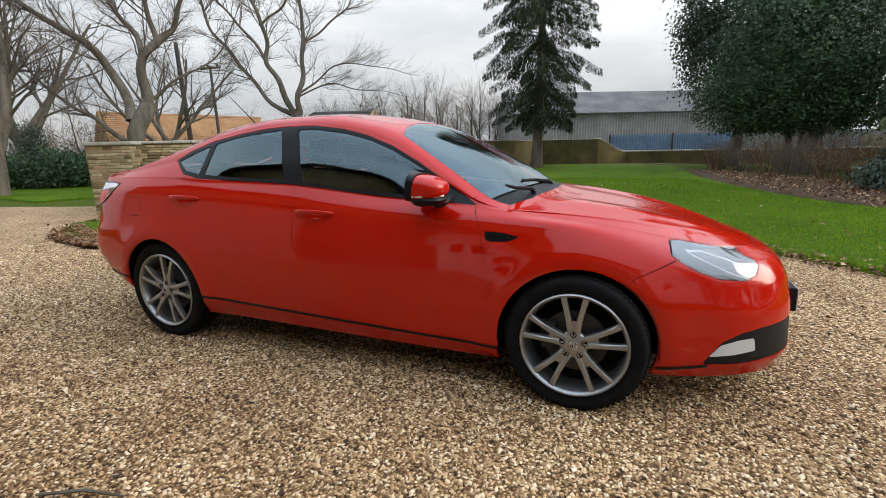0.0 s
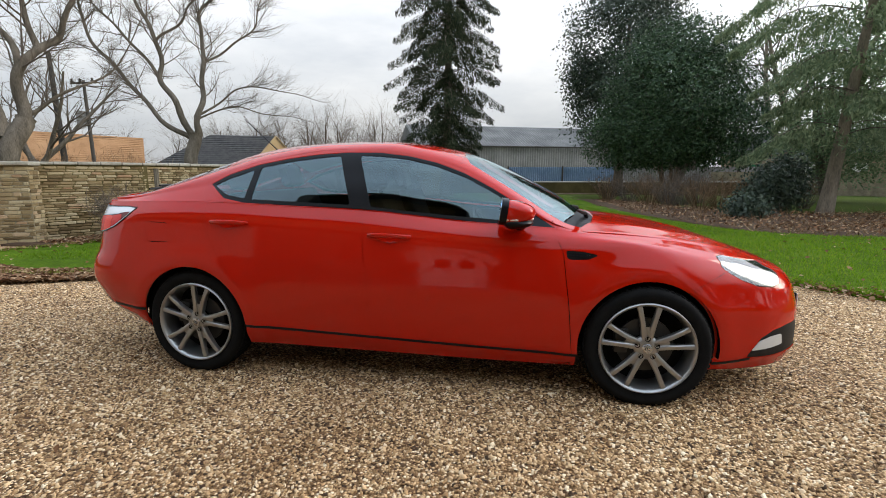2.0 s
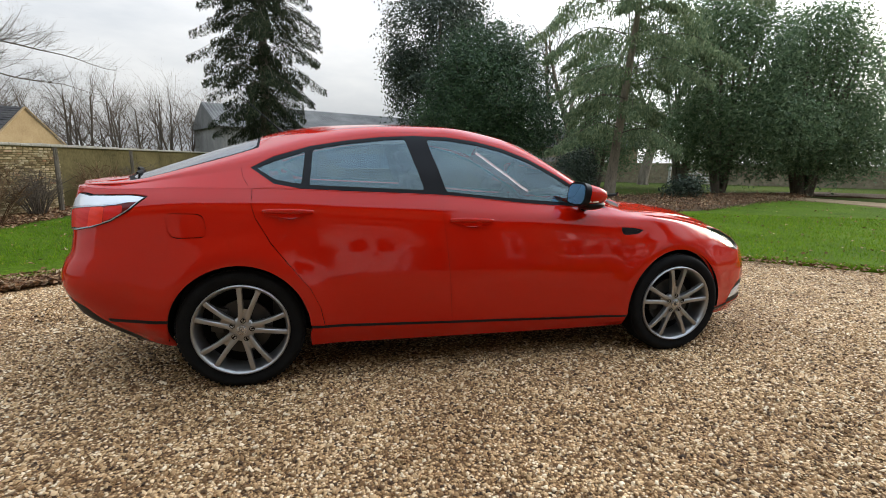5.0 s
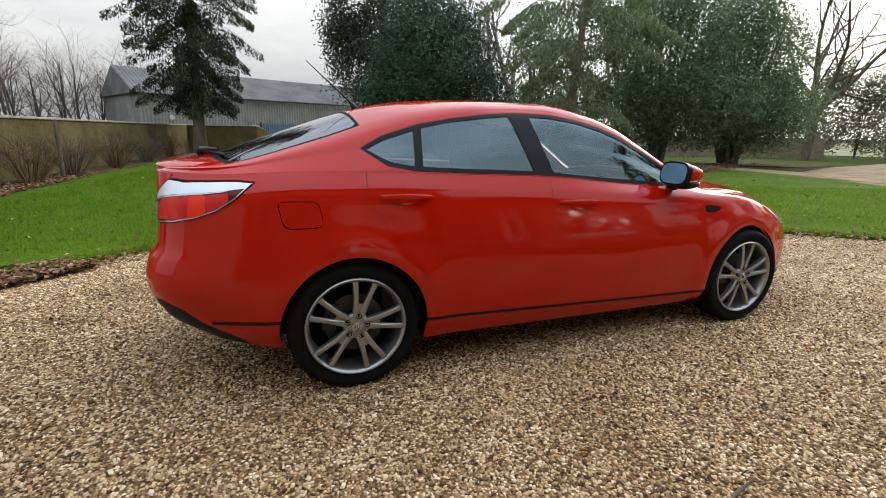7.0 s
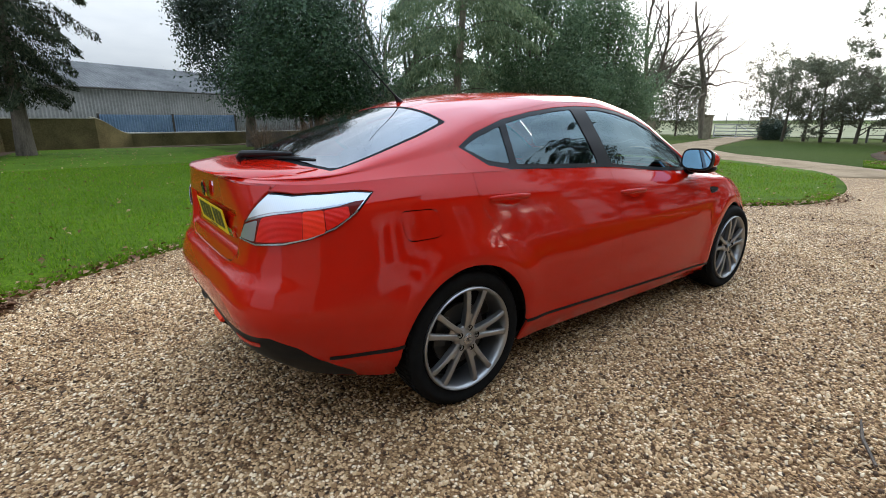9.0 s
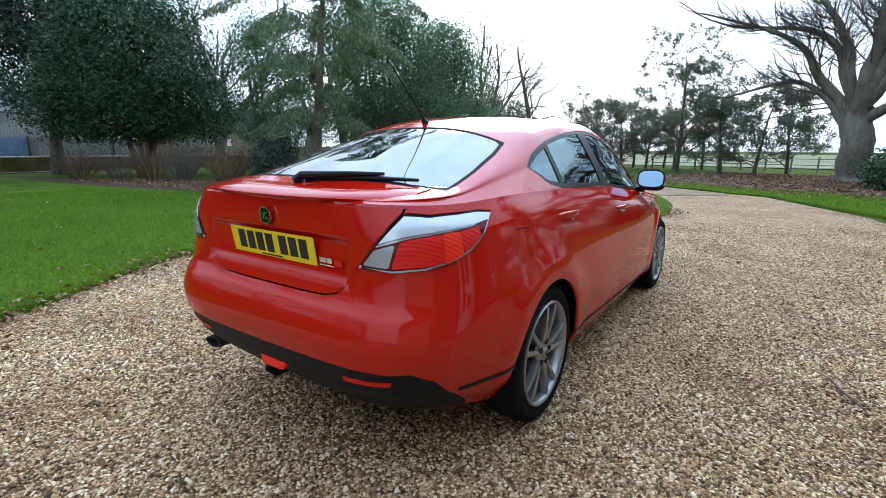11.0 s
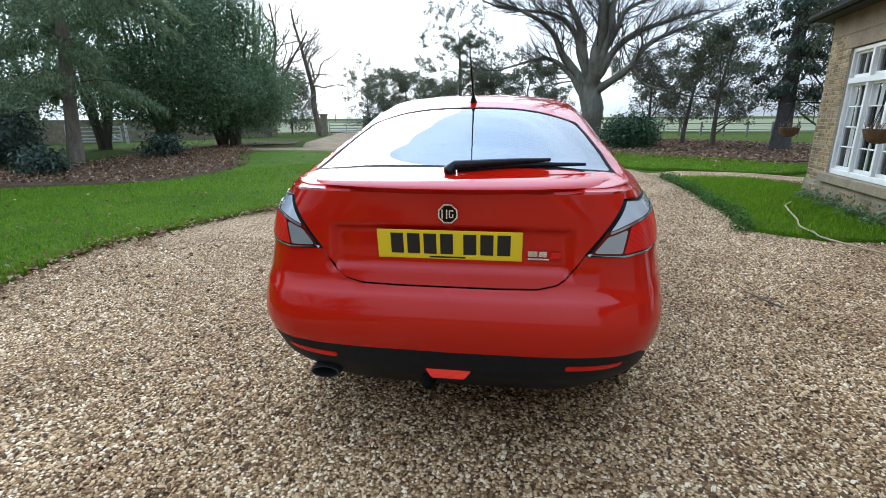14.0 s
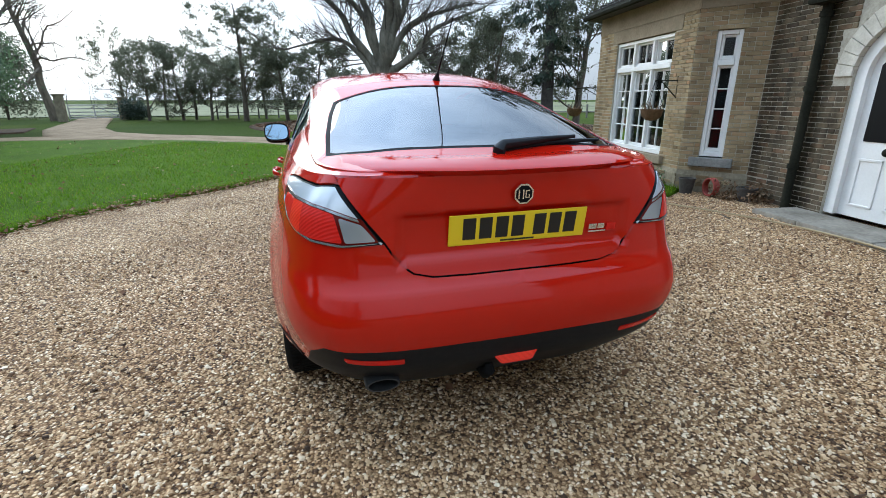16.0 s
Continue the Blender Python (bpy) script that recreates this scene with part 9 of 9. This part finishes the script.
def white_window(name, key, u0, z0, u1, z1, lights, cols, rows, transom, label):
    """A painted timber window: outer frame, mullions, transom, glazing bars and panes."""
    a, b, d, o = face_frame(key)
    w = empty(name, label, "window", kind="structure")
    w.matrix_world = Matrix(((d.x, o.x, 0, a.x), (d.y, o.y, 0, a.y), (0, 0, 1, 0), (0, 0, 0, 1)))
    fr, back = 0.055, -0.12

    def bar(nm, x0, zz0, x1, zz1, y0, y1):
        bm_ = bmesh.new()
        box(bm_, (x0, y0, zz0), (x1, y1, zz1), 0.005, None, 1)
        return part(nm, bm_, M_WHITE, w)

    bar("window_frame", u0, z0, u0 + fr, z1, back, back + 0.09)
    bar("window_frame", u1 - fr, z0, u1, z1, back, back + 0.09)
    bar("window_frame", u0 + fr, z1 - fr, u1 - fr, z1, back, back + 0.09)
    bar("window_frame", u0 + fr, z0, u1 - fr, z0 + fr * 1.3, back, back + 0.09)
    bar("transom", u0 + fr, transom - 0.04, u1 - fr, transom + 0.04, back, back + 0.10)
    step = (u1 - u0) / lights
    for i in range(lights):
        x0, x1 = u0 + i * step + (fr if i == 0 else 0.03), u0 + (i + 1) * step - (fr if i == lights - 1 else 0.03)
        if i:
            bar("mullion", u0 + i * step - 0.03, z0 + fr, u0 + i * step + 0.03, z1 - fr, back + 0.004, back + 0.095)
        for zz0, zz1, nr in ((z0 + fr * 1.3, transom - 0.04, rows), (transom + 0.04, z1 - fr, 1)):
            sash = 0.035
            bar("sash", x0, zz0, x0 + sash, zz1, back, back + 0.05)
            bar("sash", x1 - sash, zz0, x1, zz1, back, back + 0.05)
            bar("sash", x0 + sash, zz0, x1 - sash, zz0 + sash * 1.4, back, back + 0.05)
            bar("sash", x0 + sash, zz1 - sash, x1 - sash, zz1, back, back + 0.05)
            gx0, gx1, gz0, gz1 = x0 + sash, x1 - sash, zz0 + sash * 1.4, zz1 - sash
            for c in range(1, cols):
                xx = gx0 + (gx1 - gx0) * c / cols
                bar("glazing_bar", xx - 0.009, gz0, xx + 0.009, gz1, back + 0.01, back + 0.045)
            for r in range(1, nr):
                zz = gz0 + (gz1 - gz0) * r / nr
                bar("glazing_bar", gx0, zz - 0.009, gx1, zz + 0.009, back + 0.012, back + 0.043)
            for c in range(cols):
                for r in range(nr):
                    bm_ = bmesh.new()
                    x_a, x_b = gx0 + (gx1 - gx0) * c / cols + 0.009, gx0 + (gx1 - gx0) * (c + 1) / cols - 0.009
                    z_a, z_b = gz0 + (gz1 - gz0) * r / nr + 0.009, gz0 + (gz1 - gz0) * (r + 1) / nr - 0.009
                    tl = rs.uniform(-0.003, 0.003)
                    vs = [bm_.verts.new(p) for p in ((x_a, back + 0.024 + tl, z_a), (x_b, back + 0.024, z_a), (x_b, back + 0.024 - tl, z_b), (x_a, back + 0.024, z_b))]
                    bm_.faces.new(vs)
                    pane = part("pane", bm_, M_PANE, w)
                    pane.visible_shadow = False
    return w


white_window("window_1", "bay_front", 0.72, 0.46, 2.52, 2.28, 3, 2, 4, 1.82, "white three-light casement window with many panes")
white_window("window_2", "bay_cant", 0.255, 0.52, 0.565, 2.21, 1, 1, 4, 1.80, "narrow white casement window in the canted side")
# sills, lintel, dark room behind the windows
for key, x0, x1, z, mt, nm in (("bay_front", 0.60, 2.64, 0.33, M_STONE, "window_sill"), ("bay_cant", 0.14, 0.70, 0.38, M_GREYSTONE, "window_sill"), ("bay_front", 0.55, 2.70, 2.29, M_STONE, "lintel")):
    a, b, d, o = face_frame(key)
    fm = Matrix(((d.x, o.x, 0, a.x), (d.y, o.y, 0, a.y), (0, 0, 1, 0), (0, 0, 0, 1)))
    bm = bmesh.new()
    box(bm, (x0, -0.20, z), (x1, 0.07 if nm == "window_sill" else 0.010, z + (0.125 if nm == "window_sill" else 0.205)), 0.008, fm)
    part(nm, bm, mt, house)
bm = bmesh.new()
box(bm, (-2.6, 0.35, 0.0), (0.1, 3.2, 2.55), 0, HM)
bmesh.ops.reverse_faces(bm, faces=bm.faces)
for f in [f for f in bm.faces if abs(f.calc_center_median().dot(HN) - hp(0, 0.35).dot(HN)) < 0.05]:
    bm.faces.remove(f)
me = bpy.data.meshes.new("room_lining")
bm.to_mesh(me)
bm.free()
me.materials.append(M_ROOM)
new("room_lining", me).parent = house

# arched door
a, b, d, o = face_frame("door_wall")
dm = Matrix(((d.x, o.x, 0, a.x), (d.y, o.y, 0, a.y), (0, 0, 1, 0), (0, 0, 0, 1)))
DC, DZ, DR = 1.77, 1.55, 0.55
door = empty("door_1", "white arched front door with dark glass", "door", kind="structure")
door.matrix_world = dm


def arch_strip(name, r0, r1, y0, y1, z_base, material, parent, m=None, steps=20, legs=True):
    bm_ = bmesh.new()
    pts = []
    if legs:
        pts.append((DC - 1, z_base, "l"))
    ring_pts = ([(-1.0, None)] if legs else []) + [(math.cos(t), math.sin(t)) for t in np.linspace(math.pi, 0, steps)] + ([(1.0, None)] if legs else [])
    rings = []
    for c, s in ring_pts:
        ring = []
        for r, y in ((r0, y0), (r1, y0), (r1, y1), (r0, y1)):
            z = z_base if s is None else DZ + r * s
            p = Vector((DC + c * r, y, z))
            ring.append(bm_.verts.new(m @ p if m else p))
        rings.append(ring)
    for q0, q1 in zip(rings, rings[1:]):
        for i in range(4):
            bm_.faces.new((q0[i], q0[(i + 1) % 4], q1[(i + 1) % 4], q1[i]))
    bm_.faces.new(rings[0])
    bm_.faces.new(rings[-1][::-1])
    return part(name, bm_, material, parent, smooth=False)


arch_strip("door_frame", 0.43, 0.55, -0.14, -0.04, 0.06, M_WHITE, door)
bm = bmesh.new()
prism(bm, [(DC - 0.43, 0.06), (DC + 0.43, 0.06)] + [(DC + 0.43 * math.cos(t), DZ + 0.43 * math.sin(t)) for t in np.linspace(0, math.pi, 18)], 0.04, Matrix(((1, 0, 0, 0), (0, 0, -1, -0.10), (0, 1, 0, 0), (0, 0, 0, 1))))
leaf = part("door_leaf", bm, M_WHITE, door)
for s in (-1, 1):
    bm = bmesh.new()
    x0 = DC + s * 0.20
    w_ = 0.135
    out = [(x0 - w_, 0.88), (x0 + w_, 0.88), (x0 + w_, DZ + 0.10 if s > 0 else DZ + 0.28), (x0, DZ + 0.24), (x0 - w_, DZ + 0.28 if s > 0 else DZ + 0.10)]
    prism(bm, out, 0.006, Matrix(((1, 0, 0, 0), (0, 0, -1, -0.092), (0, 1, 0, 0), (0, 0, 0, 1))))
    part("glass_panel", bm, M_GLOSSBLACK, door)
    for z0, z1 in ((0.18, 0.70),):
        bm = bmesh.new()
        for q in ((x0 - w_, z0, x0 + w_, z0 + 0.025), (x0 - w_, z1 - 0.025, x0 + w_, z1), (x0 - w_, z0, x0 - w_ + 0.025, z1), (x0 + w_ - 0.025, z0, x0 + w_, z1)):
            box(bm, (q[0], -0.102, q[1]), (q[2], -0.088, q[3]), 0.004)
        part("panel_moulding", bm, M_WHITE, door)
bm = bmesh.new()
bmesh.ops.create_uvsphere(bm, u_segments=16, v_segments=10, radius=0.042)
bmesh.ops.translate(bm, vec=(DC, -0.03, 0.79), verts=bm.verts)
tube(bm, [(DC, -0.10, 0.79), (DC, -0.04, 0.79)], 0.015, 8)
part("door_knob", bm, M_IRON, door, "dark round door knob", True)
# pale voussoirs round the arch
n_v = 17
for i in range(n_v):
    t0, t1 = math.pi * (i + 0.04) / n_v, math.pi * (i + 0.96) / n_v
    bm = bmesh.new()
    vs = []
    for y in (-0.06, 0.015 + 0.004 * (i % 3)):
        for r, t in ((0.555, t0), (0.76, t0), (0.76, (t0 + t1) / 2), (0.76, t1), (0.555, t1), (0.555, (t0 + t1) / 2)):
            vs.append(bm.verts.new((DC + r * math.cos(t), y, DZ + r * math.sin(t))))
    bm.faces.new(vs[:6])
    bm.faces.new(vs[6:][::-1])
    for j in range(6):
        bm.faces.new((vs[j], vs[(j + 1) % 6], vs[6 + (j + 1) % 6], vs[6 + j]))
    part("voussoir", bm, M_WHITEWASH, door)
# step
step_ob = empty("door_step", "worn pale stone step before the door", "step", kind="structure")
for x0, x1 in ((0.92, 1.55), (1.56, 2.4), (2.41, 3.2)):
    bm = bmesh.new()
    box(bm, (x0, 0.02, -0.1), (x1, 0.62, 0.045 + 0.008 * rs.random()), 0.015, dm)
    part("slab", bm, M_SLAB, step_ob)
# downpipe and hopper
pipe = empty("downpipe", "dark iron downpipe with a hopper head", "pipe")
bm = bmesh.new()
tube(bm, [dm @ Vector((0.80, 0.075, -0.02)), dm @ Vector((0.80, 0.075, 2.35))], 0.05, 12)
part("pipe_length", bm, M_IRON, pipe, smooth=True)
for z in (0.5, 1.4, 2.2):
    bm = bmesh.new()
    tube(bm, [dm @ Vector((0.80, 0.075, z)), dm @ Vector((0.80, 0.075, z + 0.06))], 0.064, 12)
    part("collar", bm, M_IRON, pipe, smooth=True)
bm = bmesh.new()
box(bm, (0.66, 0.02, 2.33), (0.94, 0.22, 2.58), 0.03, dm)
part("hopper", bm, M_IRON, pipe)

# roof over the bay and the house behind
bm = bmesh.new()
plan = [(-3.95, 0.85), (-3.2, -0.25), (0.12, -0.25), (0.86, 0.48), (11.2, 0.48), (11.2, 9.0), (-3.95, 9.0)]
low_r = [bm.verts.new(hp(u, v, EAVE)) for u, v in plan]
top_r = [bm.verts.new(hp(u, v, EAVE + 0.09)) for u, v in plan]
bm.faces.new(low_r[::-1])
ridge = [bm.verts.new(hp(-1.5, 2.6, EAVE + 1.75)), bm.verts.new(hp(2.0, 4.7, EAVE + 1.9))]
for i in range(7):
    bm.faces.new((low_r[i], low_r[(i + 1) % 7], top_r[(i + 1) % 7], top_r[i]))
tops = [(0, 1, 0), (1, 2, 0), (2, 3, 0), (3, 4, 1), (4, 5, 1), (5, 6, 1)]
for i, j, r in tops:
    bm.faces.new((top_r[i], top_r[j], ridge[r]))
bm.faces.new((top_r[3], ridge[1], ridge[0]))
bm.faces.new((top_r[6], top_r[0], ridge[0], ridge[1]))
part("roof", bm, M_SLATE, house)
e0, e1_ = hp(-3.2, -0.27, EAVE + 0.09), hp(0.12, -0.27, EAVE + 0.09)
slates("slate_covering", e0, e1_, hp(-1.45, 2.55, EAVE + 1.74), hp(-1.55, 2.55, EAVE + 1.74), 14, 0.3, M_SLATE, house)
bm = bmesh.new()
tube(bm, [hp(-3.2, -0.30, EAVE + 0.03), hp(0.13, -0.30, EAVE + 0.03), hp(0.88, 0.45, EAVE + 0.03), hp(1.5, 0.45, EAVE + 0.02)], 0.055, 8)
part("gutter", bm, M_IRON, house, smooth=True)
# upper storey over the door side, with its own roof
UP = 4.4
bm = bmesh.new()
for (u0, v0), (u1, v1) in (((0.86, 0.66), (11.0, 0.66)), ((11.0, 0.66), (11.0, 8.0)), ((11.0, 8.0), (0.86, 8.0)), ((0.86, 8.0), (0.86, 0.66))):
    p, q = hp(u0, v0), hp(u1, v1)
    dd = (q - p).normalized()
    wall_box(bm, (p.x, p.y), (q.x, q.y), EAVE - 0.1, UP, 0.3, (dd.y, -dd.x) if (Vector((dd.y, -dd.x, 0)).dot(hp(5.9, 4.3) - p) > 0) else (-dd.y, dd.x))
part("upper_wall", bm, M_BRICK, house)
bm = bmesh.new()
plan_u = [(0.6, 0.40), (11.26, 0.40), (11.26, 8.26), (0.6, 8.26)]
lo_v = [bm.verts.new(hp(u, v, UP)) for u, v in plan_u]
hi_v = [bm.verts.new(hp(u, v, UP + 0.08)) for u, v in plan_u]
rid = [bm.verts.new(hp(4.4, 4.3, UP + 1.6)), bm.verts.new(hp(7.5, 4.3, UP + 1.6))]
bm.faces.new(lo_v[::-1])
for i in range(4):
    bm.faces.new((lo_v[i], lo_v[(i + 1) % 4], hi_v[(i + 1) % 4], hi_v[i]))
bm.faces.new((hi_v[0], hi_v[1], rid[1], rid[0]))
bm.faces.new((hi_v[1], hi_v[2], rid[1]))
bm.faces.new((hi_v[2], hi_v[3], rid[0], rid[1]))
bm.faces.new((hi_v[3], hi_v[0], rid[0]))
part("upper_roof", bm, M_SLATE, house)
# the rest of the house behind
bm = bmesh.new()
for (u0, v0), (u1, v1) in (((11.0, 0.94), (11.0, 8.8)), ((11.0, 8.8), (-3.75, 8.8)), ((-3.75, 8.8), (-3.75, 0.70))):
    p, q = hp(u0, v0), hp(u1, v1)
    dd = (q - p).normalized()
    wall_box(bm, (p.x, p.y), (q.x, q.y), -0.3, EAVE, 0.3, (dd.y, -dd.x) if (Vector((dd.y, -dd.x, 0)).dot(hp(0, 4.5) - p) > 0) else (-dd.y, dd.x))
part("rear_wall", bm, M_BRICK, house)


# hanging baskets on brackets
def basket(pos, wall_pt, label):
    e = empty("hanging_basket", label, "basket", "hanging baskets")
    bm = bmesh.new()
    lathe(bm, [(0.001, -0.17), (0.08, -0.16), (0.14, -0.10), (0.17, 0.0), (0.155, 0.0), (0.10, -0.06), (0.001, -0.08)], "Z", 24, pos)
    for v_ in bm.verts:
        v_.co += Vector((noise.noise(v_.co * 25), noise.noise(v_.co * 25 + Vector((5, 0, 0))), 0)) * 0.008
    part("coir_liner", bm, M_COIR, e, smooth=True)
    bm = bmesh.new()
    hook = Vector(pos) + Vector((0, 0, 0.42))
    for i in range(3):
        t = 2 * math.pi * i / 3
        tube(bm, [Vector(pos) + Vector((0.165 * math.cos(t), 0.165 * math.sin(t), 0)), hook], 0.004, 5)
    part("chain", bm, M_IRON, e)
    bm = bmesh.new()
    w0 = Vector(wall_pt)
    tube(bm, [w0 + Vector((0, 0, 0.06)), w0 + Vector((0, 0, -0.26))], 0.009, 6)
    tube(bm, [w0, Vector((hook.x, hook.y, w0.z))], 0.009, 6)
    tube(bm, [w0 + Vector((0, 0, -0.24)), w0.lerp(Vector((hook.x, hook.y, w0.z)), 0.75)], 0.008, 6)
    part("bracket", bm, M_IRON, e)
    bm = bmesh.new()
    rng_ = random.Random(3)
    for i in range(26):
        t = rng_.uniform(0, 6.28)
        r = rng_.uniform(0.02, 0.14)
        p = Vector(pos) + Vector((r * math.cos(t), r * math.sin(t), -0.03))
        tube(bm, [p, p + Vector((rng_.gauss(0, 0.05), rng_.gauss(0, 0.05), rng_.uniform(0.05, 0.16)))], [0.006, 0.002], 4)
    part("dead_stem", bm, M_BRACKEN, e)


bp = hp(-0.36, -0.32, 1.17)
basket(tuple(bp), tuple(hp(-0.30, 0.0, 1.58)), "coir hanging basket on an iron bracket")
bp = hp(-3.75, -0.15, 1.12)
basket(tuple(bp), tuple(hp(-3.45, 0.40, 1.55)), "second coir hanging basket beyond the bay")

# hose, pots and low plants by the wall
bm = bmesh.new()
hose_pts = [(4.0, -4.45), (3.75, -4.25), (3.4, -4.1), (2.7, -3.85), (2.1, -3.62), (1.4, -3.75), (0.7, -4.05), (0.0, -4.25), (-0.7, -4.28), (-1.5, -4.2), (-2.3, -4.5)]
sm = []
for i in range(len(hose_pts) - 1):
    p0, p1 = np.array(hose_pts[max(i - 1, 0)]), np.array(hose_pts[i])
    p2, p3 = np.array(hose_pts[i + 1]), np.array(hose_pts[min(i + 2, len(hose_pts) - 1)])
    for t in np.arange(8) / 8:
        q = 0.5 * (2 * p1 + (p2 - p0) * t + (2 * p0 - 5 * p1 + 4 * p2 - p3) * t * t + (3 * p1 - p0 - 3 * p2 + p3) * t**3)
        sm.append((q[0], q[1], 0.03 + (0.03 if q[0] > 1.9 else 0.0)))
tube(bm, sm, 0.011, 8)
tagged(part("garden_hose", bm, M_HOSE, None, smooth=True), "yellow-brown garden hose lying over grass and gravel", "hose")
bm = bmesh.new()
c = hp(0.55, 0.22, 0.16)
for k_ in range(5):
    pts = [(c.x + 0.12 * math.cos(t) * HD.x, c.y + 0.12 * math.cos(t) * HD.y + 0.02 * k_, c.z - 0.035 + 0.12 * math.sin(t)) for t in np.linspace(0, 2 * math.pi, 25)]
    tube(bm, pts, 0.012, 6, False)
tagged(part("coiled_hose", bm, M_TERRA, None, smooth=True), "coil of red hose leaning on the house wall", "hose")
for u, v, r, h in ((0.30, -0.02, 0.11, 0.20), (0.95, 0.42, 0.12, 0.16)):
    p = hp(u, v)
    bm = bmesh.new()
    lathe(bm, [(0.001, 0.0), (r * 0.75, 0.0), (r, h), (r * 1.08, h), (r * 1.08, h + 0.02), (r * 0.9, h + 0.02), (r * 0.85, h - 0.03), (0.001, h - 0.03)], "Z", 20, (p.x, p.y, 0.0))
    tagged(part("plant_pot", bm, M_POLE, None, smooth=True), "dark plant pot by the house wall", "pot", "pots by the wall")
for i, (u, v, w_) in enumerate(((0.75, 0.30, 0.16), (1.05, 0.50, 0.14), (-0.35, -0.15, 0.13), (-0.9, -0.16, 0.13), (-1.6, -0.16, 0.14), (-2.4, -0.16, 0.14))):
    p = hp(u, v)
    evergreen("border_plant", p.x, p.y, [(0, 0, 0.10, w_, w_, 0.11)], 420, 0.05, M_YEW if i > 1 else M_BRACKEN, 230 + i, "low plant at the foot of the house wall", "plant", 0.008, 3, 0.06, "plants at the house wall", floor=0.0)
# stick on the gravel
for x, y, a_, L_ in ((-0.4, -2.15, 20, 0.34), (1.9, 0.9, 60, 0.25), (-3.0, -3.4, 100, 0.2), (0.6, -4.0, 160, 0.22)):
    bm = bmesh.new()
    c_, s_ = math.cos(radians(a_)), math.sin(radians(a_))
    tube(bm, [(x, y, 0.018), (x + 0.5 * L_ * c_, y + 0.5 * L_ * s_ + 0.02, 0.026), (x + L_ * c_, y + L_ * s_, 0.018)], [0.006, 0.007, 0.004], 6)
    tagged(part("fallen_twig", bm, M_TWIG, None, smooth=True), "thin fallen twig on the gravel", "twig", "twigs on the gravel")
